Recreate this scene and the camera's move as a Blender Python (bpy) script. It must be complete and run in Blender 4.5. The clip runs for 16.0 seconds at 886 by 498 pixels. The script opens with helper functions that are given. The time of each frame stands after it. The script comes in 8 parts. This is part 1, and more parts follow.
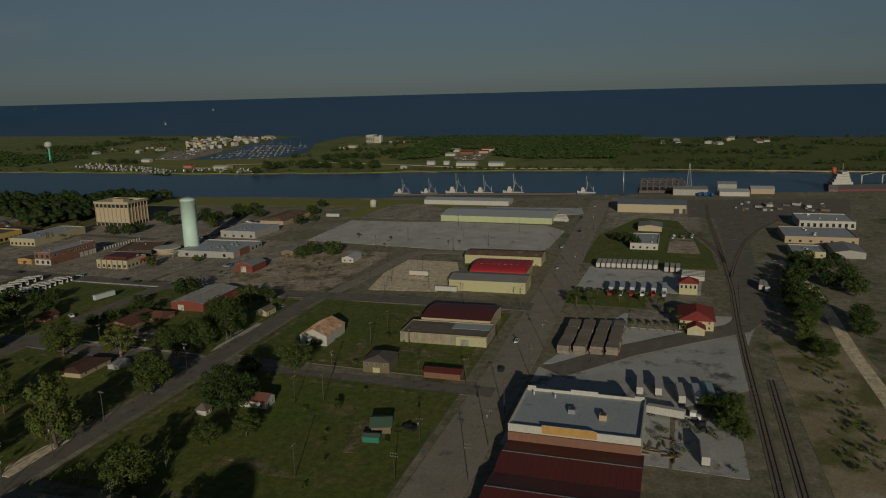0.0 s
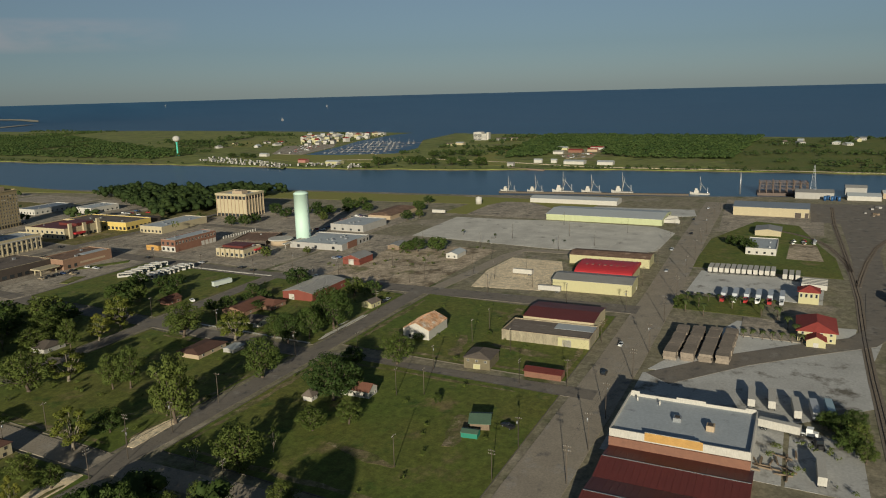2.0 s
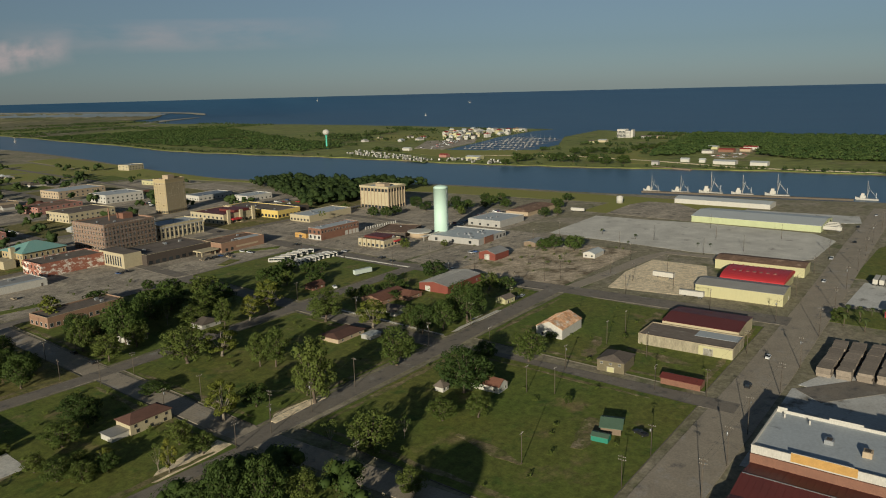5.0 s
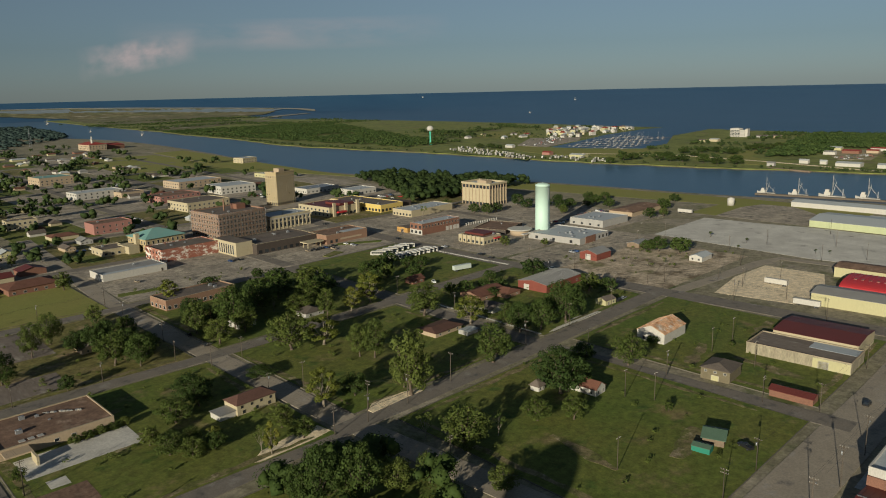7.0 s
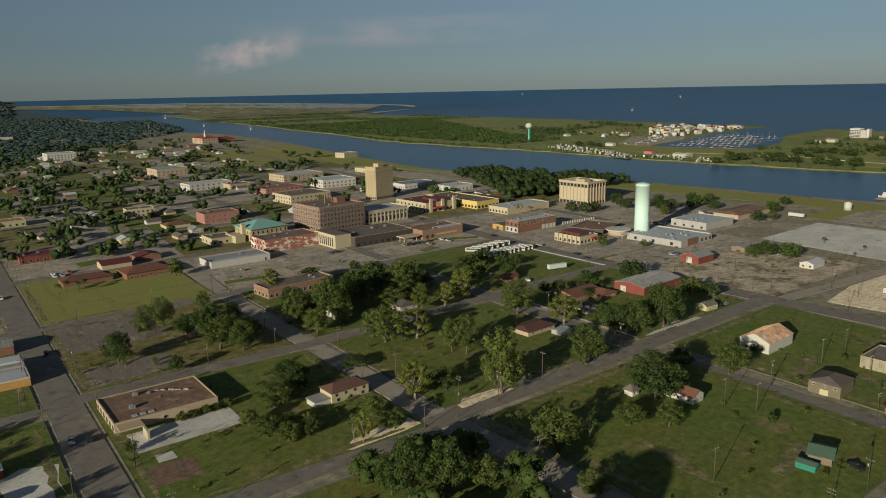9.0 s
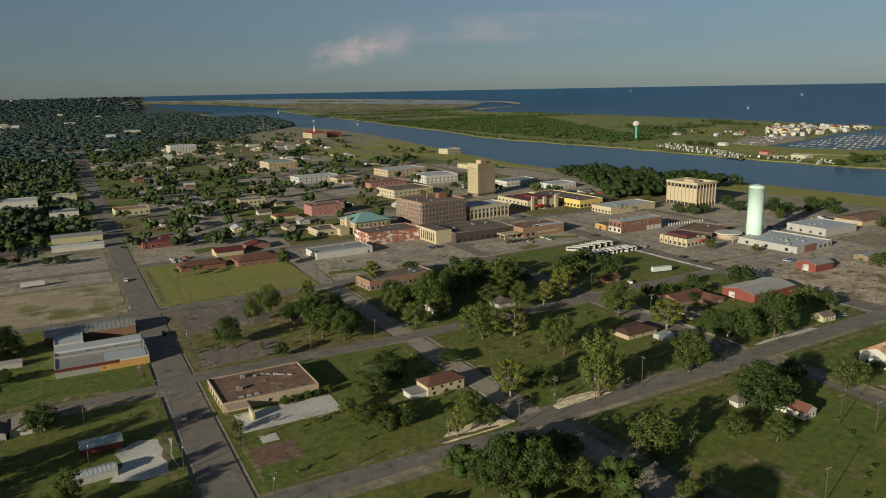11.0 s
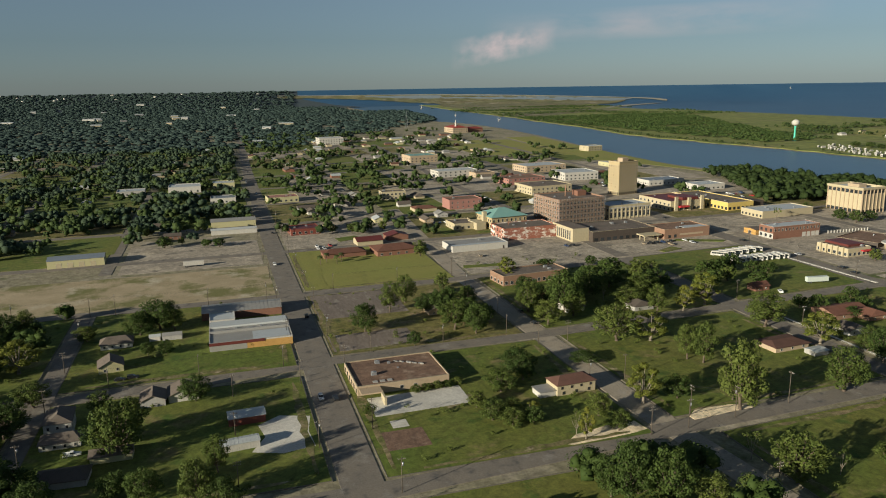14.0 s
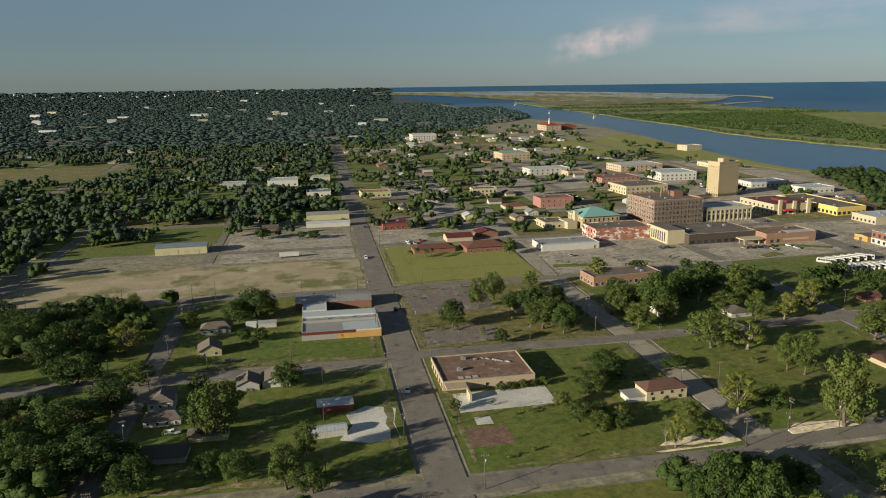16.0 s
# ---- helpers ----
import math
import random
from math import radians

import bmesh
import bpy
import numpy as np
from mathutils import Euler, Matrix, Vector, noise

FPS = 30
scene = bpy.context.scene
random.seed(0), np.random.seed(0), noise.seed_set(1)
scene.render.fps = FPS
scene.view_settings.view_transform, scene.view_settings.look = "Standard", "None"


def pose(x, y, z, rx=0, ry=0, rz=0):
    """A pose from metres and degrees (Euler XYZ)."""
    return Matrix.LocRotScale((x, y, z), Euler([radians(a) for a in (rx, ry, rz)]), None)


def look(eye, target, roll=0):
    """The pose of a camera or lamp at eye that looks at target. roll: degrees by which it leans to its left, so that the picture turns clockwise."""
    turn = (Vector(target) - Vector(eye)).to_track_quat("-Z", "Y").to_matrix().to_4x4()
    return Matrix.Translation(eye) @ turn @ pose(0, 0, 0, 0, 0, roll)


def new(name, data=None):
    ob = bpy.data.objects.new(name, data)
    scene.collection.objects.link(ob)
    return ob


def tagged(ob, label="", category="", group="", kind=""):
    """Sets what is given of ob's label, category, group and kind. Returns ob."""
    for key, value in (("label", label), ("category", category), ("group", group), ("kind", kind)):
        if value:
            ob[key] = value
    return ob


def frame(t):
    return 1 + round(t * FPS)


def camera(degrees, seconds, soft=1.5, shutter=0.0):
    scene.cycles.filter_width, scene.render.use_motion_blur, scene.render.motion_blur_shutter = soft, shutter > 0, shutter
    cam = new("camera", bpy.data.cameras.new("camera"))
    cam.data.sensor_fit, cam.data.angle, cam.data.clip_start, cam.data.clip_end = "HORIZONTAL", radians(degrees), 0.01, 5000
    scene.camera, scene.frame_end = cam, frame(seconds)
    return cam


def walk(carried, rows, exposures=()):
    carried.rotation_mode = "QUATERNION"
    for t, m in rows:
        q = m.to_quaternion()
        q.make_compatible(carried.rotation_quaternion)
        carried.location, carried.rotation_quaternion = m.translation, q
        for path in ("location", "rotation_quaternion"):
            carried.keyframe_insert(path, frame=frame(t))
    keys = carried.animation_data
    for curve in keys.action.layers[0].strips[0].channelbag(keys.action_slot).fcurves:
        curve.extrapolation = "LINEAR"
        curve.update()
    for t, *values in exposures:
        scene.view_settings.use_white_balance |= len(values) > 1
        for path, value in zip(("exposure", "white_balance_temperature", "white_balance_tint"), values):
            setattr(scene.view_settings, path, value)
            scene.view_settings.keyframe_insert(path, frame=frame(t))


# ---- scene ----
# ---- the camera hovers 120 m over the town and turns slowly to the left ----
EYE = (0.0, 0.0, 120.0)
ROWS = (
    (0.0, 77.791, 1.439, -70.187),
    (0.5, 77.794, 1.444, -68.100),
    (1.0, 77.796, 1.448, -66.012),
    (1.5, 77.797, 1.448, -63.972),
    (2.0, 77.796, 1.446, -61.933),
    (2.5, 77.793, 1.440, -60.003),
    (3.0, 77.789, 1.431, -58.228),
    (3.5, 77.783, 1.420, -56.568),
    (4.0, 77.775, 1.406, -54.839),
    (6.5, 77.716, 1.304, -45.202),
    (7.0, 77.700, 1.278, -43.201),
    (7.5, 77.683, 1.252, -41.276),
    (8.0, 77.664, 1.224, -39.410),
    (8.5, 77.645, 1.196, -37.551),
    (9.0, 77.624, 1.166, -35.647),
    (11.5, 77.508, 1.018, -25.769),
    (12.0, 77.482, 0.989, -23.912),
    (12.5, 77.456, 0.960, -22.050),
    (13.0, 77.429, 0.933, -20.222),
    (13.5, 77.401, 0.906, -18.550),
    (14.0, 77.373, 0.881, -16.933),
    (14.5, 77.344, 0.858, -15.172),
    (15.0, 77.315, 0.836, -13.313),
    (15.5, 77.285, 0.816, -11.548),
    (16.0, 77.255, 0.798, -9.819),
)

cam = camera(61.95, 16.0, soft=1.05)
walk(cam, [(t, pose(*EYE, rx, ry, rz)) for t, rx, ry, rz in ROWS],
     exposures=[(t, stops, 5950, 6) for t, stops in ((0.0, -0.95), (0.25, -0.15), (0.5, 0.3), (9.0, 0.32), (11.0, 0.48), (11.5, 0.48), (12.0, 0.0), (12.5, 0.12), (13.0, 0.74), (13.5, 0.8), (14.5, 0.85), (16.0, 0.95))])

# ---- sky and sun ----
SUN_ELEV, SUN_DIR = 14.0, Vector((-0.93, -0.37))      # the low evening sun stands behind the camera
world = bpy.data.worlds.new("sky")
scene.world = world
world.use_nodes = True
wn, wl = world.node_tree.nodes, world.node_tree.links
sky = wn.new("ShaderNodeTexSky")
sky.sky_type = "NISHITA"
sky.sun_disc = False
sky.sun_elevation = radians(SUN_ELEV)
sky.sun_rotation = math.atan2(SUN_DIR.x, SUN_DIR.y)
sky.altitude = 100
sky.air_density, sky.dust_density, sky.ozone_density = 1.0, 0.15, 4.0
wn["Background"].inputs["Strength"].default_value = 0.032
pale = wn.new("ShaderNodeHueSaturation")              # thin high haze takes colour out of the sky
pale.inputs["Saturation"].default_value = 0.5
wl.new(sky.outputs[0], pale.inputs["Color"])
tint = wn.new("ShaderNodeMix")
tint.data_type, tint.blend_type = "RGBA", "MULTIPLY"
tint.inputs[0].default_value, tint.inputs[7].default_value = 1.0, (0.90, 1.0, 1.04, 1)
wl.new(pale.outputs[0], tint.inputs[6])
wl.new(tint.outputs[2], wn["Background"].inputs["Color"])
sun_data = bpy.data.lights.new("sun", "SUN")
sun_data.energy, sun_data.angle, sun_data.color = 4.4, radians(0.6), (1.0, 0.86, 0.64)
sun = new("sun", sun_data)
flat = SUN_DIR.normalized() * math.cos(radians(SUN_ELEV))
sun.matrix_world = look((flat.x * 900, flat.y * 900, 900 * math.sin(radians(SUN_ELEV))), (0, 0, 0))


# ---- materials ----
def mat(name, color, rough=0.8, metal=0.0, var=0.25, scale=0.25, fine=2.5, other=None, bump=0.0, spec=0.3,
        stain=None, stain_at=0.62, stain_scale=0.08, rand=0.0, streak=None, stain2=None, scale2=0.1):
    """A surface with a coarse and a fine variation of its colour, optional second colour, stains and bump."""
    m = bpy.data.materials.new(name)
    m.use_nodes = True
    n, l = m.node_tree.nodes, m.node_tree.links
    b = n["Principled BSDF"]
    b.inputs["Roughness"].default_value = rough
    b.inputs["Metallic"].default_value = metal
    b.inputs["Specular IOR Level"].default_value = spec
    geo = n.new("ShaderNodeNewGeometry")
    at = geo.outputs["Position"]
    if streak:
        mp = n.new("ShaderNodeMapping")
        mp.inputs["Scale"].default_value = streak
        l.new(at, mp.inputs["Vector"])
        at = mp.outputs["Vector"]

    def tex(s, detail):
        t = n.new("ShaderNodeTexNoise")
        t.inputs["Scale"].default_value, t.inputs["Detail"].default_value = s, detail
        t.inputs["Roughness"].default_value = 0.62
        l.new(at, t.inputs["Vector"])
        return t.outputs["Fac"]

    def ramp(fac, lo, hi):
        r = n.new("ShaderNodeMapRange")
        r.inputs["From Min"].default_value, r.inputs["From Max"].default_value = lo, hi
        l.new(fac, r.inputs["Value"])
        return r.outputs["Result"]

    def mix(fac, a, c, kind="MIX"):
        x = n.new("ShaderNodeMix")
        x.data_type, x.blend_type = "RGBA", kind
        for s, v in ((0, fac), (6, a), (7, c)):
            if isinstance(v, (tuple, list)):
                x.inputs[s].default_value = (*v, 1) if len(v) == 3 else v
            elif isinstance(v, (int, float)):
                x.inputs[s].default_value = v
            else:
                l.new(v, x.inputs[s])
        return x.outputs[2]
    o = other or tuple(c * 0.6 for c in color)
    coarse, small = tex(scale, 6), tex(fine, 8)
    c = mix(ramp(coarse, 0.35, 0.68), color, tuple(a * (1 - min(1, 2 * var)) + q * min(1, 2 * var) for a, q in zip(color, o)))
    if stain:
        c = mix(ramp(tex(stain_scale, 9), stain_at - 0.04, stain_at + 0.07), c, stain)
    if stain2:
        c = mix(ramp(tex(scale2, 7), 0.56, 0.68), c, stain2)
    lo, hi = 1 - var * 0.8, 1 + var * 0.6
    g = n.new("ShaderNodeMapRange")
    g.inputs["From Min"].default_value, g.inputs["From Max"].default_value = 0.3, 0.7
    g.inputs["To Min"].default_value, g.inputs["To Max"].default_value = lo, hi
    l.new(small, g.inputs["Value"])
    v = g.outputs["Result"]
    if var > 0.3:                                     # patches of a few metres on ground and worn roofs
        pt, pm = n.new("ShaderNodeMapRange"), n.new("ShaderNodeMath")
        pt.inputs["From Min"].default_value, pt.inputs["From Max"].default_value = 0.36, 0.64
        pt.inputs["To Min"].default_value, pt.inputs["To Max"].default_value = 1 - 0.6 * var, 1 + 0.55 * var
        l.new(tex(min(0.33, fine * 0.3), 3), pt.inputs["Value"])
        pm.operation = "MULTIPLY"
        l.new(v, pm.inputs[0]), l.new(pt.outputs["Result"], pm.inputs[1])
        v = pm.outputs[0]
    if rand:
        oi = n.new("ShaderNodeObjectInfo")
        rr = n.new("ShaderNodeMapRange")
        rr.inputs["To Min"].default_value, rr.inputs["To Max"].default_value = 1 - rand, 1 + rand
        l.new(oi.outputs["Random"], rr.inputs["Value"])
        mm = n.new("ShaderNodeMath")
        mm.operation = "MULTIPLY"
        l.new(v, mm.inputs[0]), l.new(rr.outputs["Result"], mm.inputs[1])
        v = mm.outputs[0]
    hs = n.new("ShaderNodeVectorMath")
    hs.operation = "SCALE"
    l.new(c, hs.inputs[0]), l.new(v, hs.inputs["Scale"])
    l.new(hs.outputs[0], b.inputs["Base Color"])
    if bump:
        bp = n.new("ShaderNodeBump")
        bp.inputs["Strength"].default_value, bp.inputs["Distance"].default_value = 0.6, bump
        l.new(small, bp.inputs["Height"]), l.new(bp.outputs["Normal"], b.inputs["Normal"])
    return m


M = {
    "grass": mat("grass", (0.150, 0.142, 0.036), 0.95, var=0.45, scale=0.03, fine=0.9, other=(0.18, 0.15, 0.06), bump=0.15,
                 stain=(0.27, 0.205, 0.115), stain_at=0.57, stain_scale=0.05, stain2=(0.07, 0.085, 0.022), scale2=0.11),
    "lawn": mat("lawn", (0.098, 0.136, 0.020), 0.95, var=0.36, scale=0.017, fine=1.2, other=(0.162, 0.148, 0.034), bump=0.12,
                stain=(0.195, 0.160, 0.066), stain_at=0.61, stain_scale=0.05, stain2=(0.064, 0.105, 0.016), scale2=0.09),
    "dirt": mat("dirt", (0.40, 0.325, 0.21), 0.95, var=0.3, scale=0.06, fine=1.0, other=(0.22, 0.18, 0.095), bump=0.1,
                stain=(0.16, 0.155, 0.055), stain_at=0.53, stain_scale=0.035, stain2=(0.44, 0.385, 0.28), scale2=0.05),
    "sand": mat("sand", (0.80, 0.66, 0.45), 0.95, var=0.35, scale=0.07, fine=1.2, other=(0.70, 0.57, 0.38), bump=0.05,
                stain=(0.36, 0.29, 0.18), stain_at=0.66, stain_scale=0.07, stain2=(0.60, 0.52, 0.38), scale2=0.12),
    # the pale sky mirrored in the lagoon is painted as its base colour
    "lagoon": mat("sky_pale_shallow_water", (0.20, 0.24, 0.26), 0.4, var=0.2, scale=0.002, fine=0.02, other=(0.27, 0.28, 0.26)),
    "terrain": mat("terrain", (0.27, 0.235, 0.165), 0.95, var=0.4, scale=0.02, fine=0.7, other=(0.145, 0.145, 0.065), bump=0.1,
                   stain=(0.31, 0.27, 0.205), stain_at=0.55, stain_scale=0.02, stain2=(0.085, 0.105, 0.03), scale2=0.03),
    "broken_slab": mat("broken_concrete_and_earth", (0.53, 0.43, 0.31), 0.95, var=0.45, scale=0.06, fine=0.9, other=(0.27, 0.22, 0.15), bump=0.05,
                       stain=(0.17, 0.13, 0.08), stain_at=0.56, stain_scale=0.06, stain2=(0.20, 0.19, 0.085), scale2=0.05),
    "spit": mat("far_sand", (0.33, 0.30, 0.24), 0.95, var=0.25, scale=0.004, fine=0.05, other=(0.24, 0.225, 0.17)),
    "levee": mat("bright_levee_grass", (0.215, 0.225, 0.050), 0.95, var=0.3, scale=0.02, fine=1.0, other=(0.25, 0.215, 0.066), bump=0.1),
    "isle_grass": mat("island_grass", (0.200, 0.215, 0.055), 0.95, var=0.36, scale=0.008, fine=0.12, other=(0.140, 0.170, 0.042),
                      stain=(0.195, 0.165, 0.080), stain_at=0.6, stain_scale=0.012, stain2=(0.085, 0.115, 0.026), scale2=0.016),
    "bank": mat("brown_shore_bank", (0.135, 0.108, 0.070), 0.95, var=0.4, scale=0.03, fine=0.4, other=(0.075, 0.072, 0.035)),
    "ochre_brick": mat("yellow_brick", (0.40, 0.315, 0.175), 0.9, var=0.2, scale=0.4, fine=3, other=(0.33, 0.25, 0.135), bump=0.02),
    "marsh": mat("marsh_grass", (0.19, 0.165, 0.085), 0.95, var=0.45, scale=0.006, fine=0.05, other=(0.10, 0.115, 0.045), stain=(0.30, 0.27, 0.2), stain_at=0.6, stain_scale=0.01),
    "asphalt": mat("asphalt", (0.205, 0.178, 0.144), 0.9, var=0.25, scale=0.1, fine=1.6, other=(0.125, 0.115, 0.105),
                   stain=(0.24, 0.22, 0.19), stain_at=0.6, stain_scale=0.12, stain2=(0.10, 0.093, 0.087), scale2=0.2),
    "old_asphalt": mat("old_asphalt", (0.400, 0.345, 0.270), 0.95, var=0.4, scale=0.05, fine=1.0, other=(0.19, 0.165, 0.13),
                       stain=(0.43, 0.37, 0.28), stain_at=0.57, stain_scale=0.06, stain2=(0.15, 0.135, 0.11), scale2=0.09),
    "concrete": mat("concrete", (0.64, 0.61, 0.54), 0.9, var=0.25, scale=0.05, fine=1.2, other=(0.28, 0.26, 0.23),
                    stain=(0.2, 0.185, 0.16), stain_at=0.64, stain_scale=0.08, stain2=(0.5, 0.47, 0.42), scale2=0.06),
    "pale_road": mat("worn_concrete_road", (0.335, 0.288, 0.222), 0.9, var=0.25, scale=0.1, fine=1.4, other=(0.215, 0.185, 0.145),
                     stain=(0.16, 0.145, 0.13), stain_at=0.62, stain_scale=0.12, stain2=(0.33, 0.30, 0.26), scale2=0.07),
    "kerb": mat("kerb_concrete", (0.15, 0.135, 0.105), 0.9, var=0.3, scale=0.2, fine=1.5),
    "shell": mat("shell_gravel", (0.58, 0.57, 0.535), 0.95, var=0.2, scale=0.05, fine=1.0, other=(0.27, 0.26, 0.235), stain=(0.24, 0.225, 0.2), stain_at=0.6, stain_scale=0.09),
    "gravel": mat("grey_gravel", (0.50, 0.49, 0.46), 0.95, var=0.2, scale=0.06, fine=1.0, other=(0.24, 0.225, 0.2), stain=(0.15, 0.135, 0.11), stain_at=0.58, stain_scale=0.07),
    "weathered": mat("weathered_cream_boards", (0.31, 0.275, 0.19), 0.9, var=0.35, scale=0.4, fine=2.5, other=(0.26, 0.22, 0.16), streak=(1, 1, 0.3)),
    "cream": mat("cream_stucco", (0.42, 0.36, 0.235), 0.85, var=0.2, scale=0.3, other=(0.37, 0.31, 0.2), streak=(1, 1, 0.35)),
    "butter": mat("pale_yellow_metal", (0.42, 0.39, 0.22), 0.6, var=0.1, scale=0.25, other=(0.44, 0.39, 0.22), streak=(1, 1, 0.25)),
    "white": mat("white_paint", (0.46, 0.44, 0.395), 0.75, var=0.2, scale=0.3, other=(0.42, 0.39, 0.34), streak=(1, 1, 0.3)),
    "grey": mat("grey_wall", (0.36, 0.345, 0.32), 0.85, var=0.15, scale=0.3, streak=(1, 1, 0.3)),
    "tan": mat("tan_wall", (0.40, 0.31, 0.21), 0.85, var=0.15, scale=0.3, other=(0.3, 0.23, 0.16), streak=(1, 1, 0.4)),
    "sage": mat("pale_green_metal_wall", (0.42, 0.45, 0.26), 0.6, var=0.12, scale=0.2, streak=(1, 1, 0.3)),
    "yellow": mat("yellow_paint", (0.58, 0.43, 0.13), 0.7, var=0.1, scale=0.3),
    "yellow_brick": mat("ochre_wall_paint", (0.46, 0.27, 0.085), 0.85, var=0.2, scale=0.4),
    "scaffold_wood": mat("pale_scaffold_boards", (0.36, 0.29, 0.21), 0.9, var=0.25, scale=0.5, rand=0.15),
    "brick": mat("red_brick", (0.215, 0.108, 0.072), 0.9, var=0.3, scale=0.4, fine=3, other=(0.165, 0.085, 0.06), bump=0.02),
    "brown_brick": mat("brown_brick", (0.27, 0.165, 0.11), 0.9, var=0.2, scale=0.4, fine=3, other=(0.19, 0.115, 0.08), bump=0.02),
    "redwall": mat("red_metal_wall", (0.195, 0.058, 0.042), 0.6, var=0.12, scale=0.3, streak=(1, 1, 0.3)),
    "pinkwall": mat("faded_red_wall", (0.33, 0.165, 0.135), 0.8, var=0.15, scale=0.3),
    "flaked": mat("flaking_white_on_brick", (0.30, 0.12, 0.08), 0.9, var=0.15, scale=0.5, stain=(0.70, 0.66, 0.58), stain_at=0.53,
                  stain_scale=0.22, streak=(1, 1, 1.8)),
    "dark": mat("dark_brown_cladding", (0.075, 0.06, 0.05), 0.7, var=0.15, scale=0.4),
    "membrane": mat("pale_grey_roof_membrane", (0.40, 0.43, 0.45), 0.7, var=0.15, scale=0.12, fine=1, other=(0.29, 0.31, 0.33),
                    stain=(0.22, 0.23, 0.24), stain_at=0.64, stain_scale=0.1),
    "tar": mat("dark_tar_roof", (0.115, 0.095, 0.08), 0.9, var=0.3, scale=0.1, fine=0.9, other=(0.21, 0.17, 0.135),
               stain=(0.3, 0.26, 0.21), stain_at=0.66, stain_scale=0.13),
    "brown_tar": mat("brown_grey_tar_roof", (0.20, 0.165, 0.135), 0.9, var=0.3, scale=0.15, fine=1.0, other=(0.13, 0.105, 0.09),
                     stain=(0.27, 0.24, 0.2), stain_at=0.6, stain_scale=0.2, streak=(1, 0.3, 1)),
    "brown_roof": mat("brown_gravel_roof", (0.20, 0.125, 0.085), 0.95, var=0.35, scale=0.12, fine=1.5, other=(0.135, 0.085, 0.06), stain=(0.27, 0.19, 0.135), stain_at=0.6, stain_scale=0.16),
    "grey_metal": mat("weathered_grey_metal_roof", (0.33, 0.32, 0.30), 0.55, 0.25, var=0.2, scale=0.1, other=(0.23, 0.215, 0.19),
                      stain=(0.25, 0.17, 0.11), stain_at=0.68, stain_scale=0.12),
    "blue_metal": mat("blue_grey_metal_roof", (0.22, 0.25, 0.29), 0.5, 0.25, var=0.12, scale=0.1),
    "light_metal": mat("light_metal_roof", (0.50, 0.52, 0.51), 0.5, 0.2, var=0.15, scale=0.08, other=(0.42, 0.43, 0.42)),
    "maroon": mat("maroon_metal_roof", (0.135, 0.035, 0.03), 0.5, 0.1, var=0.2, scale=0.1, other=(0.09, 0.03, 0.028)),
    "redroof": mat("bright_red_metal_roof", (0.46, 0.040, 0.046), 0.45, 0.1, var=0.12, scale=0.15),
    "tile_red": mat("red_roof_tiles", (0.27, 0.05, 0.04), 0.8, var=0.2, scale=0.4, fine=3),
    "rust": mat("rusty_corrugated_roof", (0.50, 0.245, 0.11), 0.85, 0.1, var=0.4, scale=0.5, other=(0.62, 0.50, 0.36),
                stain=(0.55, 0.5, 0.44), stain_at=0.58, stain_scale=0.35),
    "shingle": mat("grey_brown_shingles", (0.14, 0.115, 0.095), 0.95, var=0.25, scale=0.3, fine=2.5, rand=0.25),
    "shingle_brown": mat("dark_brown_shingles", (0.115, 0.060, 0.045), 0.95, var=0.25, scale=0.3, fine=2.5, rand=0.15),
    "shingle_red": mat("red_brown_shingles", (0.165, 0.075, 0.05), 0.95, var=0.25, scale=0.3, fine=2.5, rand=0.15),
    "teal": mat("teal_tile_roof", (0.17, 0.33, 0.30), 0.7, var=0.15, scale=0.2, other=(0.28, 0.36, 0.3)),
    "glass": mat("window_glass", (0.03, 0.035, 0.04), 0.12, var=0.1, scale=0.5, spec=0.6, rand=0.4),
    "wood": mat("weathered_wood", (0.24, 0.18, 0.125), 0.9, var=0.25, scale=0.6, fine=4, rand=0.2),
    "pole_wood": mat("dark_creosoted_wood", (0.105, 0.085, 0.065), 0.9, var=0.25, scale=0.6, fine=4, rand=0.25),
    "olive_wall": mat("dark_olive_siding", (0.16, 0.135, 0.085), 0.9, var=0.2, scale=0.5),
    "timber": mat("stacked_timber", (0.26, 0.215, 0.17), 0.9, var=0.3, scale=0.8, fine=3, rand=0.15),
    "steel": mat("galvanised_steel", (0.38, 0.39, 0.4), 0.45, 0.6, var=0.15, scale=0.5),
    "rail": mat("rusty_rail", (0.12, 0.09, 0.075), 0.6, 0.4, var=0.2, scale=0.8),
    "ballast": mat("track_ballast", (0.215, 0.180, 0.140), 0.95, var=0.3, scale=0.3, fine=2, other=(0.15, 0.125, 0.095)),
    "mint": mat("pale_mint_tank_paint", (0.50, 0.66, 0.56), 0.55, var=0.06, scale=0.1, other=(0.55, 0.68, 0.58), streak=(1, 1, 0.15)),
    "teal_paint": mat("teal_green_paint", (0.10, 0.48, 0.36), 0.5, var=0.08),
    "tyre": mat("tyre_rubber", (0.02, 0.02, 0.02), 0.9, var=0.1),
    "carglass": mat("car_glass", (0.02, 0.025, 0.03), 0.08, var=0.05, spec=0.6),
    "black": mat("black_plastic", (0.025, 0.025, 0.028), 0.6, var=0.1),
    "bark": mat("bark", (0.13, 0.10, 0.075), 0.95, var=0.3, scale=1.5, fine=6),
    "worn_grass": mat("worn_grass", (0.225, 0.175, 0.095), 0.95, var=0.45, scale=0.12, fine=1.5, other=(0.13, 0.125, 0.045), bump=0.08,
                      stain=(0.12, 0.125, 0.035), stain_at=0.5, stain_scale=0.15, stain2=(0.33, 0.27, 0.17), scale2=0.2),
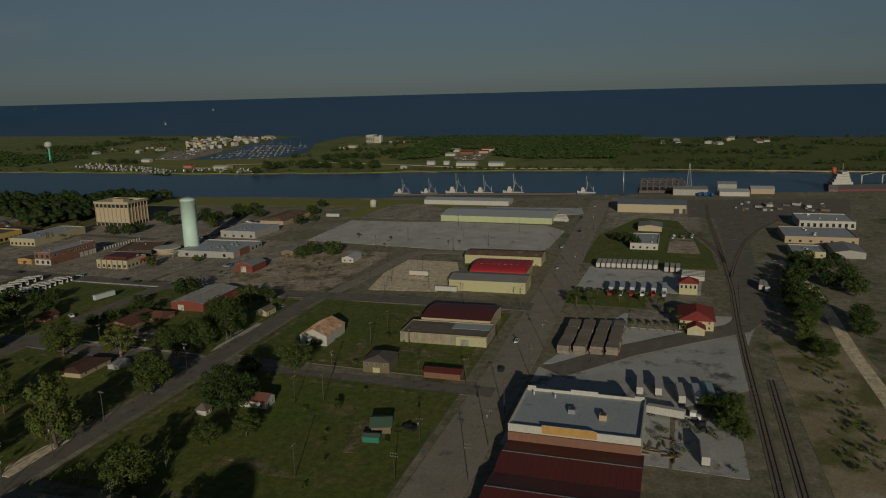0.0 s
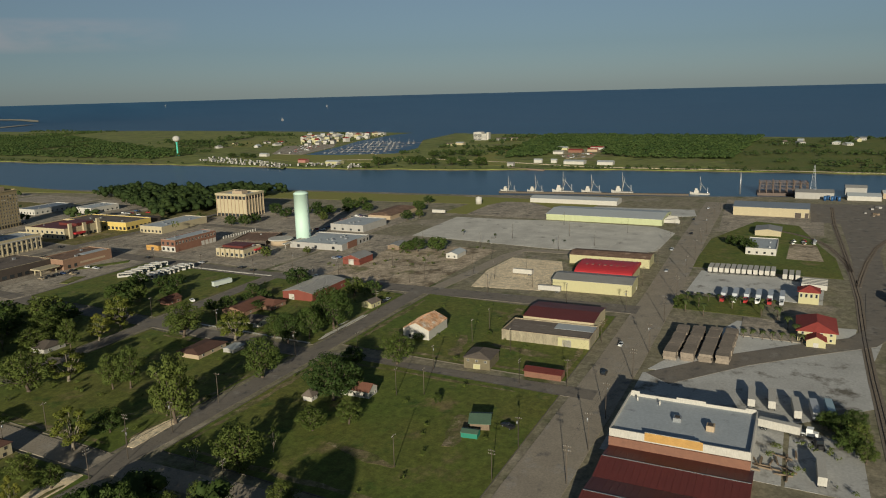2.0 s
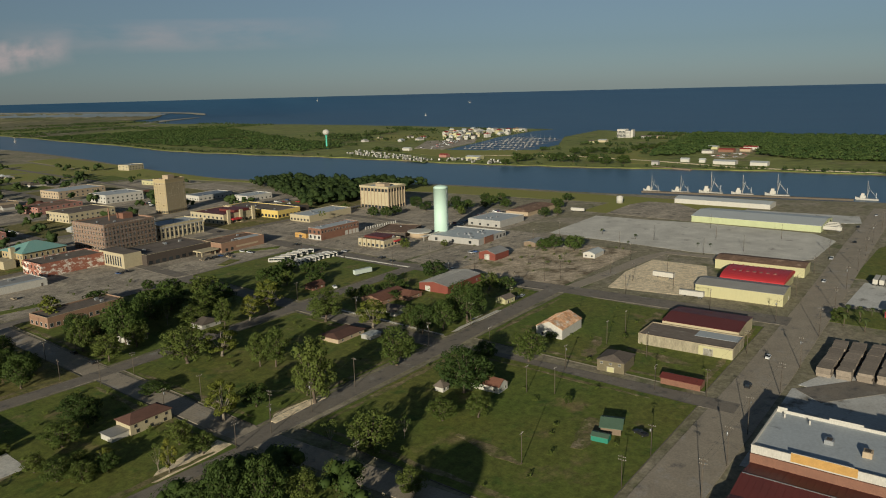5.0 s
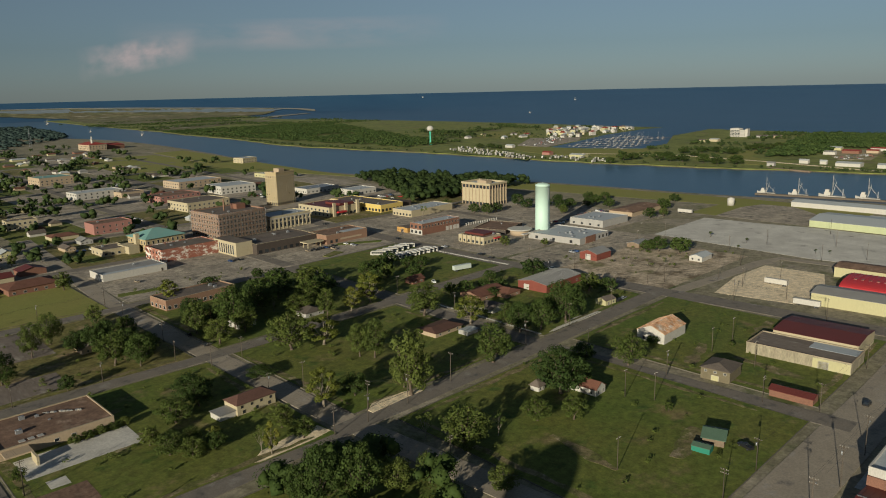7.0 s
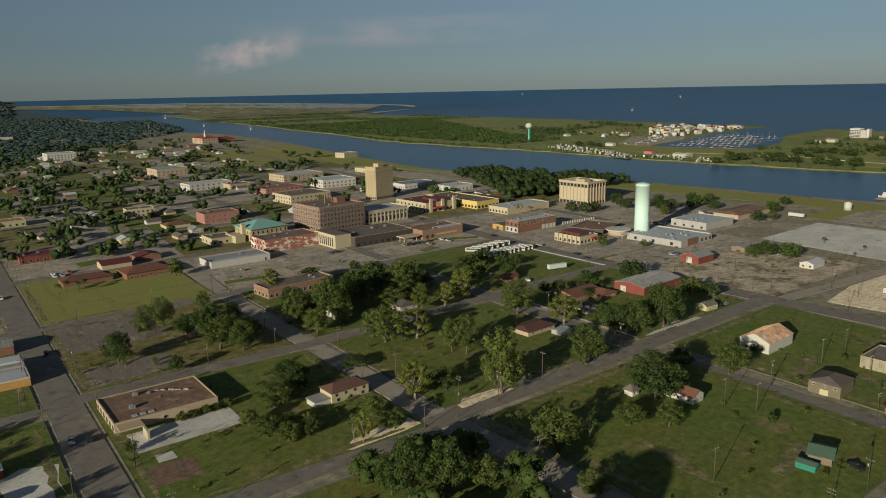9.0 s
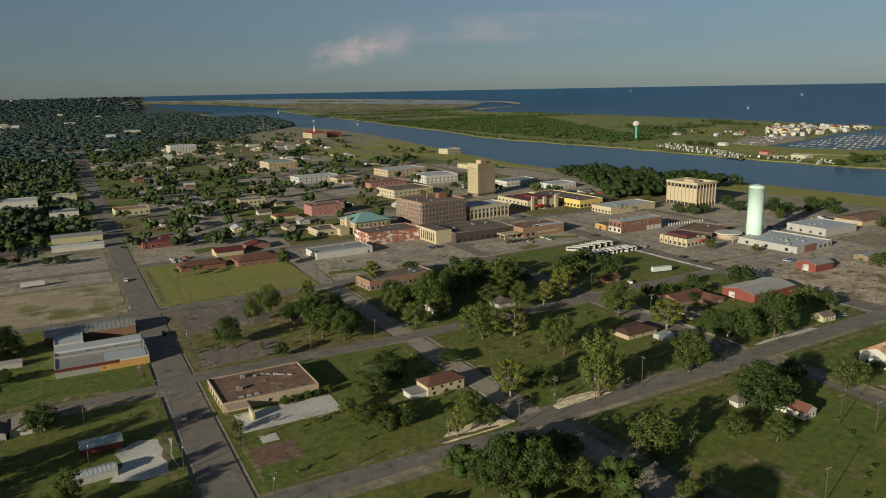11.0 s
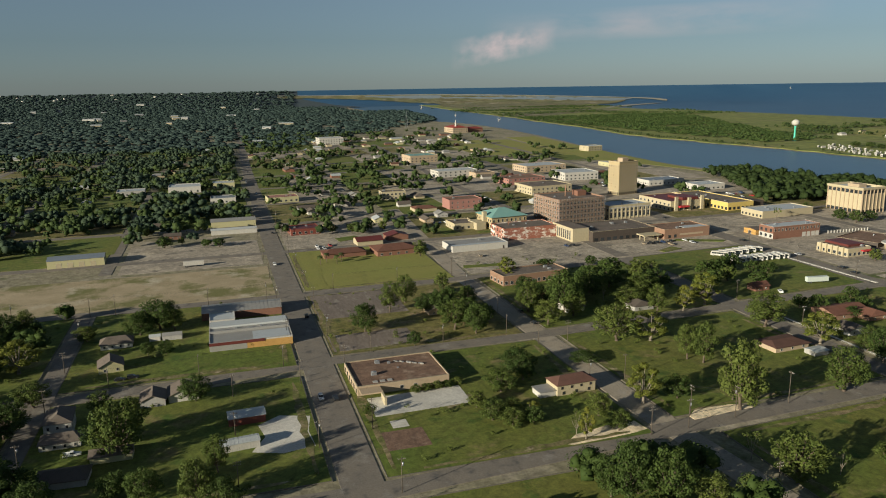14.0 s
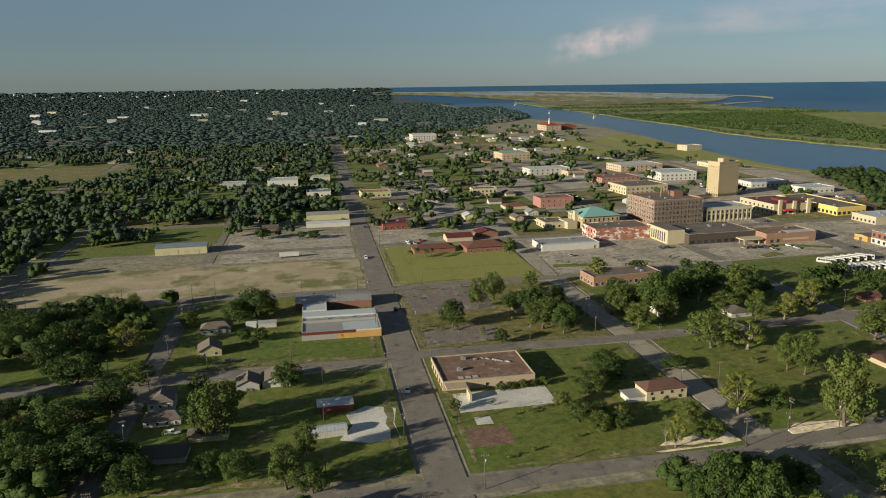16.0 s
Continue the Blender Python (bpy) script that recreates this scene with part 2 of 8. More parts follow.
    "pale_bark": mat("pale_bark", (0.24, 0.205, 0.155), 0.95, var=0.3, scale=1.5, fine=6),
    "stripe": mat("faded_road_paint", (0.50, 0.47, 0.38), 0.9, var=0.3, scale=0.4),
    "green_box": mat("green_tarp", (0.03, 0.19, 0.13), 0.7, var=0.1),
    "green_tin": mat("dull_green_tin", (0.10, 0.16, 0.11), 0.6, 0.2, var=0.15),
}


def leaf_mat(name, a, b, grain=0.35, patch=0.3, rough=0.75):
    """Leaves: their colour lies between two greens, by tree, by bough (grain: spots per metre) and a little by leaf; some light passes through."""
    m = bpy.data.materials.new(name)
    m.use_nodes = True
    n, l = m.node_tree.nodes, m.node_tree.links
    p = n["Principled BSDF"]
    p.inputs["Roughness"].default_value, p.inputs["Specular IOR Level"].default_value = rough, 0.15
    geo, oi, nz = n.new("ShaderNodeNewGeometry"), n.new("ShaderNodeObjectInfo"), n.new("ShaderNodeTexNoise")
    nz.inputs["Scale"].default_value, nz.inputs["Detail"].default_value = grain, 3
    l.new(geo.outputs["Position"], nz.inputs["Vector"])
    spot = n.new("ShaderNodeMapRange")
    spot.inputs["From Min"].default_value, spot.inputs["From Max"].default_value = 0.32, 0.68
    l.new(nz.outputs["Fac"], spot.inputs["Value"])
    total = None
    for sock, weight in ((geo.outputs["Random Per Island"], 0.24), (oi.outputs["Random"], 0.76 - patch), (spot.outputs["Result"], patch)):
        q = n.new("ShaderNodeMath")
        q.operation = "MULTIPLY_ADD"
        q.inputs[1].default_value, q.inputs[2].default_value = weight, 0.0
        l.new(sock, q.inputs[0])
        if total:
            l.new(total, q.inputs[2])
        total = q.outputs[0]
    x = n.new("ShaderNodeMix")
    x.data_type = "RGBA"
    x.inputs[6].default_value, x.inputs[7].default_value = (*a, 1), (*b, 1)
    l.new(total, x.inputs[0]), l.new(x.outputs[2], p.inputs["Base Color"])
    tr = n.new("ShaderNodeBsdfTranslucent")
    l.new(x.outputs[2], tr.inputs["Color"])
    ms = n.new("ShaderNodeMixShader")
    ms.inputs[0].default_value = 0.18
    out = n["Material Output"]
    l.new(p.outputs[0], ms.inputs[1]), l.new(tr.outputs[0], ms.inputs[2]), l.new(ms.outputs[0], out.inputs["Surface"])
    return m


M["leaf"] = leaf_mat("dark_green_leaves", (0.022, 0.042, 0.011), (0.072, 0.104, 0.022))
M["leaf_light"] = leaf_mat("yellow_green_leaves", (0.080, 0.105, 0.018), (0.185, 0.180, 0.030))
M["leaf_olive"] = leaf_mat("olive_leaves", (0.040, 0.066, 0.014), (0.125, 0.148, 0.032))
# dark green, blued and its low end lifted to stand in for haze
M["leaf_wood"] = leaf_mat("hazed_woodland_leaves", (0.030, 0.050, 0.031), (0.062, 0.088, 0.048), 0.07, 0.76)
# the blue of distant haze is mixed into these far leaves' greens
M["leaf_haze"] = leaf_mat("haze_blued_far_leaves", (0.030, 0.049, 0.043), (0.048, 0.072, 0.062), 0.02, 0.76)
M["leaf_isle"] = leaf_mat("island_thicket_leaves", (0.026, 0.052, 0.014), (0.078, 0.110, 0.030), 0.05, 0.76)
M["leaf_town"] = leaf_mat("town_tree_leaves", (0.024, 0.044, 0.014), (0.076, 0.104, 0.030), 0.08, 0.76)
M["leaf_oak"] = leaf_mat("live_oak_leaves", (0.016, 0.031, 0.010), (0.050, 0.072, 0.019), 0.1, 0.6)
M["palm"] = leaf_mat("palm_fronds", (0.04, 0.06, 0.02), (0.09, 0.11, 0.035))


def water_mat(name="rippled_water", deep=(0.024, 0.070, 0.140), pale=(0.042, 0.102, 0.178), rough=0.38, spec=0.10, ripple=0.5):
    m = bpy.data.materials.new(name)
    m.use_nodes = True
    n, l = m.node_tree.nodes, m.node_tree.links
    p = n["Principled BSDF"]
    p.inputs["Roughness"].default_value, p.inputs["Specular IOR Level"].default_value = rough, spec
    geo, mp = n.new("ShaderNodeNewGeometry"), n.new("ShaderNodeMapping")
    mp.inputs["Scale"].default_value = (1, 0.45, 1)
    l.new(geo.outputs["Position"], mp.inputs["Vector"])
    big, small = n.new("ShaderNodeTexNoise"), n.new("ShaderNodeTexNoise")
    for t, s, d in ((big, 0.006, 5), (small, 0.35, 4)):
        t.inputs["Scale"].default_value, t.inputs["Detail"].default_value = s, d
        l.new(mp.outputs["Vector"], t.inputs["Vector"])
    x = n.new("ShaderNodeMix")
    x.data_type = "RGBA"
    x.inputs[6].default_value, x.inputs[7].default_value = (*deep, 1), (*pale, 1)
    l.new(big.outputs["Fac"], x.inputs[0]), l.new(x.outputs[2], p.inputs["Base Color"])
    bp = n.new("ShaderNodeBump")
    bp.inputs["Strength"].default_value, bp.inputs["Distance"].default_value = ripple, 0.4
    l.new(small.outputs["Fac"], bp.inputs["Height"]), l.new(bp.outputs["Normal"], p.inputs["Normal"])
    return m


M["water"] = water_mat()
M["calm"] = water_mat("calm_channel_water", (0.022, 0.066, 0.124), (0.036, 0.092, 0.156), 0.28, 0.14, 0.35)
PAINT = {}


def paint(r, g, b, rough=0.35):
    """A car or boat paint, made once per colour."""
    key = (r, g, b, rough)
    if key not in PAINT:
        PAINT[key] = mat(f"paint_{len(PAINT)}", (r, g, b), rough, var=0.06, scale=1.0, spec=0.5)
    return PAINT[key]


# ---- building blocks ----
def mesh_of(name, bm, *materials):
    me = bpy.data.meshes.new(name)
    bm.to_mesh(me)
    bm.free()
    for m in materials:
        me.materials.append(m)
    return me


def part(name, bm, material, parent, label="", m=None):
    """Links a bmesh, or shared mesh data, as one mesh object under a thing or a part."""
    me = bm if isinstance(bm, bpy.types.Mesh) else mesh_of(name, bm, *(material if isinstance(material, (list, tuple)) else [material]))
    ob = new(name, me)
    if parent:
        ob.parent = parent
    if m is not None:
        ob.matrix_basis = m
    if label:
        ob["label"] = label
    return ob


def thing(name, x, y, z=0.0, rot=0.0, label="", category="", group="", kind=""):
    ob = new(name)
    ob.empty_display_size = 0.5
    ob.matrix_basis = pose(x, y, z, 0, 0, rot)
    return tagged(ob, label, category, group, kind)


def box(bm, x0, y0, z0, x1, y1, z1, mi=0):
    v = [bm.verts.new(p) for p in ((x0, y0, z0), (x1, y0, z0), (x1, y1, z0), (x0, y1, z0), (x0, y0, z1), (x1, y0, z1), (x1, y1, z1), (x0, y1, z1))]
    for q in ((3, 2, 1, 0), (4, 5, 6, 7), (0, 1, 5, 4), (1, 2, 6, 5), (2, 3, 7, 6), (3, 0, 4, 7)):
        bm.faces.new([v[i] for i in q]).material_index = mi
    return bm


def prism(bm, pts, z0, z1, mi=0):
    lo, hi = [bm.verts.new((x, y, z0)) for x, y in pts], [bm.verts.new((x, y, z1)) for x, y in pts]
    n = len(pts)
    bm.faces.new(hi).material_index = mi
    bm.faces.new(lo[::-1]).material_index = mi
    for i in range(n):
        bm.faces.new((lo[i], lo[(i + 1) % n], hi[(i + 1) % n], hi[i])).material_index = mi
    return bm


def tube(bm, a, b, ra, rb, n=8, mi=0, caps=True):
    a, b = Vector(a), Vector(b)
    q = (b - a).to_track_quat("Z", "Y")
    r0, r1 = [], []
    for i in range(n):
        d = Vector((math.cos(2 * math.pi * i / n), math.sin(2 * math.pi * i / n), 0))
        r0.append(bm.verts.new(a + q @ (d * ra)))
        r1.append(bm.verts.new(b + q @ (d * rb)))
    for i in range(n):
        f = bm.faces.new((r0[i], r0[(i + 1) % n], r1[(i + 1) % n], r1[i]))
        f.material_index, f.smooth = mi, n > 6
    if caps:
        bm.faces.new(r0[::-1]).material_index = mi
        bm.faces.new(r1).material_index = mi
    return bm


def B():
    return bmesh.new()


def slab(name, pts, z0, z1, material, label, category="", kind="structure"):
    return tagged(part(name, prism(B(), pts, z0, z1), material, None), label, category or name.replace("_", " "), kind=kind)


def rect(x0, y0, x1, y1, skew=0.0):
    return [(x0, y0), (x1, y0 + skew * (x1 - x0)), (x1, y1 + skew * (x1 - x0)), (x0, y1)]


def band(pts, w):
    """The outline of a strip of width w along a line of points."""
    out, back = [], []
    for i, p in enumerate(pts):
        a, b = Vector(pts[max(0, i - 1)]), Vector(pts[min(len(pts) - 1, i + 1)])
        d = (b - a).normalized()
        nrm = Vector((-d.y, d.x)) * w / 2
        out.append((p[0] - nrm.x, p[1] - nrm.y))
        back.append((p[0] + nrm.x, p[1] + nrm.y))
    return out + back[::-1]


# ---- water, land and distance ----
def sheet_water():
    tagged(part("water", prism(B(), rect(-5200, -5200, 5200, 5200), -3.0, -1.6), M["water"], None),
           "dark blue rippled water of the lake and the ship channel", "water", kind="structure")


sheet_water()
NEAR_BANK = [(1000, -600), (920, -250), (884, -69), (819, 158), (762, 373), (735, 577), (670, 800), (632, 930), (650, 1150), (700, 1500),
             (735, 1900), (725, 2190), (672, 2440), (650, 2960), (690, 3700), (690, 4300), (560, 5190)]
FAR_BANK = [(1150, -700), (1110, -300), (1097, -83), (1075, 208), (1010, 497), (965, 722), (950, 1000), (915, 1294), (898, 1500),
            (940, 1788), (970, 2178), (1000, 2468), (1050, 3200), (1120, 4000), (1250, 5190)]


def smooth(pts, n=4, wob=5.0, seed=3):
    """A shore line: the points joined by a soft curve with small irregular bays."""
    rnd, out = random.Random(seed), []
    for i in range(len(pts) - 1):
        p0, p1, p2, p3 = (Vector(pts[max(0, min(len(pts) - 1, k))]) for k in (i - 1, i, i + 1, i + 2))
        for k in range(n):
            t = k / n
            q = 0.5 * ((2 * p1) + (p2 - p0) * t + (2 * p0 - 5 * p1 + 4 * p2 - p3) * t * t + (3 * p1 - p0 - 3 * p2 + p3) * t ** 3)
            out.append((q.x + rnd.uniform(-wob, wob), q.y + rnd.uniform(-wob, wob)))
    return out + [pts[-1]]


near_bank, far_bank = smooth(NEAR_BANK, 4, 1.5), smooth(FAR_BANK, 8, 6.0, 5)
slab("ground", [(-5190, -5190), (1000, -5190)] + near_bank + [(-5190, 5190)], -6, 0, M["terrain"], "flat ground of grass, dirt and old pavement", "ground")
tagged(part("channel_water", prism(B(), far_bank[::-1] + near_bank, -2.0, -1.5), M["calm"], None), "calm blue water of the ship channel", "water", kind="structure")
SEAWARD = [(1330, 5190), (2800, 5190), (2500, 4600), (2050, 4000), (1960, 3650), (1860, 3300), (1780, 2950), (1868, 2630), (1875, 2450),
           (1885, 2141), (1900, 1700), (1880, 1400), (1850, 1000), (1830, 800), (1790, 500), (1778, 200), (1785, -100), (1790, -700)]
seaward = smooth(SEAWARD, 6, 9.0, 8)
tagged(part("island_shore", prism(B(), far_bank + seaward, -6, -0.9), M["bank"], None),
       "sandy brown bank round the low island", "shore", kind="structure")


def inset(pts, d):
    c = []
    n = len(pts)
    for i in range(n):
        a, b = Vector(pts[i - 1]), Vector(pts[(i + 1) % n])
        t = (b - a).normalized()
        c.append((pts[i][0] - t.y * d, pts[i][1] + t.x * d))
    return c


ISLAND = far_bank + seaward
tagged(part("island_ground", prism(B(), inset(ISLAND, -3.5), -5, 0.0), M["isle_grass"], None),
       "green and olive grassland of the low island", "ground", kind="structure")


def rise(x, y):
    """How far the land and water are lifted towards the horizon, where the sheets end short of it."""
    a, r = math.degrees(math.atan2(y, x)), math.hypot(x, y)
    r0 = 2800 + 1500 * max(0.0, min(1.0, (a - 38) / 12)) - 1300 * max(0.0, min(1.0, (a - 84) / 9))
    return (91 - 3 * max(0.0, min(1.0, (a - 84) / 5))) * (max(0.0, r - r0) / (4950 - r0)) ** 2


RADII = [2800 + 300 * i for i in range(5)] + [4060 + 890 * i / 44 for i in range(45)]


def horizon():
    """The far water and land past the sheets: wide rings that rise gently to the sea's horizon."""
    for a0, a1, m, label in ((-75, 84, M["water"], "far dark water at the horizon"), (84, 285, M["leaf_far_hazed"], "dark far woods at the horizon")):
        bm, ring = B(), []
        for i in range(91):
            a = radians(a0 + (a1 - a0) * i / 90)
            c, s = math.cos(a), math.sin(a)
            ring.append([bm.verts.new((c * r, s * r, rise(c * r, s * r) - 1.5)) for r in RADII])
        for p, q in zip(ring, ring[1:]):
            for k in range(len(RADII) - 1):
                if max(v.co.z for v in (p[k], q[k], q[k + 1], p[k + 1])) > -1.4:
                    bm.faces.new((p[k], q[k], q[k + 1], p[k + 1])).smooth = True
        bmesh.ops.delete(bm, geom=[v for v in bm.verts if not v.link_faces], context="VERTS")
        bmesh.ops.recalc_face_normals(bm, faces=bm.faces[:])
        tagged(part("backdrop", bm, m, None), label, "backdrop", kind="structure")


# horizon woods: blue-grey instead of green, the haze is in the colour
M["leaf_far_hazed"] = mat("far_woods", (0.044, 0.064, 0.076), 0.95, var=0.3, scale=0.01, fine=0.06, other=(0.052, 0.068, 0.074), streak=(1, 1, 6))
horizon()


def far_strip(name, material, label, upper, lower, lift=0.5, n=60):
    """A strip of far shore on the rising ring: its upper and lower edge are given as (azimuth, degrees below the level)."""
    def radius(a, dep):
        lo, hi = 4000.0, 4945.0
        for _ in range(30):
            r = (lo + hi) / 2
            if (120 - rise(math.cos(a) * r, math.sin(a) * r)) / r > math.tan(radians(dep)):
                lo = r
            else:
                hi = r
        return lo
    bm, rows = B(), []
    a0, a1 = upper[0][0], upper[-1][0]
    for i in range(n + 1):
        d = a0 + (a1 - a0) * i / n
        up, low = (float(np.interp(d, [p[0] for p in e], [p[1] for p in e])) for e in (upper, lower))
        a = radians(d)
        r0, r1 = radius(a, max(low, up) + 0.015 * math.sin(i * 1.7)), radius(a, up)
        rows.append([bm.verts.new((math.cos(a) * r, math.sin(a) * r, rise(math.cos(a) * r, math.sin(a) * r) + lift)) for r in np.linspace(r0, r1, 7)])
    for p, q in zip(rows, rows[1:]):
        for k in range(6):
            bm.faces.new((p[k], q[k], q[k + 1], p[k + 1])).smooth = True
    bmesh.ops.recalc_face_normals(bm, faces=bm.faces[:])
    if sum(f.normal.z for f in bm.faces) < 0:
        bmesh.ops.reverse_faces(bm, faces=bm.faces[:])
    tagged(part(name, bm, material, None), label, "shore", kind="structure")


OUTER = [(56.5, 1.36), (57.3, 1.26), (58.8, 1.2), (61.2, 1.11), (65.1, 0.99), (69.3, 0.87), (73.5, 0.78), (77.8, 0.76), (82.1, 0.74), (85.5, 0.69)]
far_strip("far_marsh", M["marsh"], "olive tidal marsh far along the island",
          [(59.5, 1.2), (61.2, 1.13), (65.1, 1.01), (69.3, 0.89), (73.5, 0.79), (77.8, 0.77), (82.1, 0.75), (85.5, 0.7)],
          [(59.5, 1.42), (60.5, 1.66), (73.3, 1.66), (73.4, 1.48), (75.6, 1.367), (78.6, 1.116), (81.2, 0.995), (83.4, 0.92), (85.5, 0.9)])
far_strip("sand_spit", M["spit"], "long pale sand spit along the far lagoon", OUTER, [(a, d + (0.11 if a < 57.5 else 0.04)) for a, d in OUTER], 0.9)
far_strip("lagoon", M["lagoon"], "pale shallow lagoon behind the spit", [(59.0, 1.27), (63.1, 1.12), (67.2, 1.0), (71.4, 0.87), (75.6, 0.85), (79, 0.86)],
          [(59.0, 1.29), (60.0, 1.43), (63.1, 1.37), (67.2, 1.25), (71.4, 1.12), (75.6, 1.08), (79, 0.9)], 1.0)
far_strip("far_woods", M["leaf_far_hazed"], "dark far woods along the ship channel", [(79.4, 1.62), (81.2, 1.457), (82.6, 1.2), (83.8, 0.955), (85, 0.93)],
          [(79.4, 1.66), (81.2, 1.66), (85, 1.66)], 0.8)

# ---- streets ----
ROADS = []


def road(name, pts, w, label, m="asphalt", z=0.17, kerb=False):
    ROADS.append((pts, w))
    z += 0.002 * len(ROADS)
    ob = slab(name, band(pts, w), -0.2, z, M[m], label, "road")
    return ob


road("road", [(34.5, 120), (34.5, 640), (38, 1100), (48, 1700), (60, 2600)], 13.5, "long straight asphalt avenue with patched lanes")
road("road", [(40, 66.5), (190, 75), (310, 79), (430, 85.5), (600, 97), (790, 108)], 19, "wide worn grey street leading to the docks", "pale_road")
road("road", [(153, 120), (145, 220), (143, 312), (141, 430), (150, 560), (160, 700)], 11, "worn concrete grey side street", "pale_road")
road("road", [(-360, 200), (45, 199), (150, 207), (260, 212), (372, 220)], 10, "asphalt side street with worn edges")
road("road", [(-400, 304), (-65, 303.5), (-10, 306), (41, 312), (150, 314), (262, 322), (372, 330)], 9, "narrow asphalt cross street")
road("road", [(-400, 424), (-97, 424), (30, 424), (150, 428), (372, 445)], 9, "asphalt cross street past the empty lots")
road("road", [(-78, 515), (-78, 900)], 8, "narrow residential asphalt street")
road("road", [(-72, 130), (-74, 312), (-76, 424)], 8, "narrow residential asphalt street")
road("road", [(268, 78), (260, 212), (262, 322), (262, 440)], 10, "asphalt side street beside the lawns")
road("road", [(388, 90), (378, 230), (370, 350), (374, 470), (378, 700), (395, 1100)], 15, "broad main street of the old downtown")
road("road", [(296, 60), (330, 34), (356, 8), (378, -16), (400, -25), (470, -26)], 14, "asphalt road curving towards the rail tracks")
for y in (545, 660, 780, 905, 1030, 1160, 1290, 1420):
    road("road", [(-700, y), (34, y), (300, y + 8), (560, y + 16)], 9, "asphalt cross street of the town grid")
for x in (-190, -305, -420, -540):
    road("road", [(x, 200), (x, 700), (x + 10, 1500)], 8, "residential street between trees")
for x in (265, 500):
    road("road", [(x, 445), (x + 5, 900), (x + 40, 1500)], 10, "downtown asphalt street")


# ---- lots: lawns, pavements, bare earth ----
LOTS = []


def lot(name, pts, m, label, z=0.02, cat=""):
    LOTS.append(name)
    z = 0.33 + 0.0008 * (len(LOTS) % 60) if z > 0.18 else z + 0.0012 * len(LOTS)
    return slab(name, pts, -0.15, z, M[m], label, cat or name)


def block(x0, y0, x1, y1, m, label, skew=0.0, name="lawn"):
    """A kerbed block: raised surface with a concrete kerb round it."""
    ob = slab(name, rect(x0 + 0.3, y0 + 0.3, x1 - 0.3, y1 - 0.3, skew), -0.15, 0.32, M[m], label, "lawn" if name == "lawn" else name)
    bm = B()
    for a, b in (((x0, y0), (x1, y0)), ((x0, y1), (x1, y1))):
        prism(bm, [(a[0], a[1]), (b[0], b[1] + skew * (x1 - x0)), (b[0], b[1] + 0.3 + skew * (x1 - x0)), (a[0], a[1] + 0.3)], -0.1, 0.36)
    for x in (x0, x1 - 0.3):
        s = skew * (x - x0)
        prism(bm, [(x, y0 + s + 0.3), (x + 0.3, y0 + s + 0.3), (x + 0.3, y1 + s), (x, y1 + s)], -0.1, 0.36)
    part("kerb", bm, M["kerb"], ob, "low concrete kerb")
    return ob


block(42.5, 205.5, 137.5, 307, "lawn", "mown grass block with trees and bare patches")
block(42.5, 317.5, 136, 419, "grass", "rough grass block with old paving")
block(151, 214, 254, 309, "lawn", "shady mown lawn under spreading trees", 0.05)
block(149, 320, 256, 424, "lawn", "lawn with dense trees and small houses", 0.06)
block(160, 86, 262, 199, "lawn", "wide open green lawn beside the street", 0.045)
block(276, 93, 372, 206, "lawn", "grass lot between sheds and warehouses", 0.05)
block(270, 219, 366, 318, "lawn", "grassy block with houses and a red shed", 0.06)
block(270, 329, 364, 440, "lawn", "green lawn beside the bus yard", 0.06)
block(-70, 209, 26, 298, "lawn", "green yards behind small houses")
block(-70, 311, 26, 419, "lawn", "green yards with sheds and a house")
block(-186, 209, -79, 298, "lawn", "dark shaded yards under trees")
block(-186, 310, -80, 419, "lawn", "yards overgrown with trees")
block(43, 431, 137, 540, "levee", "open mown grass field")
lot("dirt_lot", rect(-178, 430, 26, 505), "dirt", "bare dusty lot with thin dry grass", 0.05)
lot("dirt_lot", rect(-70, 512, 24, 600), "old_asphalt", "cracked pavement and bare earth", 0.05)
lot("pavement", rect(150, 436, 364, 545, 0.03), "old_asphalt", "cracked empty parking pavement", 0.05)
lot("pavement", rect(44, 552, 262, 655, 0.02), "old_asphalt", "old pavement between low buildings", 0.05)
lot("pavement", rect(272, 452, 367, 650, 0.02), "old_asphalt", "grey downtown pavement", 0.06)
lot("pavement", rect(383, 350, 610, 700, 0.02), "old_asphalt", "worn parking lots round the offices", 0.05)
lot("pavement", rect(384, 220, 500, 300, 0.03), "broken_slab", "bare lot of broken concrete with weeds", 0.05)
lot("pavement", rect(384, 300.5, 520, 346, 0.03), "old_asphalt", "worn pavement round the small sheds", 0.05)
lot("pavement", [(638, 232), (695, 246), (728, 283), (727, 314), (699, 322), (638, 318)], "old_asphalt", "dark worn yard behind the concrete", 0.07)
lot("concrete_yard", [(527, 314), (519, 189), (527, 122), (540, 113), (612, 114), (634, 135), (634, 225), (626, 268), (622, 320)], "concrete", "huge empty concrete yard", 0.07)
lot("side_street", band([(384, 214), (430, 211), (486, 209), (507, 204), (512, 160)], 9), "pale_road", "short worn street to the concrete yard", 0.09)
lot("sand_lot", [(398, 196), (405, 153), (440, 150), (482, 166), (481, 203), (440, 204)], "sand", "pale sandy lot with tyre marks", 0.06)
lot("lawn", rect(640, 215, 752, 345), "levee", "strip of grass along the levee", 0.05)
lot("lawn", [(700, 345), (750, 345), (725, 580), (665, 790), (630, 780), (670, 560)], "levee", "grass levee along the ship channel", 0.06)
lot("shell_lot", [(305, 66), (306, 40), (372, -12), (398, -14), (390, 40)], "shell", "pale shell lot beside the timber stacks", 0.05)
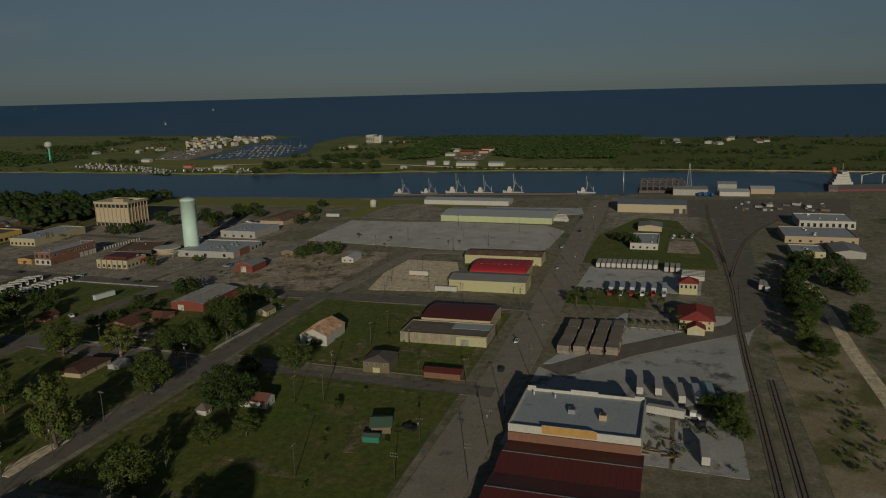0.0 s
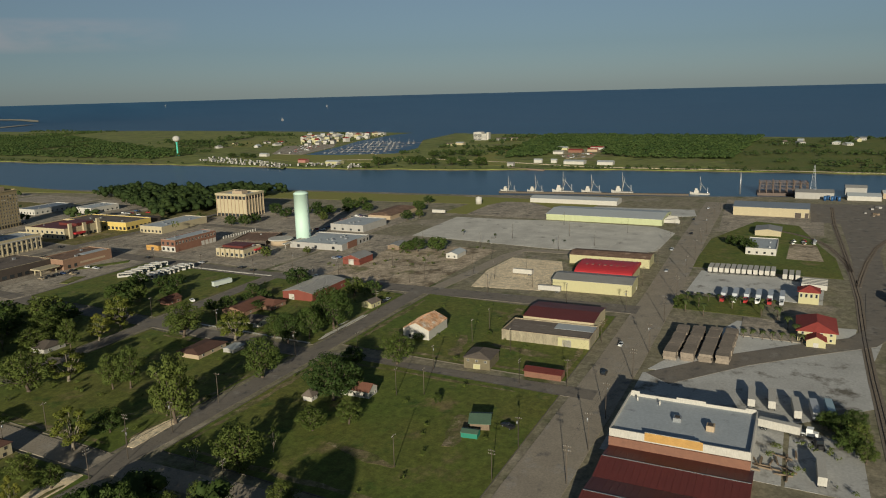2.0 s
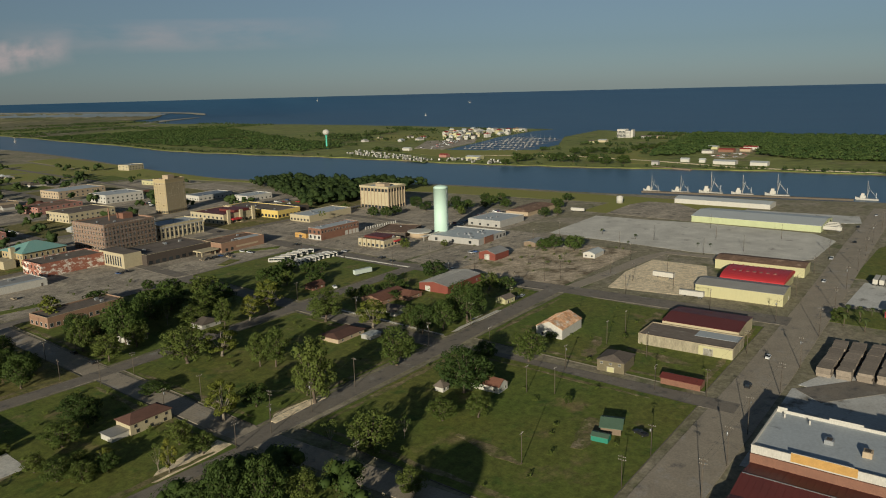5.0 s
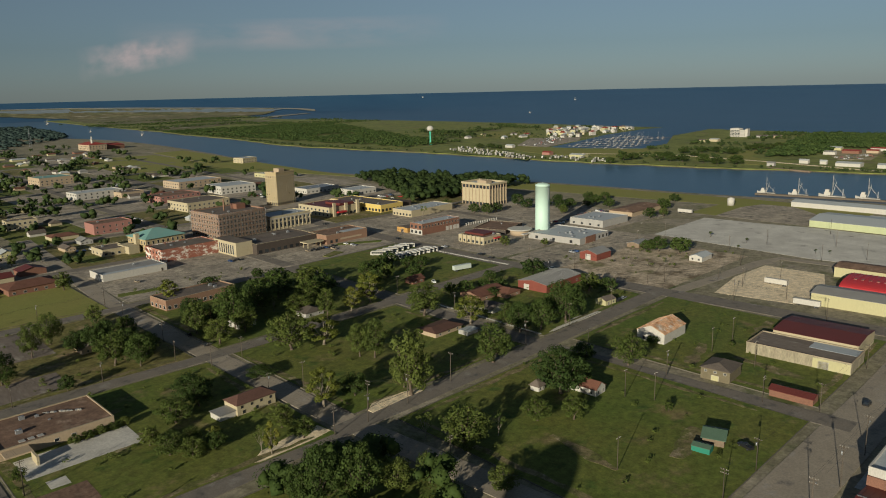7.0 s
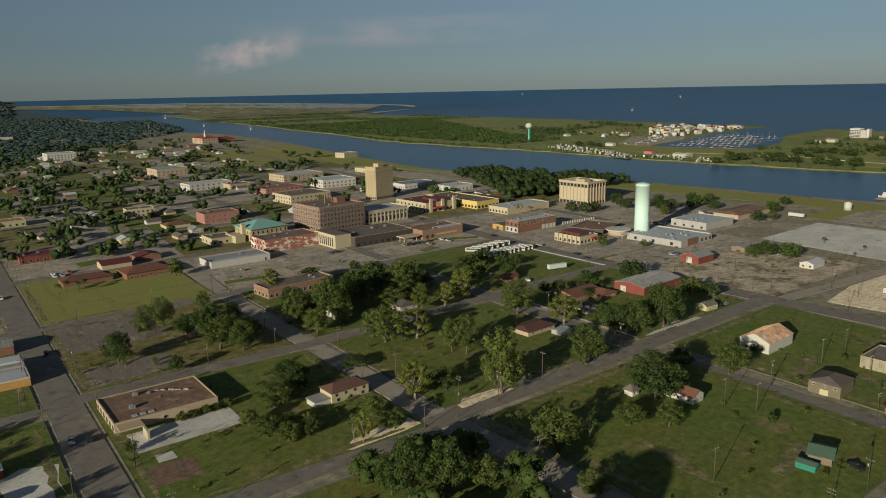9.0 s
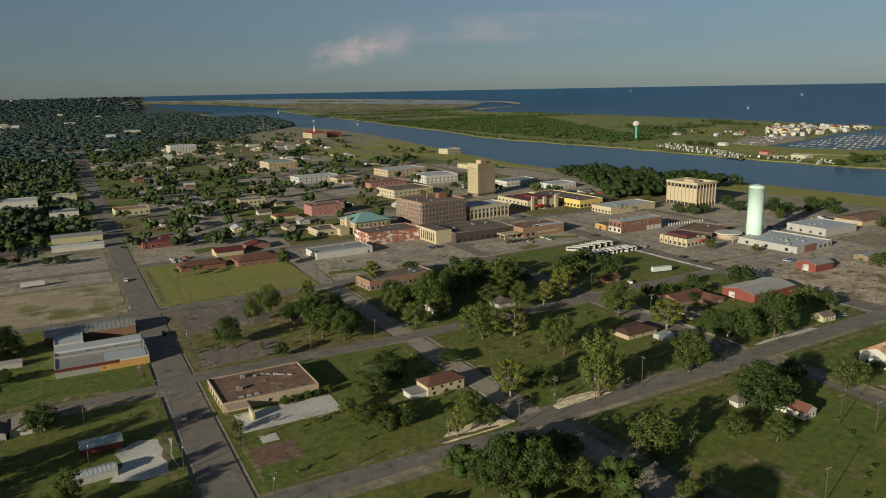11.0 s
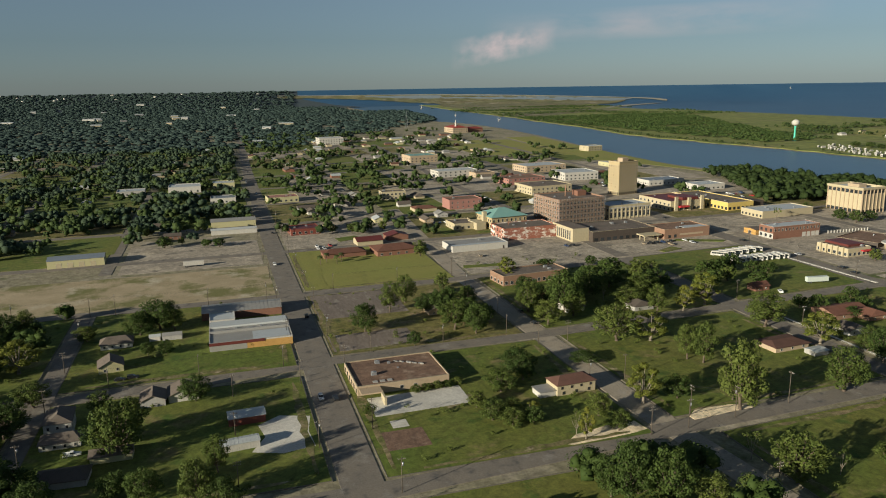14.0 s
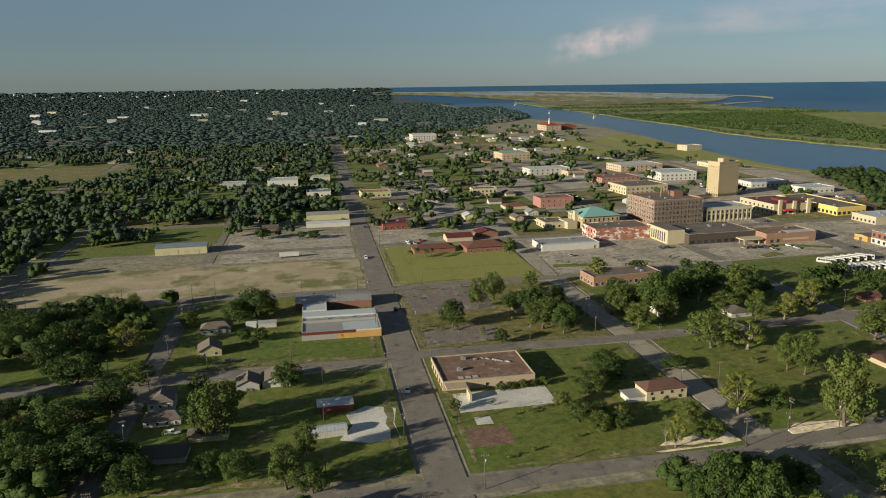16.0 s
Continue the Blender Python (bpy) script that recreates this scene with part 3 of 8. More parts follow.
lot("shell_lot", [(226, 64), (300, 67), (325, 36), (345, -6), (300, -20), (270, 10), (226, 8)], "gravel", "grey gravel yard behind the flat roofed store", 0.05)
lot("shell_lot", [(298, 62), (325, 32), (356, 4), (378, -20), (392, -26), (345, -19), (300, -20), (272, 8)], "gravel", "grey gravel between the yard and the road", 0.05)
lot("shell_lot", rect(436, 2, 492, 74), "shell", "shell lot with parked trailers", 0.06)
lot("lawn", rect(400, 30, 430, 76), "lawn", "lawn with palms beside the trailer lot", 0.06)
lot("lawn", [(500, -8), (560, -3), (600, 8), (680, 26), (690, 60), (600, 84), (500, 82)], "lawn", "grass round two small buildings", 0.06)

lot("pavement", [(392, -22), (402, -37), (470, -35), (535, -31), (589, -30), (649, -38), (713, -57), (748, -122), (845, -135), (830, -63), (806, 22), (705, 18), (700, -5), (600, -11), (518, -14), (427, -18)], "asphalt", "broad asphalt road and dock pavement beside the rail tracks", 0.04)
lot("dirt_lot", [(150, -60), (300, -74), (380, -66), (395, -42), (366, -29), (330, -31), (262, -36), (150, -44)], "dirt", "bare earth beside the sidings", 0.03)
lot("paved_yard", [(546, 27), (546, 4), (600, 10), (602, 28)], "broken_slab", "pinkish paved yard beside the low office", 0.08)
lot("shell_lot", [(226, 7), (226, -16), (262, -14), (272, 8)], "gravel", "grey gravel beside the store", 0.05)
lot("dirt_track", band([(540, -46), (501, -53), (464, -60), (415, -62), (355, -64), (300, -68), (200, -72)], 6), "sand", "dusty track beside the rails", 0.05)
lot("pavement", [(640, 6), (800, 10), (815, 100), (700, 90), (640, 84)], "old_asphalt", "grey dock yard pavement", 0.03)
lot("gravel_yard", [(652, 240), (720, 250), (735, 120), (700, 112), (690, 130)], "shell", "pale gravel behind the long sheds", 0.03)

ground_rnd = random.Random(3)
for i, (x0, x1) in enumerate(((44, 140), (151, 258), (272, 368), (388, 494), (512, 590), (-72, 24), (-185, -83), (-300, -196), (-415, -311), (-534, -426))):
    for j, (y0, y1) in enumerate(((552, 655), (667, 775), (787, 900), (912, 1025), (1037, 1155), (1167, 1285), (1297, 1415), (1430, 1600))):
        if (i == 5 and j == 0) or (i in (3, 4) and j > 4 and x1 > 560):
            continue
        pick = ground_rnd.random()
        m = ("lawn" if pick < 0.75 else "grass") if i > 4 else (("old_asphalt" if pick < 0.4 else "grass" if pick < 0.6 else "lawn") if i in (0, 1) or j > 3 else ("old_asphalt" if pick < 0.75 else "grass"))
        if i < 5 and m != "old_asphalt" and ground_rnd.random() < 0.6:
            c = ground_rnd.uniform(0.3, 0.7) * (x1 - x0) + x0
            lot("yard", rect(x0, y0, c, y1), m, "yards and grass of a town block", 0.07, "yard")
            lot("pavement", rect(c + 0.5, y0, x1, y1), "old_asphalt", "worn parking lot of a town block", 0.07)
        else:
            lot("yard" if m != "old_asphalt" else "pavement", rect(x0, y0, x1, y1), m, "yards and grass of a town block" if m != "old_asphalt" else "worn parking lot of a town block", 0.07)

# rail tracks
def track(pts, label):
    """Two steel rails on timber sleepers and ballast."""
    bed = slab("rail_track", band(pts, 4.0), -0.1, 0.12, M["ballast"], label, "rail track", kind="")
    for s in (-0.75, 0.75):
        line = []
        for i, p in enumerate(pts):
            a, b = Vector(pts[max(0, i - 1)]), Vector(pts[min(len(pts) - 1, i + 1)])
            d = (b - a).normalized()
            line.append((p[0] - d.y * s, p[1] + d.x * s))
        part("rail", prism(B(), band(line, 0.12), 0.12, 0.34), M["rail"], bed)
    bm = B()
    for a, b in zip(pts, pts[1:]):
        a, b = Vector(a), Vector(b)
        L, d = (b - a).length, (b - a).normalized()
        for k in range(int(L / 1.3)):
            c = a + d * (k * 1.3)
            n = Vector((-d.y, d.x))
            q = [c - n * 1.3 - d * 0.13, c + n * 1.3 - d * 0.13, c + n * 1.3 + d * 0.13, c - n * 1.3 + d * 0.13]
            prism(bm, [(v.x, v.y) for v in q[::-1]], 0.1, 0.2)
    part("sleeper", bm, M["pole_wood"], bed)["kind"] = "stuff"
    return bed


track([(90, -28), (180, -26), (228, -24), (291, -21), (330, -19), (382, -17), (455, -15.5), (517, -12), (545, -9), (568, -5), (590, 0), (612, 7), (626, 14), (638, 24), (649, 37)], "rusty rail track curving between road and yards")
track([(90, -36), (190, -32), (233, -30.5), (275, -29), (312, -27.5)], "siding of rusty rails in dry grass")
track([(522, -12), (599, -7), (699, 0), (790, 3)], "rusty rail track straight to the docks")
track([(484, -15.5), (506, -17), (551, -21), (604, -28), (649, -39), (720, -64)], "rusty rail track towards the docks")


# ---- buildings ----
WIN = {}


def window_mesh(w, h, framem, kind="plain"):
    key = (round(w, 2), round(h, 2), framem, kind)
    if key not in WIN:
        bm, f = B(), min(0.12, w * 0.12)
        loops = []
        for q, y in ((0, 0.02), (0, -0.06), (f, -0.06), (f, -0.02)):
            loops.append([bm.verts.new((x, y, z)) for x, z in ((-w / 2 + q, q), (w / 2 - q, q), (w / 2 - q, h - q), (-w / 2 + q, h - q))])
        for p, q in zip(loops, loops[1:]):
            for i in range(4):
                bm.faces.new((p[i], p[(i + 1) % 4], q[(i + 1) % 4], q[i]))
        bm.faces.new(loops[-1]).material_index = 1
        WIN[key] = mesh_of("window", bm, M[framem], M["glass"])
    return WIN[key]


def side(w, d, s):
    """For side s of a w x d footprint: start point, direction along the wall, outward turn in degrees."""
    return {"S": ((0, 0), (1, 0), 0, w), "E": ((w, 0), (0, 1), 90, d), "N": ((w, d), (-1, 0), 180, w), "W": ((0, d), (0, -1), -90, d)}[s]


def windows(house, w, d, s, n, zs, ww, wh, framem="white", a=0.0, b=1.0, out=0.0, kind="plain"):
    """n windows at each height zs along side s, from the share a to the share b of its length."""
    (px, py), (dx, dy), turn, L = side(w, d, s)
    for z in zs:
        for i in range(n):
            t = L * (a + (b - a) * (i + 0.5) / n)
            ox, oy = math.sin(radians(turn)) * (0.02 + out), -math.cos(radians(turn)) * (0.02 + out)
            part("window", window_mesh(ww, wh, framem, kind), None, house, m=pose(px + dx * t + ox, py + dy * t + oy, z, 0, 0, turn))


def door(house, w, d, s, at, dw=1.0, dh=2.1, m="dark", z=0.0, name="door", label=""):
    (px, py), (dx, dy), turn, L = side(w, d, s)
    bm, loops = B(), []
    for q, y in ((0.1, 0.0), (0.1, -0.09), (0.0, -0.09), (0.0, -0.05)):
        loops.append([bm.verts.new((x, y, z)) for x, z in ((-dw / 2 - q, 0), (dw / 2 + q, 0), (dw / 2 + q, dh + q), (-dw / 2 - q, dh + q))])
    for p, q in zip(loops, loops[1:]):
        for i in range(4):
            bm.faces.new((p[i], p[(i + 1) % 4], q[(i + 1) % 4], q[i])).material_index = 1
    bm.faces.new(loops[-1])
    part(name, bm, [M[m], M["white"]], house, label, m=pose(px + dx * L * at + math.sin(radians(turn)) * 0.01, py + dy * L * at - math.cos(radians(turn)) * 0.01, z, 0, 0, turn))


def ac_unit(house, x, y, z, s=1.0):
    bm = B()
    box(bm, -0.9 * s, -0.7 * s, 0, 0.9 * s, 0.7 * s, 0.15), box(bm, -0.85 * s, -0.65 * s, 0.15, 0.85 * s, 0.65 * s, 1.1 * s)
    tube(bm, (0, 0, 1.1 * s), (0, 0, 1.22 * s), 0.5 * s, 0.5 * s, 12)
    part("roof_unit", bm, M["steel"], house, "grey rooftop air conditioner", m=pose(x, y, z, 0, 0, 0))


def flat_building(name, x, y, w, d, h, wall, roof, label, rot=2.0, parapet=0.6, coping=None, units=0, category="building", group="", seed=1, base=0.0):
    """A flat roofed block: walls, a roof deck sunk behind a parapet, coping, roof units."""
    house = thing(name, x, y, base, rot, label, category, group)
    bm, t = B(), 0.3
    prism(bm, [(0, 0), (w, 0), (w, t), (0, t)], 0, h), prism(bm, [(0, d - t), (w, d - t), (w, d), (0, d)], 0, h)
    prism(bm, [(0, t), (t, t), (t, d - t), (0, d - t)], 0, h), prism(bm, [(w - t, t), (w, t), (w, d - t), (w - t, d - t)], 0, h)
    part("wall", bm, M[wall], house)
    part("roof", box(B(), t, t, h - parapet - 0.25, w - t, d - t, h - parapet), M[roof], house, m=Matrix())
    bm, o = B(), 0.08
    box(bm, -o, -o, h, w + o, t + o, h + 0.12), box(bm, -o, d - t - o, h, w + o, d + o, h + 0.12)
    box(bm, -o, t + o, h, t + o, d - t - o, h + 0.12), box(bm, w - t - o, t + o, h, w + o, d - t - o, h + 0.12)
    part("coping", bm, M[coping or wall], house)
    rnd = random.Random(seed)
    for _ in range(units):
        ac_unit(house, rnd.uniform(0.15, 0.85) * w, rnd.uniform(0.15, 0.85) * d, h - parapet, rnd.uniform(0.7, 1.3))
    return house


def gable_building(name, x, y, w, d, h, rise, wall, roof, label, rot=2.0, along="x", over=0.5, category="building", group="", ribs=0, hip=0.0, base=0.0):
    """Walls with gable ends under a pitched roof with overhang; the ridge runs along x or y; hip pulls the ridge's ends in."""
    house = thing(name, x, y, base, rot, label, category, group)
    bm = B()
    if along == "x":
        P = lambda a, b, z: (a, b, z)
        W, D = w, d
    else:
        P = lambda a, b, z: (b, a, z)
        W, D = d, w
    lo = [bm.verts.new(P(a, b, 0)) for a, b in ((0, 0), (W, 0), (W, D), (0, D))]
    hi = [bm.verts.new(P(a, b, h)) for a, b in ((0, 0), (W, 0), (W, D), (0, D))]
    for i in range(4):
        bm.faces.new((lo[i], lo[(i + 1) % 4], hi[(i + 1) % 4], hi[i]))
    if not hip:
        g0, g1 = bm.verts.new(P(0, D / 2, h + rise)), bm.verts.new(P(W, D / 2, h + rise))
        bm.faces.new((hi[3], hi[0], g0)), bm.faces.new((hi[1], hi[2], g1))
    bm.faces.new(hi[::-1])
    bmesh.ops.recalc_face_normals(bm, faces=bm.faces[:])
    part("wall", bm, M[wall], house)
    drop, t = over * rise / (D / 2), 0.14
    bm = B()
    e = [P(-over, -over, h - drop + 0.02), P(W + over, -over, h - drop + 0.02), P(W + over, D + over, h - drop + 0.02), P(-over, D + over, h - drop + 0.02)]
    r = [P(-over + hip, D / 2, h + rise + 0.02), P(W + over - hip, D / 2, h + rise + 0.02)]
    up = Vector((0, 0, t))
    ev, eu = [bm.verts.new(p) for p in e], [bm.verts.new(Vector(p) + up) for p in e]
    rv, ru = [bm.verts.new(p) for p in r], [bm.verts.new(Vector(p) + up) for p in r]
    for a in ((eu[0], eu[1], ru[1], ru[0]), (eu[2], eu[3], ru[0], ru[1]), (eu[1], eu[2], ru[1]), (eu[3], eu[0], ru[0])) if hip else \
            ((eu[0], eu[1], ru[1], ru[0]), (eu[2], eu[3], ru[0], ru[1])):
        bm.faces.new(a)
    for a in ((ev[0], ev[1], rv[1], rv[0]), (ev[2], ev[3], rv[0], rv[1])):
        bm.faces.new(a[::-1])
    if hip:
        bm.faces.new((ev[1], ev[2], rv[1])[::-1]), bm.faces.new((ev[3], ev[0], rv[0])[::-1])
        for i in range(4):
            bm.faces.new((ev[i], ev[(i + 1) % 4], eu[(i + 1) % 4], eu[i]))
    else:
        for a in ((ev[0], ev[1], eu[1], eu[0]), (ev[2], ev[3], eu[3], eu[2]), (ev[1], rv[1], ru[1], eu[1]), (rv[1], ev[2], eu[2], ru[1]),
                  (ev[3], rv[0], ru[0], eu[3]), (rv[0], ev[0], eu[0], ru[0])):
            bm.faces.new(a)
    bmesh.ops.recalc_face_normals(bm, faces=bm.faces[:])
    part("roof", bm, M[roof], house)
    if ribs and not hip:
        p, q, n, u = Vector(P(0, -over, h - drop + 0.02 + t)), Vector(P(0, D / 2, h + rise + 0.02 + t)), Vector(P(0.05, 0, 0)), Vector((0, 0, 0.07))
        bm = B()
        lo, hi = [bm.verts.new(v) for v in (p - n, p + n, q + n, q - n)], [bm.verts.new(v + u) for v in (p - n, p + n, q + n, q - n)]
        bm.faces.new(hi)
        for i in range(4):
            bm.faces.new((lo[i], lo[(i + 1) % 4], hi[(i + 1) % 4], hi[i]))
        bmesh.ops.recalc_face_normals(bm, faces=bm.faces[:])
        seam = mesh_of("seam", bm, M[roof])
        for k in range(ribs):
            a = -over + (W + 2 * over) * (k + 0.5) / ribs
            part("seam", seam, None, house, m=pose(*P(a, 0, 0)))
            part("seam", seam, None, house, m=pose(*P(a, D, 0), 0, 0, 180))
    return house


# -- the downtown --
def standpipe():
    tank = thing("standpipe", 470, 384, 0, 0, "tall pale mint steel standpipe water tank", "water tank")
    bm, R, H = B(), 5.9, 41.0
    rings = []
    for r, z in ((R + 0.5, 0), (R + 0.5, 0.5), (R, 0.5), (R, H - 1.0), (R + 0.12, H - 1.0), (R + 0.12, H - 0.7), (R, H - 0.7), (R, H), (R * 0.75, H + 0.8), (R * 0.4, H + 1.3), (0.5, H + 1.5)):
        rings.append([bm.verts.new((r * math.cos(2 * math.pi * i / 48), r * math.sin(2 * math.pi * i / 48), z)) for i in range(48)])
    for a, b in zip(rings, rings[1:]):
        for i in range(48):
            bm.faces.new((a[i], a[(i + 1) % 48], b[(i + 1) % 48], b[i])).smooth = True
    bm.faces.new(rings[-1])
    part("shell", bm, M["mint"], tank)
    bm = B()
    for s in (-0.25, 0.25):
        tube(bm, (s, -R - 0.2, 0), (s, -R - 0.2, H), 0.04, 0.04, 6)
    for k in range(60):
        tube(bm, (-0.25, -R - 0.2, 0.6 + k * 0.67), (0.25, -R - 0.2, 0.6 + k * 0.67), 0.025, 0.025, 4)
    part("ladder", bm, M["steel"], tank)
    bm = B()
    tube(bm, (0, 0, H + 1.4), (0, 0, H + 2.2), 0.35, 0.3, 10)
    part("vent", bm, M["steel"], tank)


standpipe()


def ring_rail(bm, r, z, h=1.0, n=24):
    for k in range(n):
        a, b = 2 * math.pi * k / n, 2 * math.pi * (k + 1) / n
        tube(bm, (r * math.cos(a), r * math.sin(a), z), (r * math.cos(a), r * math.sin(a), z + h), 0.04, 0.04, 4)
        tube(bm, (r * math.cos(a), r * math.sin(a), z + h), (r * math.cos(b), r * math.sin(b), z + h), 0.04, 0.04, 4)


def ball_tower(x, y, h, label, rad=6.5):
    """A water tower: a white ball on a flared teal stem."""
    tower = thing("water_tower", x, y, 0, 0, label, "water tower")
    bm, rings = B(), []
    for r, z in ((4.2, 0), (3.2, 1.5), (2.0, 5), (1.7, 10), (1.7, h - 2 * rad - 3), (2.6, h - 2 * rad)):
        rings.append([bm.verts.new((r * math.cos(2 * math.pi * i / 24), r * math.sin(2 * math.pi * i / 24), z)) for i in range(24)])
    for a, b in zip(rings, rings[1:]):
        for i in range(24):
            bm.faces.new((a[i], a[(i + 1) % 24], b[(i + 1) % 24], b[i])).smooth = True
    part("stem", bm, M["teal_paint"], tower, "teal green stem")
    bm = B()
    bmesh.ops.create_uvsphere(bm, u_segments=32, v_segments=18, radius=rad, matrix=pose(0, 0, h - rad) @ Matrix.Diagonal((1.15, 1.15, 0.95, 1)))
    for f in bm.faces:
        f.smooth = True
    part("tank", bm, M["white"], tower, "white round tank")
    bm = B()
    ring_rail(bm, rad * 1.18, h - rad, 1.0)
    part("rail", bm, M["steel"], tower)


ball_tower(1087, 1201, 41.5, "white ball water tower on a teal stem")

# office block with vertical fins
def office():
    w, d, h = 27, 37, 23.0
    b = flat_building("office_block", 548, 517, w, d, 19.0, "cream", "membrane", "five storey cream concrete office block with vertical fins", 4, 0.8, units=3, seed=4, base=3.2)
    bm = B()
    box(bm, 1.6, 1.6, -3.2, w - 1.6, d - 1.6, -0.02)
    part("ground_floor", bm, M["glass"], b, "dark glazed ground floor set back")
    bm = B()
    box(bm, -1.0, -1.0, 18.2, w + 1.0, -0.1, 20.2), box(bm, -1.0, d + 0.1, 18.2, w + 1.0, d + 1.0, 20.2)
    box(bm, -1.0, -0.1, 18.2, -0.1, d + 0.1, 20.2), box(bm, w + 0.1, -0.1, 18.2, w + 1.0, d + 0.1, 20.2)
    part("fascia", bm, M["cream"], b)
    for s, L, n in (("S", w, 6), ("W", d, 8)):
        windows(b, w, d, s, n, (14.4,), L / n * 0.74, 3.2, "dark", kind="fixed")
        (px, py), (dx, dy), turn, _ = side(w, d, s)
        for i in range(n + 1):
            t = L * i / n
            part("fin", box(B(), -0.35, -0.6, -3.2, 0.35, 0.0, 18.2), M["tan"], b, m=pose(px + dx * t, py + dy * t, 0, 0, 0, turn))
    part("penthouse", box(B(), 9, 12, 18.2, 18, 24, 21.5), M["tan"], b)


office()


def hotel():
    w, d, h = 26, 17, 36.0
    b = flat_building("hotel_tower", 407, 697, w, d, h, "ochre_brick", "tar", "ten storey yellow brick hotel tower, windows in rows", 12, 1.2, units=2, seed=2)
    for s, n in (("S", 8), ("W", 5), ("E", 5)):
        windows(b, w, d, s, n, [4.6 + 3.15 * k for k in range(9)], 1.25, 1.9, "white")
        windows(b, w, d, s, n, (0.6,), 2.0, 2.7, "dark", kind="fixed")
    bm = B()
    for z, o in ((3.9, 0.25), (h - 4.4, 0.25), (h - 0.9, 0.5)):
        box(bm, -o, -o, z, w + o, -0.01, z + 0.5), box(bm, -o, -0.01, z, -0.01, d + o, z + 0.5), box(bm, w + 0.01, -0.01, z, w + o, d + o, z + 0.5)
    part("cornice", bm, M["cream"], b)
    part("penthouse", box(B(), 8, 4, h - 1.2, 16, 12, h + 3.2), M["tan"], b)


hotel()


def scaffolded():
    w, d, h = 46, 42, 22.0
    b = flat_building("scaffolded_building", 274, 566, w, d, h, "brown_brick", "tar", "large brown brick building wrapped in scaffolding", 6, 1.0, units=3, seed=7)
    for s, n in (("S", 13), ("W", 11)):
        windows(b, w, d, s, n, (1.4, 5.4, 9.4, 13.4, 17.2), 1.7, 2.2, "dark")
    for s, L in (("S", w), ("W", d)):
        (px, py), (dx, dy), turn, _ = side(w, d, s)
        bm, n = B(), int(L / 2.4)
        for i in range(n + 1):
            t = i * L / n
            for o in (-0.4, -1.5):
                tube(bm, (t, o, 0), (t, o, h + 0.6), 0.05, 0.05, 4)
        part("scaffold_tubing", bm, M["steel"], b, m=pose(px, py, 0, 0, 0, turn if s == "S" else turn))
        for k in range(10):
            z = 2.1 * (k + 1)
            bm = B()
            box(bm, 0, -1.55, z - 0.06, L, -0.35, z), box(bm, 0, -1.6, z + 0.95, L, -1.54, z + 1.03), box(bm, 0, -1.58, z, L, -1.54, z + 0.18)
            part("scaffold_deck", bm, M["scaffold_wood"], b, m=pose(px, py, 0, 0, 0, turn))
    bm = B()
    box(bm, 30, 18, h - 1, 39, 27, h + 3.5)
    part("penthouse", bm, M["brick"], b)
    bm = B()
    tube(bm, (20, 22, h - 1), (20, 22, h + 9), 0.7, 0.6, 10)
    part("chimney", bm, M["brown_brick"], b)


scaffolded()


def arcade_bank():
    w, d, h = 44, 26, 12.5
    b = flat_building("columned_building", 326, 573, w, d, h, "cream", "membrane", "cream stone building with tall columned window bays", 5, 0.8, units=2, seed=9)
    windows(b, w, d, "S", 10, (1.6,), 2.2, 4.6, "white", kind="fixed")
    windows(b, w, d, "S", 10, (7.2,), 1.9, 2.2, "white")
    windows(b, w, d, "W", 6, (1.6, 7.2), 1.8, 2.6, "white")
    for i in range(11):
        part("pilaster", box(B(), -0.4, -0.35, 0, 0.4, 0, 9.9), M["cream"], b, m=pose(0.5 + (w - 1) * i / 10, 0, 0))
    bm = B()
    box(bm, -0.5, -0.6, 9.9, w + 0.5, -0.01, 10.6), box(bm, -0.5, -0.01, 9.9, -0.01, d, 10.6)
    part("cornice", bm, M["white"], b)


arcade_bank()


def teal_roofed():
    w, d, h = 33, 29, 10.4
    b = gable_building("hall_with_teal_roof", 214, 569, w, d, h, 5.2, "ochre_brick", "teal", "tan brick hall with a hipped teal tile roof", 6, "x", 1.1, hip=15.0)
    windows(b, w, d, "S", 8, (1.3, 5.8), 1.6, 2.6, "white")
    windows(b, w, d, "W", 7, (1.3, 5.8), 1.6, 2.6, "white")
    door(b, w, d, "S", 0.5, 2.4, 3.0, "dark")
    part("chimney", box(B(), -3.4, 9, 0, -0.05, 12.4, 14), M["cream"], b)
    part("annex", box(B(), -12, 4, 0, -3.45, 22, 6), M["cream"], b)


teal_roofed()


def mural():
    w, d, h = 46, 26, 9.6
    b = flat_building("brick_store", 207, 523, w, d, h, "flaked", "tar", "brick store whose white wall paint flakes off", 3, 0.7, "brick", 2, seed=3)
    windows(b, w, d, "W", 5, (1.0, 5.6), 1.5, 2.2, "dark")
    bm = B()
    tube(bm, (12, 18, h - 1), (12, 18, h + 2.2), 0.3, 0.3, 8)
    part("chimney", bm, M["brick"], b)


mural()


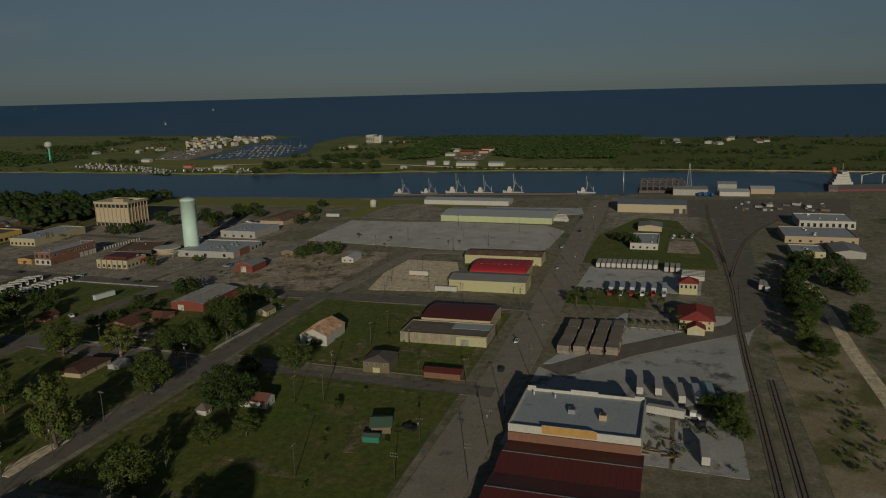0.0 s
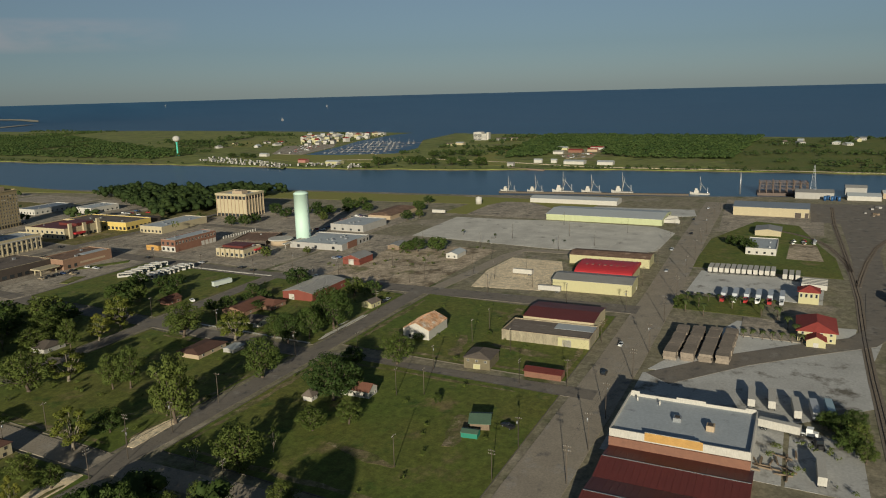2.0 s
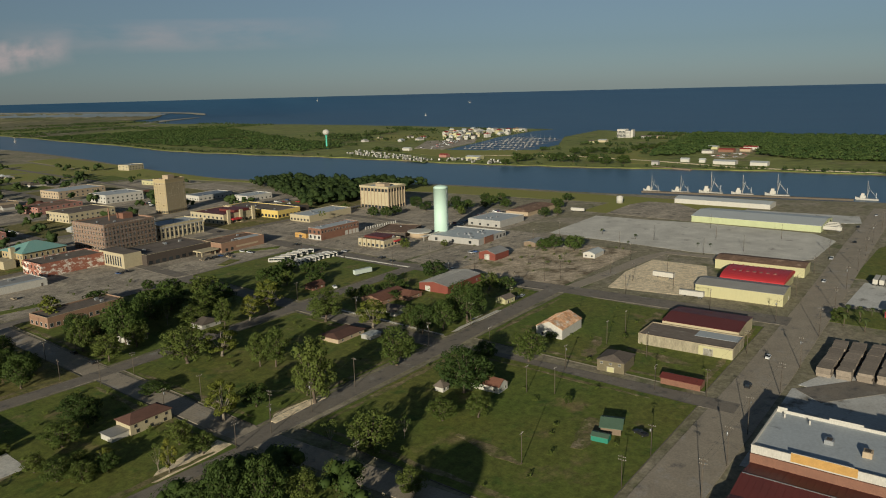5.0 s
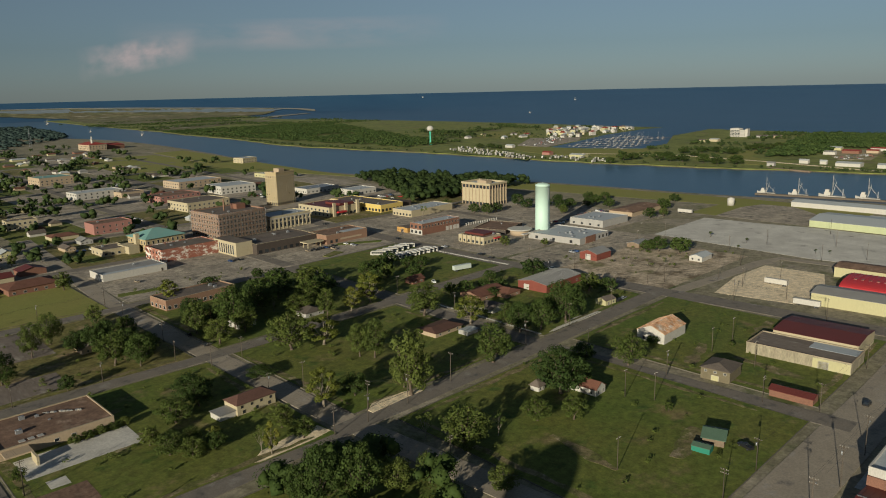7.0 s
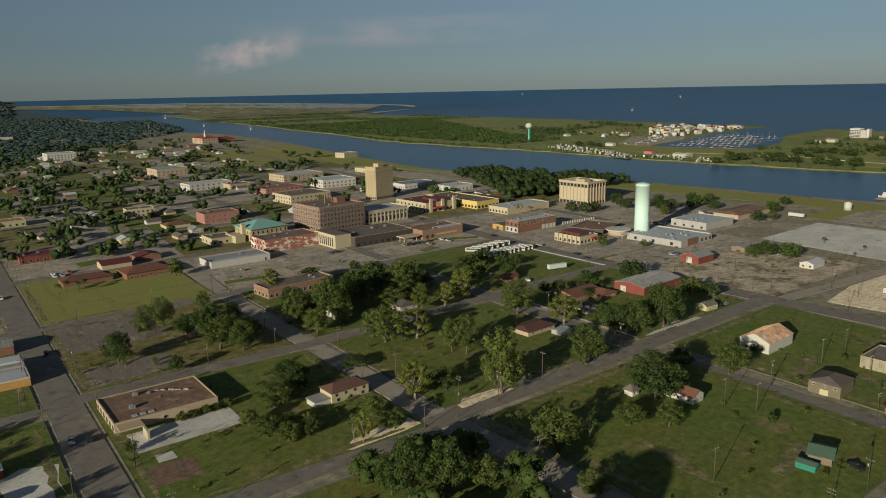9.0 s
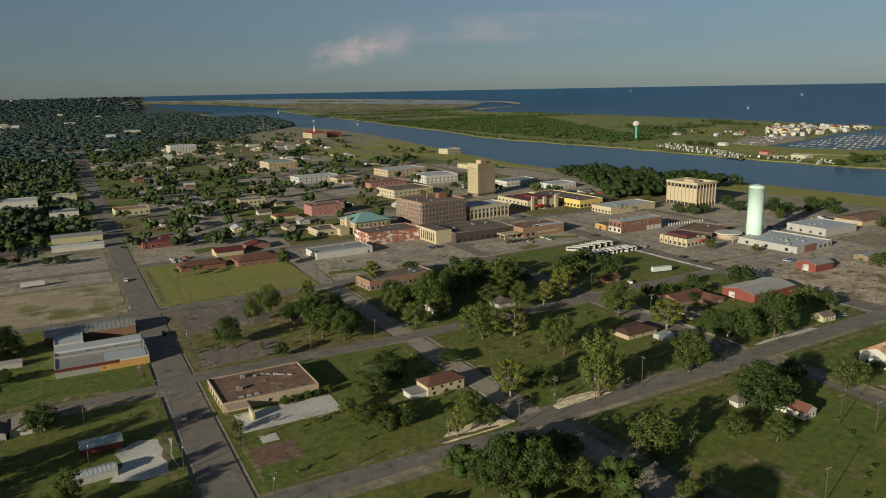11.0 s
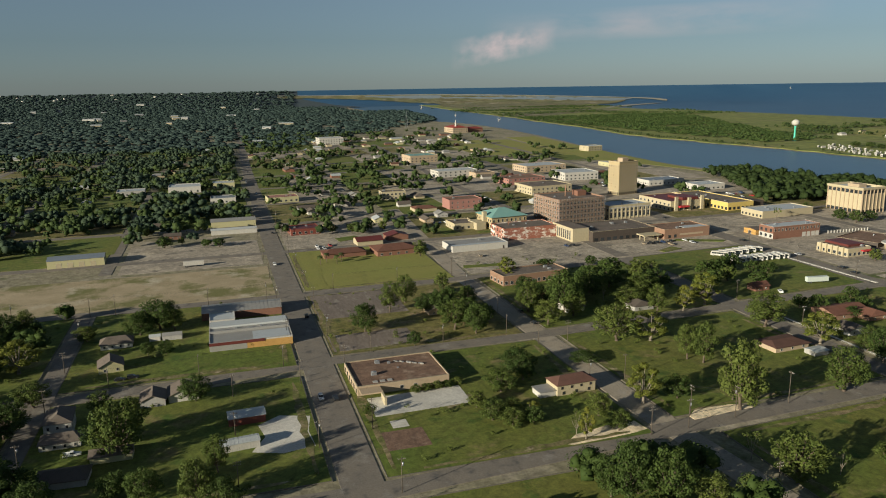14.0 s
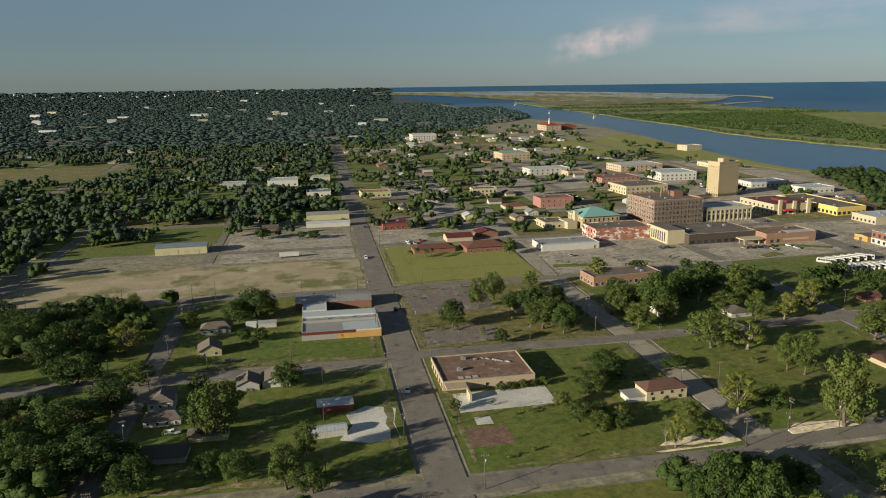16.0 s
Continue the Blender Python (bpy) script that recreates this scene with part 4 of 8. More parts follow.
def drive_in_bank():
    w, d, h = 56, 38, 8.0
    b = flat_building("bank_building", 268, 494, w, d, h, "dark", "tar", "dark brown clad bank with cream wing and drive-in canopy", 3, 0.6, "cream", 4, seed=5)
    wing = box(B(), -14, 6, 0, -0.05, 38, 10.5)
    part("wing", wing, M["cream"], b, "cream plastered wing")
    part("wing_roof", box(B(), -13.7, 6.3, 10.5, -0.35, 37.7, 10.62), M["tar"], b)
    for i in range(9):
        part("window", window_mesh(1.9, 7.2, "white", "fixed"), None, b, m=pose(-14.03, 36 - i * 3.2, 1.2, 0, 0, -90))
    windows(b, w, d, "S", 10, (0.6,), 3.6, 2.6, "dark", kind="fixed")
    bm = B()
    box(bm, 36, -14, 4.0, 52, -4, 4.8)
    part("canopy", bm, M["cream"], b, "cream drive-in canopy")
    for x, y in ((38, -12), (50, -12), (38, -6), (50, -6)):
        part("post", box(B(), x - 0.3, y - 0.3, 0, x + 0.3, y + 0.3, 4.0), M["cream"], b)


drive_in_bank()
b = flat_building("tan_store", 324, 484, 42, 24, 7.6, "brown_brick", "brown_roof", "long tan brick store with a brown flat roof", 3, 0.5, "tan", 2, seed=6)
windows(b, 42, 24, "S", 2, (0.8,), 2.4, 2.4, "dark", 0.05, 0.3, kind="fixed")
part("wall_patch", box(B(), 14, -0.06, 2.2, 36, 0.0, 3.6), M["tan"], b, "faded paler band of brick")
part("roof_strip", box(B(), 20, 1, 7.1, 41, 10, 7.25), M["membrane"], b)


def theatre():
    w, d, h = 40, 48, 9.5
    b = flat_building("theatre", 400, 590, w, d, h, "cream", "maroon", "cream theatre with stepped pylons and red roof", 5, 0.8, "cream", 1, seed=8)
    for x, hh in ((4, 13.5), (19, 12), (34, 13.5)):
        part("pylon", box(B(), x, -1.6, 0, x + 3.2, -0.02, hh), M["cream"], b)
    part("marquee", box(B(), 8, -4.2, 3.6, 18.5, -0.05, 5.0), M["redroof"], b, "red marquee over the entrance")
    part("roof_hip", box(B(), 20, 8, h - 0.8, 38, 30, h + 1.2), M["maroon"], b)
    windows(b, w, d, "S", 8, (0.7,), 3.0, 2.5, "dark", kind="fixed")
    windows(b, w, d, "W", 8, (0.9, 5.0), 2.4, 2.2, "white")


theatre()


def yellow_hall():
    w, d = 30, 78
    b = flat_building("yellow_hall", 450, 573, w, d, 7.8, "yellow", "tar", "yellow painted hall beside a white wing", 4, 0.6, "white", 3, seed=12)
    windows(b, w, d, "W", 16, (0.9,), 2.8, 2.6, "dark", kind="fixed")
    windows(b, w, d, "S", 6, (0.9,), 3.0, 2.6, "dark", kind="fixed")
    part("side_wing", box(B(), w + 0.05, 4, 0, w + 16, 34, 6.4), M["dark"], b)
    part("arcade", box(B(), -5, 40, 3.2, -0.05, d, 4.0), M["white"], b, "white arcade roof")


yellow_hall()
b = flat_building("long_beige_building", 452, 529, 58, 26, 6.4, "cream", "membrane", "long beige building with a pale flat roof", 4, 0.5, "white", 3, seed=13)
windows(b, 58, 26, "W", 6, (1.0,), 2.0, 2.0, "dark")
b = flat_building("brick_row_building", 400, 455, 45, 15, 9.6, "brick", "membrane", "two storey red brick row building with white front", 2, 0.5, "white", 2, seed=14)
windows(b, 45, 15, "S", 13, (5.9,), 1.5, 2.0, "white")
for k in (0.66, 0.76, 0.86, 0.95):
    door(b, 45, 15, "S", k, 3.2, 3.6, "white", name="garage_door")
part("white_front", box(B(), -0.14, 0.1, 0.1, -0.02, 14.9, 4.3), M["white"], b)
windows(b, 45, 15, "W", 3, (1.0, 5.4), 2.2, 2.4, "dark", out=0.14)
b = gable_building("small_ochre_shop", 399, 473, 12, 13, 4.0, 0.6, "yellow_brick", "tar", "small ochre shop with a low dark roof", 3, "x", 0.3)
door(b, 12, 13, "W", 0.5, 3.0, 2.6, "dark")
b = flat_building("brown_roofed_annex", 447, 404, 38, 30, 3.8, "dark", "brown_roof", "low annex with a wide brown flat roof", 20, 0.5, "tan", 1, seed=74)
for k in range(14):
    p = thing("white_pillar", 455 + k * 2.9, 458 - k * 0.1, 0.1, 0, "short white gate pillar in a row", "pillar", "row of white pillars")
    part("shaft", box(B(), -0.3, -0.3, 0, 0.3, 0.3, 2.2), M["white"], p), part("cap", box(B(), -0.42, -0.42, 2.2, 0.42, 0.42, 2.4), M["white"], p)
b = flat_building("shop_row", 405, 389, 21, 26, 6.0, "cream", "brown_roof", "low cream shops with red roof and awnings", 4, 0.5, "white", 1, seed=15)
part("red_roof", box(B(), 7, 6, 5.6, 21.5, 25.5, 7.0), M["maroon"], b, "raised dark red roof")
for k in range(5):
    part("front_fin", box(B(), -1.2, 3 + k * 4.6, 0, -0.02, 4.2 + k * 4.6, 6.6), M["cream"], b)
part("awning", box(B(), 12, -2.4, 3.4, 20.8, -0.02, 4.2), M["redroof"], b, "red awning")
windows(b, 21, 26, "S", 5, (0.7,), 2.4, 2.3, "white", kind="fixed")
windows(b, 21, 26, "W", 6, (0.7,), 2.4, 2.3, "white", kind="fixed")
b = flat_building("library", 453, 333, 43, 48, 4.8, "grey", "membrane", "grey roofed public building with a brick corner", 5, 0.7, "white", 5, seed=16)
part("brick_corner", box(B(), 8, -0.5, 0, 22, -0.05, 5.3), M["brick"], b, "red brick front corner")
windows(b, 43, 48, "S", 3, (0.9,), 2.2, 2.2, "dark", a=0.6, kind="fixed")
windows(b, 43, 48, "W", 3, (0.9,), 2.4, 2.2, "dark", kind="fixed")
for k in range(4):
    part("roof_vent", box(B(), 6 + 9 * k, 10 + 7 * (k % 2), 4.1, 8.2 + 9 * k, 12 + 7 * (k % 2), 5.3), M["steel"], b)


def round_hall():
    b = thing("round_hall", 457, 397, 0, 0, "round hall with a shallow white dome roof", "building")
    part("wall", tube(B(), (0, 0, 0), (0, 0, 4.2), 8.2, 8.2, 40), M["tan"], b)
    part("roof", tube(B(), (0, 0, 4.2), (0, 0, 5.0), 10.4, 9.8, 40), M["white"], b)
    part("long_canopy", box(B(), -16, -18, 3.8, 26, -14.5, 4.4), M["white"], b)
    for x in range(-14, 26, 6):
        part("post", box(B(), x, -16.5, 0, x + 0.3, -16.2, 3.8), M["white"], b)


round_hall()
b = gable_building("red_shed", 418, 293, 18, 14, 4.8, 2.3, "redwall", "grey_metal", "red metal shed with a grey gable roof", 2, "x", 0.3)
door(b, 18, 14, "W", 0.5, 4.0, 4.0, "white", name="roller_door", label="white roller door")
b = gable_building("red_warehouse", 330, 266, 37, 21, 5.0, 1.7, "redwall", "grey_metal", "long red metal warehouse with grey roof", 4, "x", 0.3, ribs=24)
door(b, 37, 21, "W", 0.3, 3.6, 3.6, "white", name="roller_door")
windows(b, 37, 21, "S", 4, (1.5,), 1.4, 1.2)
b = gable_building("cream_shed", 332, 226, 9, 7, 3.0, 1.5, "butter", "shingle", "small cream shed with a dark roof", -3, "x", 0.3)
door(b, 9, 7, "S", 0.3), windows(b, 9, 7, "S", 1, (1.0,), 1.1, 1.1, a=0.5)
b = flat_building("grey_flat_building", 523, 361, 40, 34, 6.0, "grey", "membrane", "low grey building with flat roof", 2, 0.5, "white", 3, seed=18)
windows(b, 40, 34, "W", 4, (0.9,), 2.0, 1.8, "dark")
b = gable_building("brown_roofed_hall", 585, 372, 58, 24, 4.2, 2.0, "tan", "brown_roof", "long low hall with a brown roof", 4, "x", 0.8, hip=8)
b = flat_building("white_roofed_store", 157, 498, 44, 22, 4.6, "white", "grey_metal", "low white store with a blank wall and a weathered flat roof", 3, 0.3, "white", 1, seed=19)
door(b, 44, 22, "S", 0.92, 1.2, 2.2)
part("roof_strip", box(B(), 0.6, 0.6, 4.32, 43.4, 6, 4.4), M["membrane"], b, "paler strip of the roof")
b = flat_building("brown_brick_store", 158, 400, 45, 18, 6.4, "brown_brick", "tar", "long brown brick store with rows of windows", 6, 0.6, "tan", 2, seed=20)
windows(b, 45, 18, "S", 12, (0.9,), 2.0, 2.2, "white")
windows(b, 45, 18, "W", 4, (0.9,), 2.0, 2.2, "white")
b = flat_building("red_brick_hall", 211, 677, 34, 21, 9.6, "pinkwall", "brown_roof", "faded red brick hall with flat roof", 3, 0.6, "pinkwall", 1, seed=21)
windows(b, 34, 21, "S", 6, (1.4, 5.6), 1.4, 1.8, "white")
b = gable_building("brick_ranch_building", 103, 504, 31, 22, 4.2, 2.4, "brick", "shingle_red", "red brick building with a brown hipped roof", 4, "x", 0.7, hip=9)
windows(b, 31, 22, "S", 5, (0.9,), 1.8, 1.6)
b = gable_building("brick_ranch_building", 66, 510, 30, 14, 3.6, 2.0, "brick", "shingle_red", "brown brick building with a long orange roof", 3, "x", 0.7, hip=6)
b = gable_building("maroon_roofed_house", 96, 545, 20, 14, 3.6, 2.2, "cream", "maroon", "cream house with a maroon roof", 3, "x", 0.6)
b = gable_building("maroon_roofed_house", 122, 556, 17, 13, 3.6, 2.2, "brick", "maroon", "brick house with a maroon roof", 3, "y", 0.6)
for nm, x, y, w, d, h, wall, roof, lab, rot, n in (
        ("pink_hall", 397, 922, 62, 40, 9.2, "tan", "membrane", "tan two storey hall with a pale roof", 6, 9),
        ("white_modern_building", 408, 828, 46, 40, 10.0, "white", "membrane", "white modern building with flat roofs", 0, 8),
        ("low_brick_building", 328, 815, 50, 34, 8.0, "pinkwall", "brown_roof", "low brick building with a brown roof", 6, 8),
        ("cream_block", 322, 732, 50, 40, 9.6, "cream", "tar", "cream plastered downtown block with flat roof", 6, 9),
        ("shop_block", 478, 750, 48, 28, 6.0, "white", "blue_metal", "white shops with blue grey roofs", 3, 8),
        ("shop_block", 505, 695, 36, 26, 6.4, "white", "membrane", "white shop block behind the hotel", 3, 6),
        ("yellow_riverside_building", 534, 944, 34, 26, 5.8, "butter", "light_metal", "pale yellow building by the levee", 6, 5),
        ("white_store", 272, 920, 56, 28, 8.6, "white", "light_metal", "long white store building", 6, 8),
        ("tan_block", 318, 905, 28, 24, 6.0, "tan", "tar", "small tan brick office block", 6, 5),
        ("cream_house_block", 162, 760, 26, 16, 9.2, "cream", "tar", "two storey cream building", 0, 6),
        ("corner_shop", 184, 577, 20, 22, 5.6, "cream", "tar", "cream plastered corner shop building", 3, 4),
        ("green_roofed_building", 285, 1116, 46, 40, 11.0, "tan", "teal", "orange tan building with a green roof", 6, 7),
        ("white_hospital", 201, 1539, 50, 40, 14.0, "white", "light_metal", "white three storey building", 4, 9),
        ("pier_building", 622, 1172, 30, 26, 9.0, "cream", "light_metal", "cream pier building by the channel", 10, 5),
        ("car_store", 52, 604, 24, 20, 5.2, "redwall", "maroon", "low red store beside the avenue", 4, 5),
        ("white_shop", 46, 786, 32, 22, 6.0, "butter", "pinkwall", "pale shop with red front", 4, 6),
        ("metal_shop", -59, 905, 36, 32, 7.4, "white", "light_metal", "white metal workshops with flat roofs", 0, 5),
        ("metal_shop", -10, 930, 26, 26, 6.6, "butter", "light_metal", "cream metal workshop with flat roof", 0, 4),
        ("blue_shop", -12, 805, 26, 24, 6.0, "white", "blue_metal", "small shop with a blue roof", 0, 4),
        ("grey_shop", -114, 900, 30, 24, 6.0, "grey", "membrane", "low grey shop building", 2, 4)):
    b = flat_building(nm, x, y, w, d, h, wall, roof, lab, rot, 0.5, None, 2, seed=int(x + y))
    zs = (1.0,) if h < 7.5 else ((1.2, 5.2) if h < 12 else (1.2, 5.0, 8.8))
    windows(b, w, d, "S", n, zs, min(2.2, w / n * 0.55), 2.0, "white")
    windows(b, w, d, "W", max(3, n - 2), zs, 1.8, 2.0, "white")
b = gable_building("yellow_warehouse", -11, 663, 38, 18, 5.2, 1.4, "butter", "grey_metal", "pale yellow metal warehouse with a grey roof", 1, "x", 0.3)
b = gable_building("yellow_warehouse", -11, 630, 37, 8, 3.8, 1.0, "white", "light_metal", "narrow white metal shed beside the warehouse", 1, "x", 0.3)
b = gable_building("beige_warehouse", -118, 547, 36, 16, 5.6, 1.4, "butter", "blue_metal", "pale yellow metal warehouse with a blue grey roof", 3, "x", 0.3)
for k in range(4):
    door(b, 36, 16, "S", 0.2 + 0.2 * k, 3.2, 3.6, "cream", name="roller_door")
b = gable_building("riverside_museum", 560, 1760, 40, 56, 13.0, 5.0, "tan", "tile_red", "tan riverside building with red roofs", 6, "y", 1.0, hip=8)
bm = B()
tube(bm, (12, 10, 13), (12, 10, 24), 3.0, 2.6, 8), tube(bm, (12, 10, 24), (12, 10, 33), 2.6, 0.2, 8)
part("spire", bm, M["white"], b, "white spire over the roof")
windows(b, 40, 56, "W", 8, (2, 7), 2.2, 3.0), windows(b, 40, 56, "S", 6, (2, 7), 2.2, 3.0)
b = gable_building("riverside_wing", 605, 1775, 40, 40, 9.0, 3.5, "brick", "tile_red", "red brick riverside wing with a red roof", 6, "x", 1.0, hip=8)
b = gable_building("tan_house", 176, 676, 22, 17, 3.2, 1.8, "cream", "shingle_red", "cream house with a low brown roof", 2, "x", 0.6, hip=6)

# -- warehouses by the wide street --
b = gable_building("yellow_warehouse", 413, 100, 21, 47, 6.8, 1.6, "butter", "grey_metal", "pale yellow metal warehouse with a grey roof", 4, "y", 0.4, ribs=26)
door(b, 21, 47, "S", 0.75, 1.2, 2.2, "white")
b = gable_building("yellow_warehouse", 484, 106, 20, 54, 6.2, 1.4, "butter", "brown_roof", "long pale yellow warehouse with a brown roof", 4, "y", 0.4)


def red_vault():
    w, d, h, n = 34, 35, 6.0, 14
    b = thing("red_roofed_shed", 436, 106, 0, 4, "shed with a curved bright red metal roof", "building")
    part("wall", box(B(), 0.4, 0.4, 0, w - 0.4, d - 0.4, h), M["butter"], b)
    bm, rows = B(), []
    for i in range(n + 1):
        a = math.pi * i / n
        rows.append([bm.verts.new((w / 2 - w / 2 * math.cos(a), y, h + 3.4 * math.sin(a) + t)) for y, t in ((-0.3, 0), (d + 0.3, 0), (d + 0.3, 0.15), (-0.3, 0.15))])
    for p, q in zip(rows, rows[1:]):
        for k in range(4):
            bm.faces.new((p[k], q[k], q[(k + 1) % 4], p[(k + 1) % 4]))
    bm.faces.new(rows[0]), bm.faces.new(rows[-1][::-1])
    bmesh.ops.recalc_face_normals(bm, faces=bm.faces[:])
    part("roof", bm, M["redroof"], b)
    for y in (-0.25, d + 0.15):
        bm = B()
        loop = [bm.verts.new((w / 2 - w / 2 * math.cos(math.pi * i / n), y, h + 3.4 * math.sin(math.pi * i / n) - 0.02)) for i in range(n + 1)]
        bm.faces.new(loop)
        part("gable", bm, M["redroof"], b)
    for k in range(7):
        y = 6 + k * (d - 12) / 6
        part("faded_mark", prism(B(), [(w * 0.30, y), (w * 0.42, y), (w * 0.42, y + 1.6), (w * 0.30, y + 1.6)], h + 3.18, h + 3.44), M["pinkwall"], b, "worn pale painted mark")
    for k in range(12):
        y = 1 + k * (d - 2) / 11
        part("seam", prism(B(), [(w * 0.2, y), (w * 0.8, y), (w * 0.8, y + 0.12), (w * 0.2, y + 0.12)], h + 3.4, h + 3.62), M["redroof"], b)


red_vault()


def long_shed():
    b = gable_building("green_sided_shed", 641, 131, 48, 104, 5.4, 2.4, "sage", "light_metal", "huge shed with pale green walls and a white metal roof", 2, "y", 0.5)
    door(b, 48, 104, "S", 0.8, 5, 4.5, "dark", name="loading_door"), door(b, 48, 104, "S", 0.5, 5, 4.5, "dark", name="loading_door")


long_shed()
b = gable_building("long_white_shed", 736, 196, 24, 92, 4.6, 1.6, "white", "light_metal", "long white shed along the levee", 3, "y", 0.4)
b = gable_building("blue_roofed_warehouse", 721, 20, 36, 63, 8.0, 2.4, "cream", "blue_metal", "large beige warehouse with a blue grey roof", 2, "y", 0.5)
door(b, 36, 63, "W", 0.86, 5, 4.4, "dark", name="loading_door"), door(b, 36, 63, "W", 0.97, 3, 4.4, "dark", name="loading_door")
b = gable_building("small_hut", 626, 36, 22, 19, 4.0, 1.4, "cream", "grey_metal", "small cream workshop with a metal roof", 2, "x", 0.4)
b = flat_building("small_office", 553, 34, 40, 20, 4.8, "white", "membrane", "low white office with pale roof", 2, 0.4, "white", 2, seed=31)
windows(b, 40, 20, "W", 4, (1,), 1.5, 1.5, "dark")
b = flat_building("flat_warehouse", 317, 95.5, 20, 43, 5.4, "weathered", "brown_tar", "beige block warehouse with a dark flat roof", 4, 0.4, "tan", 0, seed=32)
part("roof_patch", box(B(), 11, 0.6, 5.02, 19.4, 20, 5.12), M["membrane"], b, "paler patched strip of the roof")
part("wall_panel", box(B(), -0.06, 0.3, 0.05, 0.0, 15, 4.7), M["butter"], b, "yellowed part of the wall")
door(b, 20, 43, "W", 0.75, 4, 3.6, "white", name="roller_door")
b = gable_building("maroon_warehouse", 338.5, 100, 27, 36, 6.3, 1.3, "cream", "maroon", "warehouse with a maroon metal roof", 4, "y", 0.3, ribs=22)
b = gable_building("brick_shed", 276, 95, 6, 16, 2.8, 1.1, "brick", "maroon", "narrow brick shed with a red metal roof", 3, "y", 0.5, ribs=12)
b = gable_building("dark_garage", 275, 127, 13, 12, 5.0, 1.8, "olive_wall", "shingle", "two storey garage with a dark roof", 6, "x", 0.5, hip=4)
windows(b, 13, 12, "W", 3, (3.2,), 1.2, 1.0, "white")
door(b, 13, 12, "W", 0.5, 3.0, 2.2, "butter", name="garage_door")
b = gable_building("rusty_roofed_house", 298, 170, 22, 14, 5.2, 3.2, "white", "rust", "white wooden house with a patchy rusty tin roof", 4, "x", 0.3, ribs=18)
windows(b, 22, 14, "W", 2, (1.0,), 1.2, 1.6, "dark")


def big_store():
    w, d, h = 32, 43.5, 9.2
    b = flat_building("flat_roofed_store", 225.5, 16.8, w, d, h, "white", "membrane", "large store with white parapet, pale grey roof and brick base", 2, 1.0, "white", 0, seed=33)
    for y0, y1, top in ((0.5, 4, 0.7), (17, 27, 0.8), (40, 43, 1.0)):
        part("raised_parapet", box(B(), w - 0.34, y0, h + 0.13, w + 0.02, y1, h + top), M["white"], b)
    part("raised_parapet", box(B(), -0.02, 15, h + 0.13, 0.34, 32, h + 0.7), M["white"], b)
    part("ochre_panel", box(B(), -0.12, 14, h - 2.2, -0.01, 32, h + 0.6), M["yellow_brick"], b, "ochre painted wall panel")
    part("brick_base", box(B(), -0.7, -0.1, 0, -0.14, d, 6.6), M["brick"], b, "red brick lower wall")
    for x, y, s, m in ((12, 12, 0.9, "tan"), (15, 23, 0.4, "steel")):
        part("roof_hatch", box(B(), x, y, h - 1.0, x + 3.0, y + 2.6, h + s), M[m], b)
        part("hatch_top", box(B(), x + 0.5, y + 0.5, h + s, x + 2.5, y + 2.1, h + s + 0.1), M["dark"], b)
    for x, y in ((27, 32), (28, 40)):
        bm = B()
        tube(bm, (x, y, h - 1.0), (x, y, h + 0.5), 0.35, 0.3, 10)
        part("vent_pipe", bm, M["white"], b)


big_store()
for k, x in enumerate((204.5, 182.0, 159.5)):
    b = gable_building("maroon_roofed_store", x - 1.2, 15 - k * 0.8, 22, 44, 3.4, 1.5, "brick", "maroon", "wide brick store with a dark maroon metal roof", 2, "y", 0.2, ribs=22)
    part("ridge_cap", box(B(), 10.8, 0, 5.1, 11.2, 44, 5.2), M["steel"], b)

# -- houses and stores of the near blocks --
b = flat_building("brown_roofed_store", 45, 269.5, 38, 28, 4.3, "tan", "brown_roof", "tan store with a brown gravel flat roof", 1, 0.4, "weathered", 3, seed=40)
windows(b, 38, 28, "W", 6, (0.8,), 2.2, 2.0, "dark", kind="fixed")
windows(b, 38, 28, "S", 2, (1.2,), 1.6, 1.4, "white", 0.4, 0.7)
for k in range(16):
    part("roof_rubble", box(B(), 20 + (k * 7.3) % 12, 15 + (k * 3.1) % 8, 3.9, 20.8 + (k * 7.3) % 12, 15.7 + (k * 3.1) % 8, 4.2 + 0.07 * (k % 5)), M["white" if k % 3 else "steel"], b)
for k in range(3):
    part("skylight", box(B(), 7 + k * 3, 2.5, 3.9, 9 + k * 3, 4.5, 4.1), M["grey"], b)
part("entrance_canopy", box(B(), 0.5, -6, 3.0, 9, -0.05, 3.6), M["tan"], b)
part("canopy_pier", box(B(), 8.2, -12, 0, 9, -6.05, 3.4), M["cream"], b)
lot("concrete_pad", rect(48, 249, 86, 266, 0.03), "concrete", "cracked concrete yard with oil stains", 0.20)
b = gable_building("stucco_house", 119, 244, 17, 9, 4.8, 1.9, "cream", "shingle_brown", "two storey white stucco house with a dark red brown roof", 4, "x", 0.5, hip=4)
windows(b, 17, 9, "S", 4, (2.9,), 1.1, 1.1, "dark"), windows(b, 17, 9, "S", 3, (0.7,), 1.3, 1.3, "dark")
door(b, 17, 9, "E", 0.5)
part("low_wing", box(B(), -7, 1, 0, -0.05, 7.5, 2.6), M["white"], b), part("wing_roof", box(B(), -7.4, 0.6, 2.62, -0.06, 7.9, 2.8), M["grey_metal"], b)
b = gable_building("red_roofed_house", 227, 158, 7, 13, 3.2, 2.2, "white", "shingle_red", "small white house with a red roof", 4, "y", 0.4)
windows(b, 7, 13, "S", 2, (0.9,), 1.0, 1.3), windows(b, 7, 13, "W", 3, (0.9,), 1.0, 1.3)
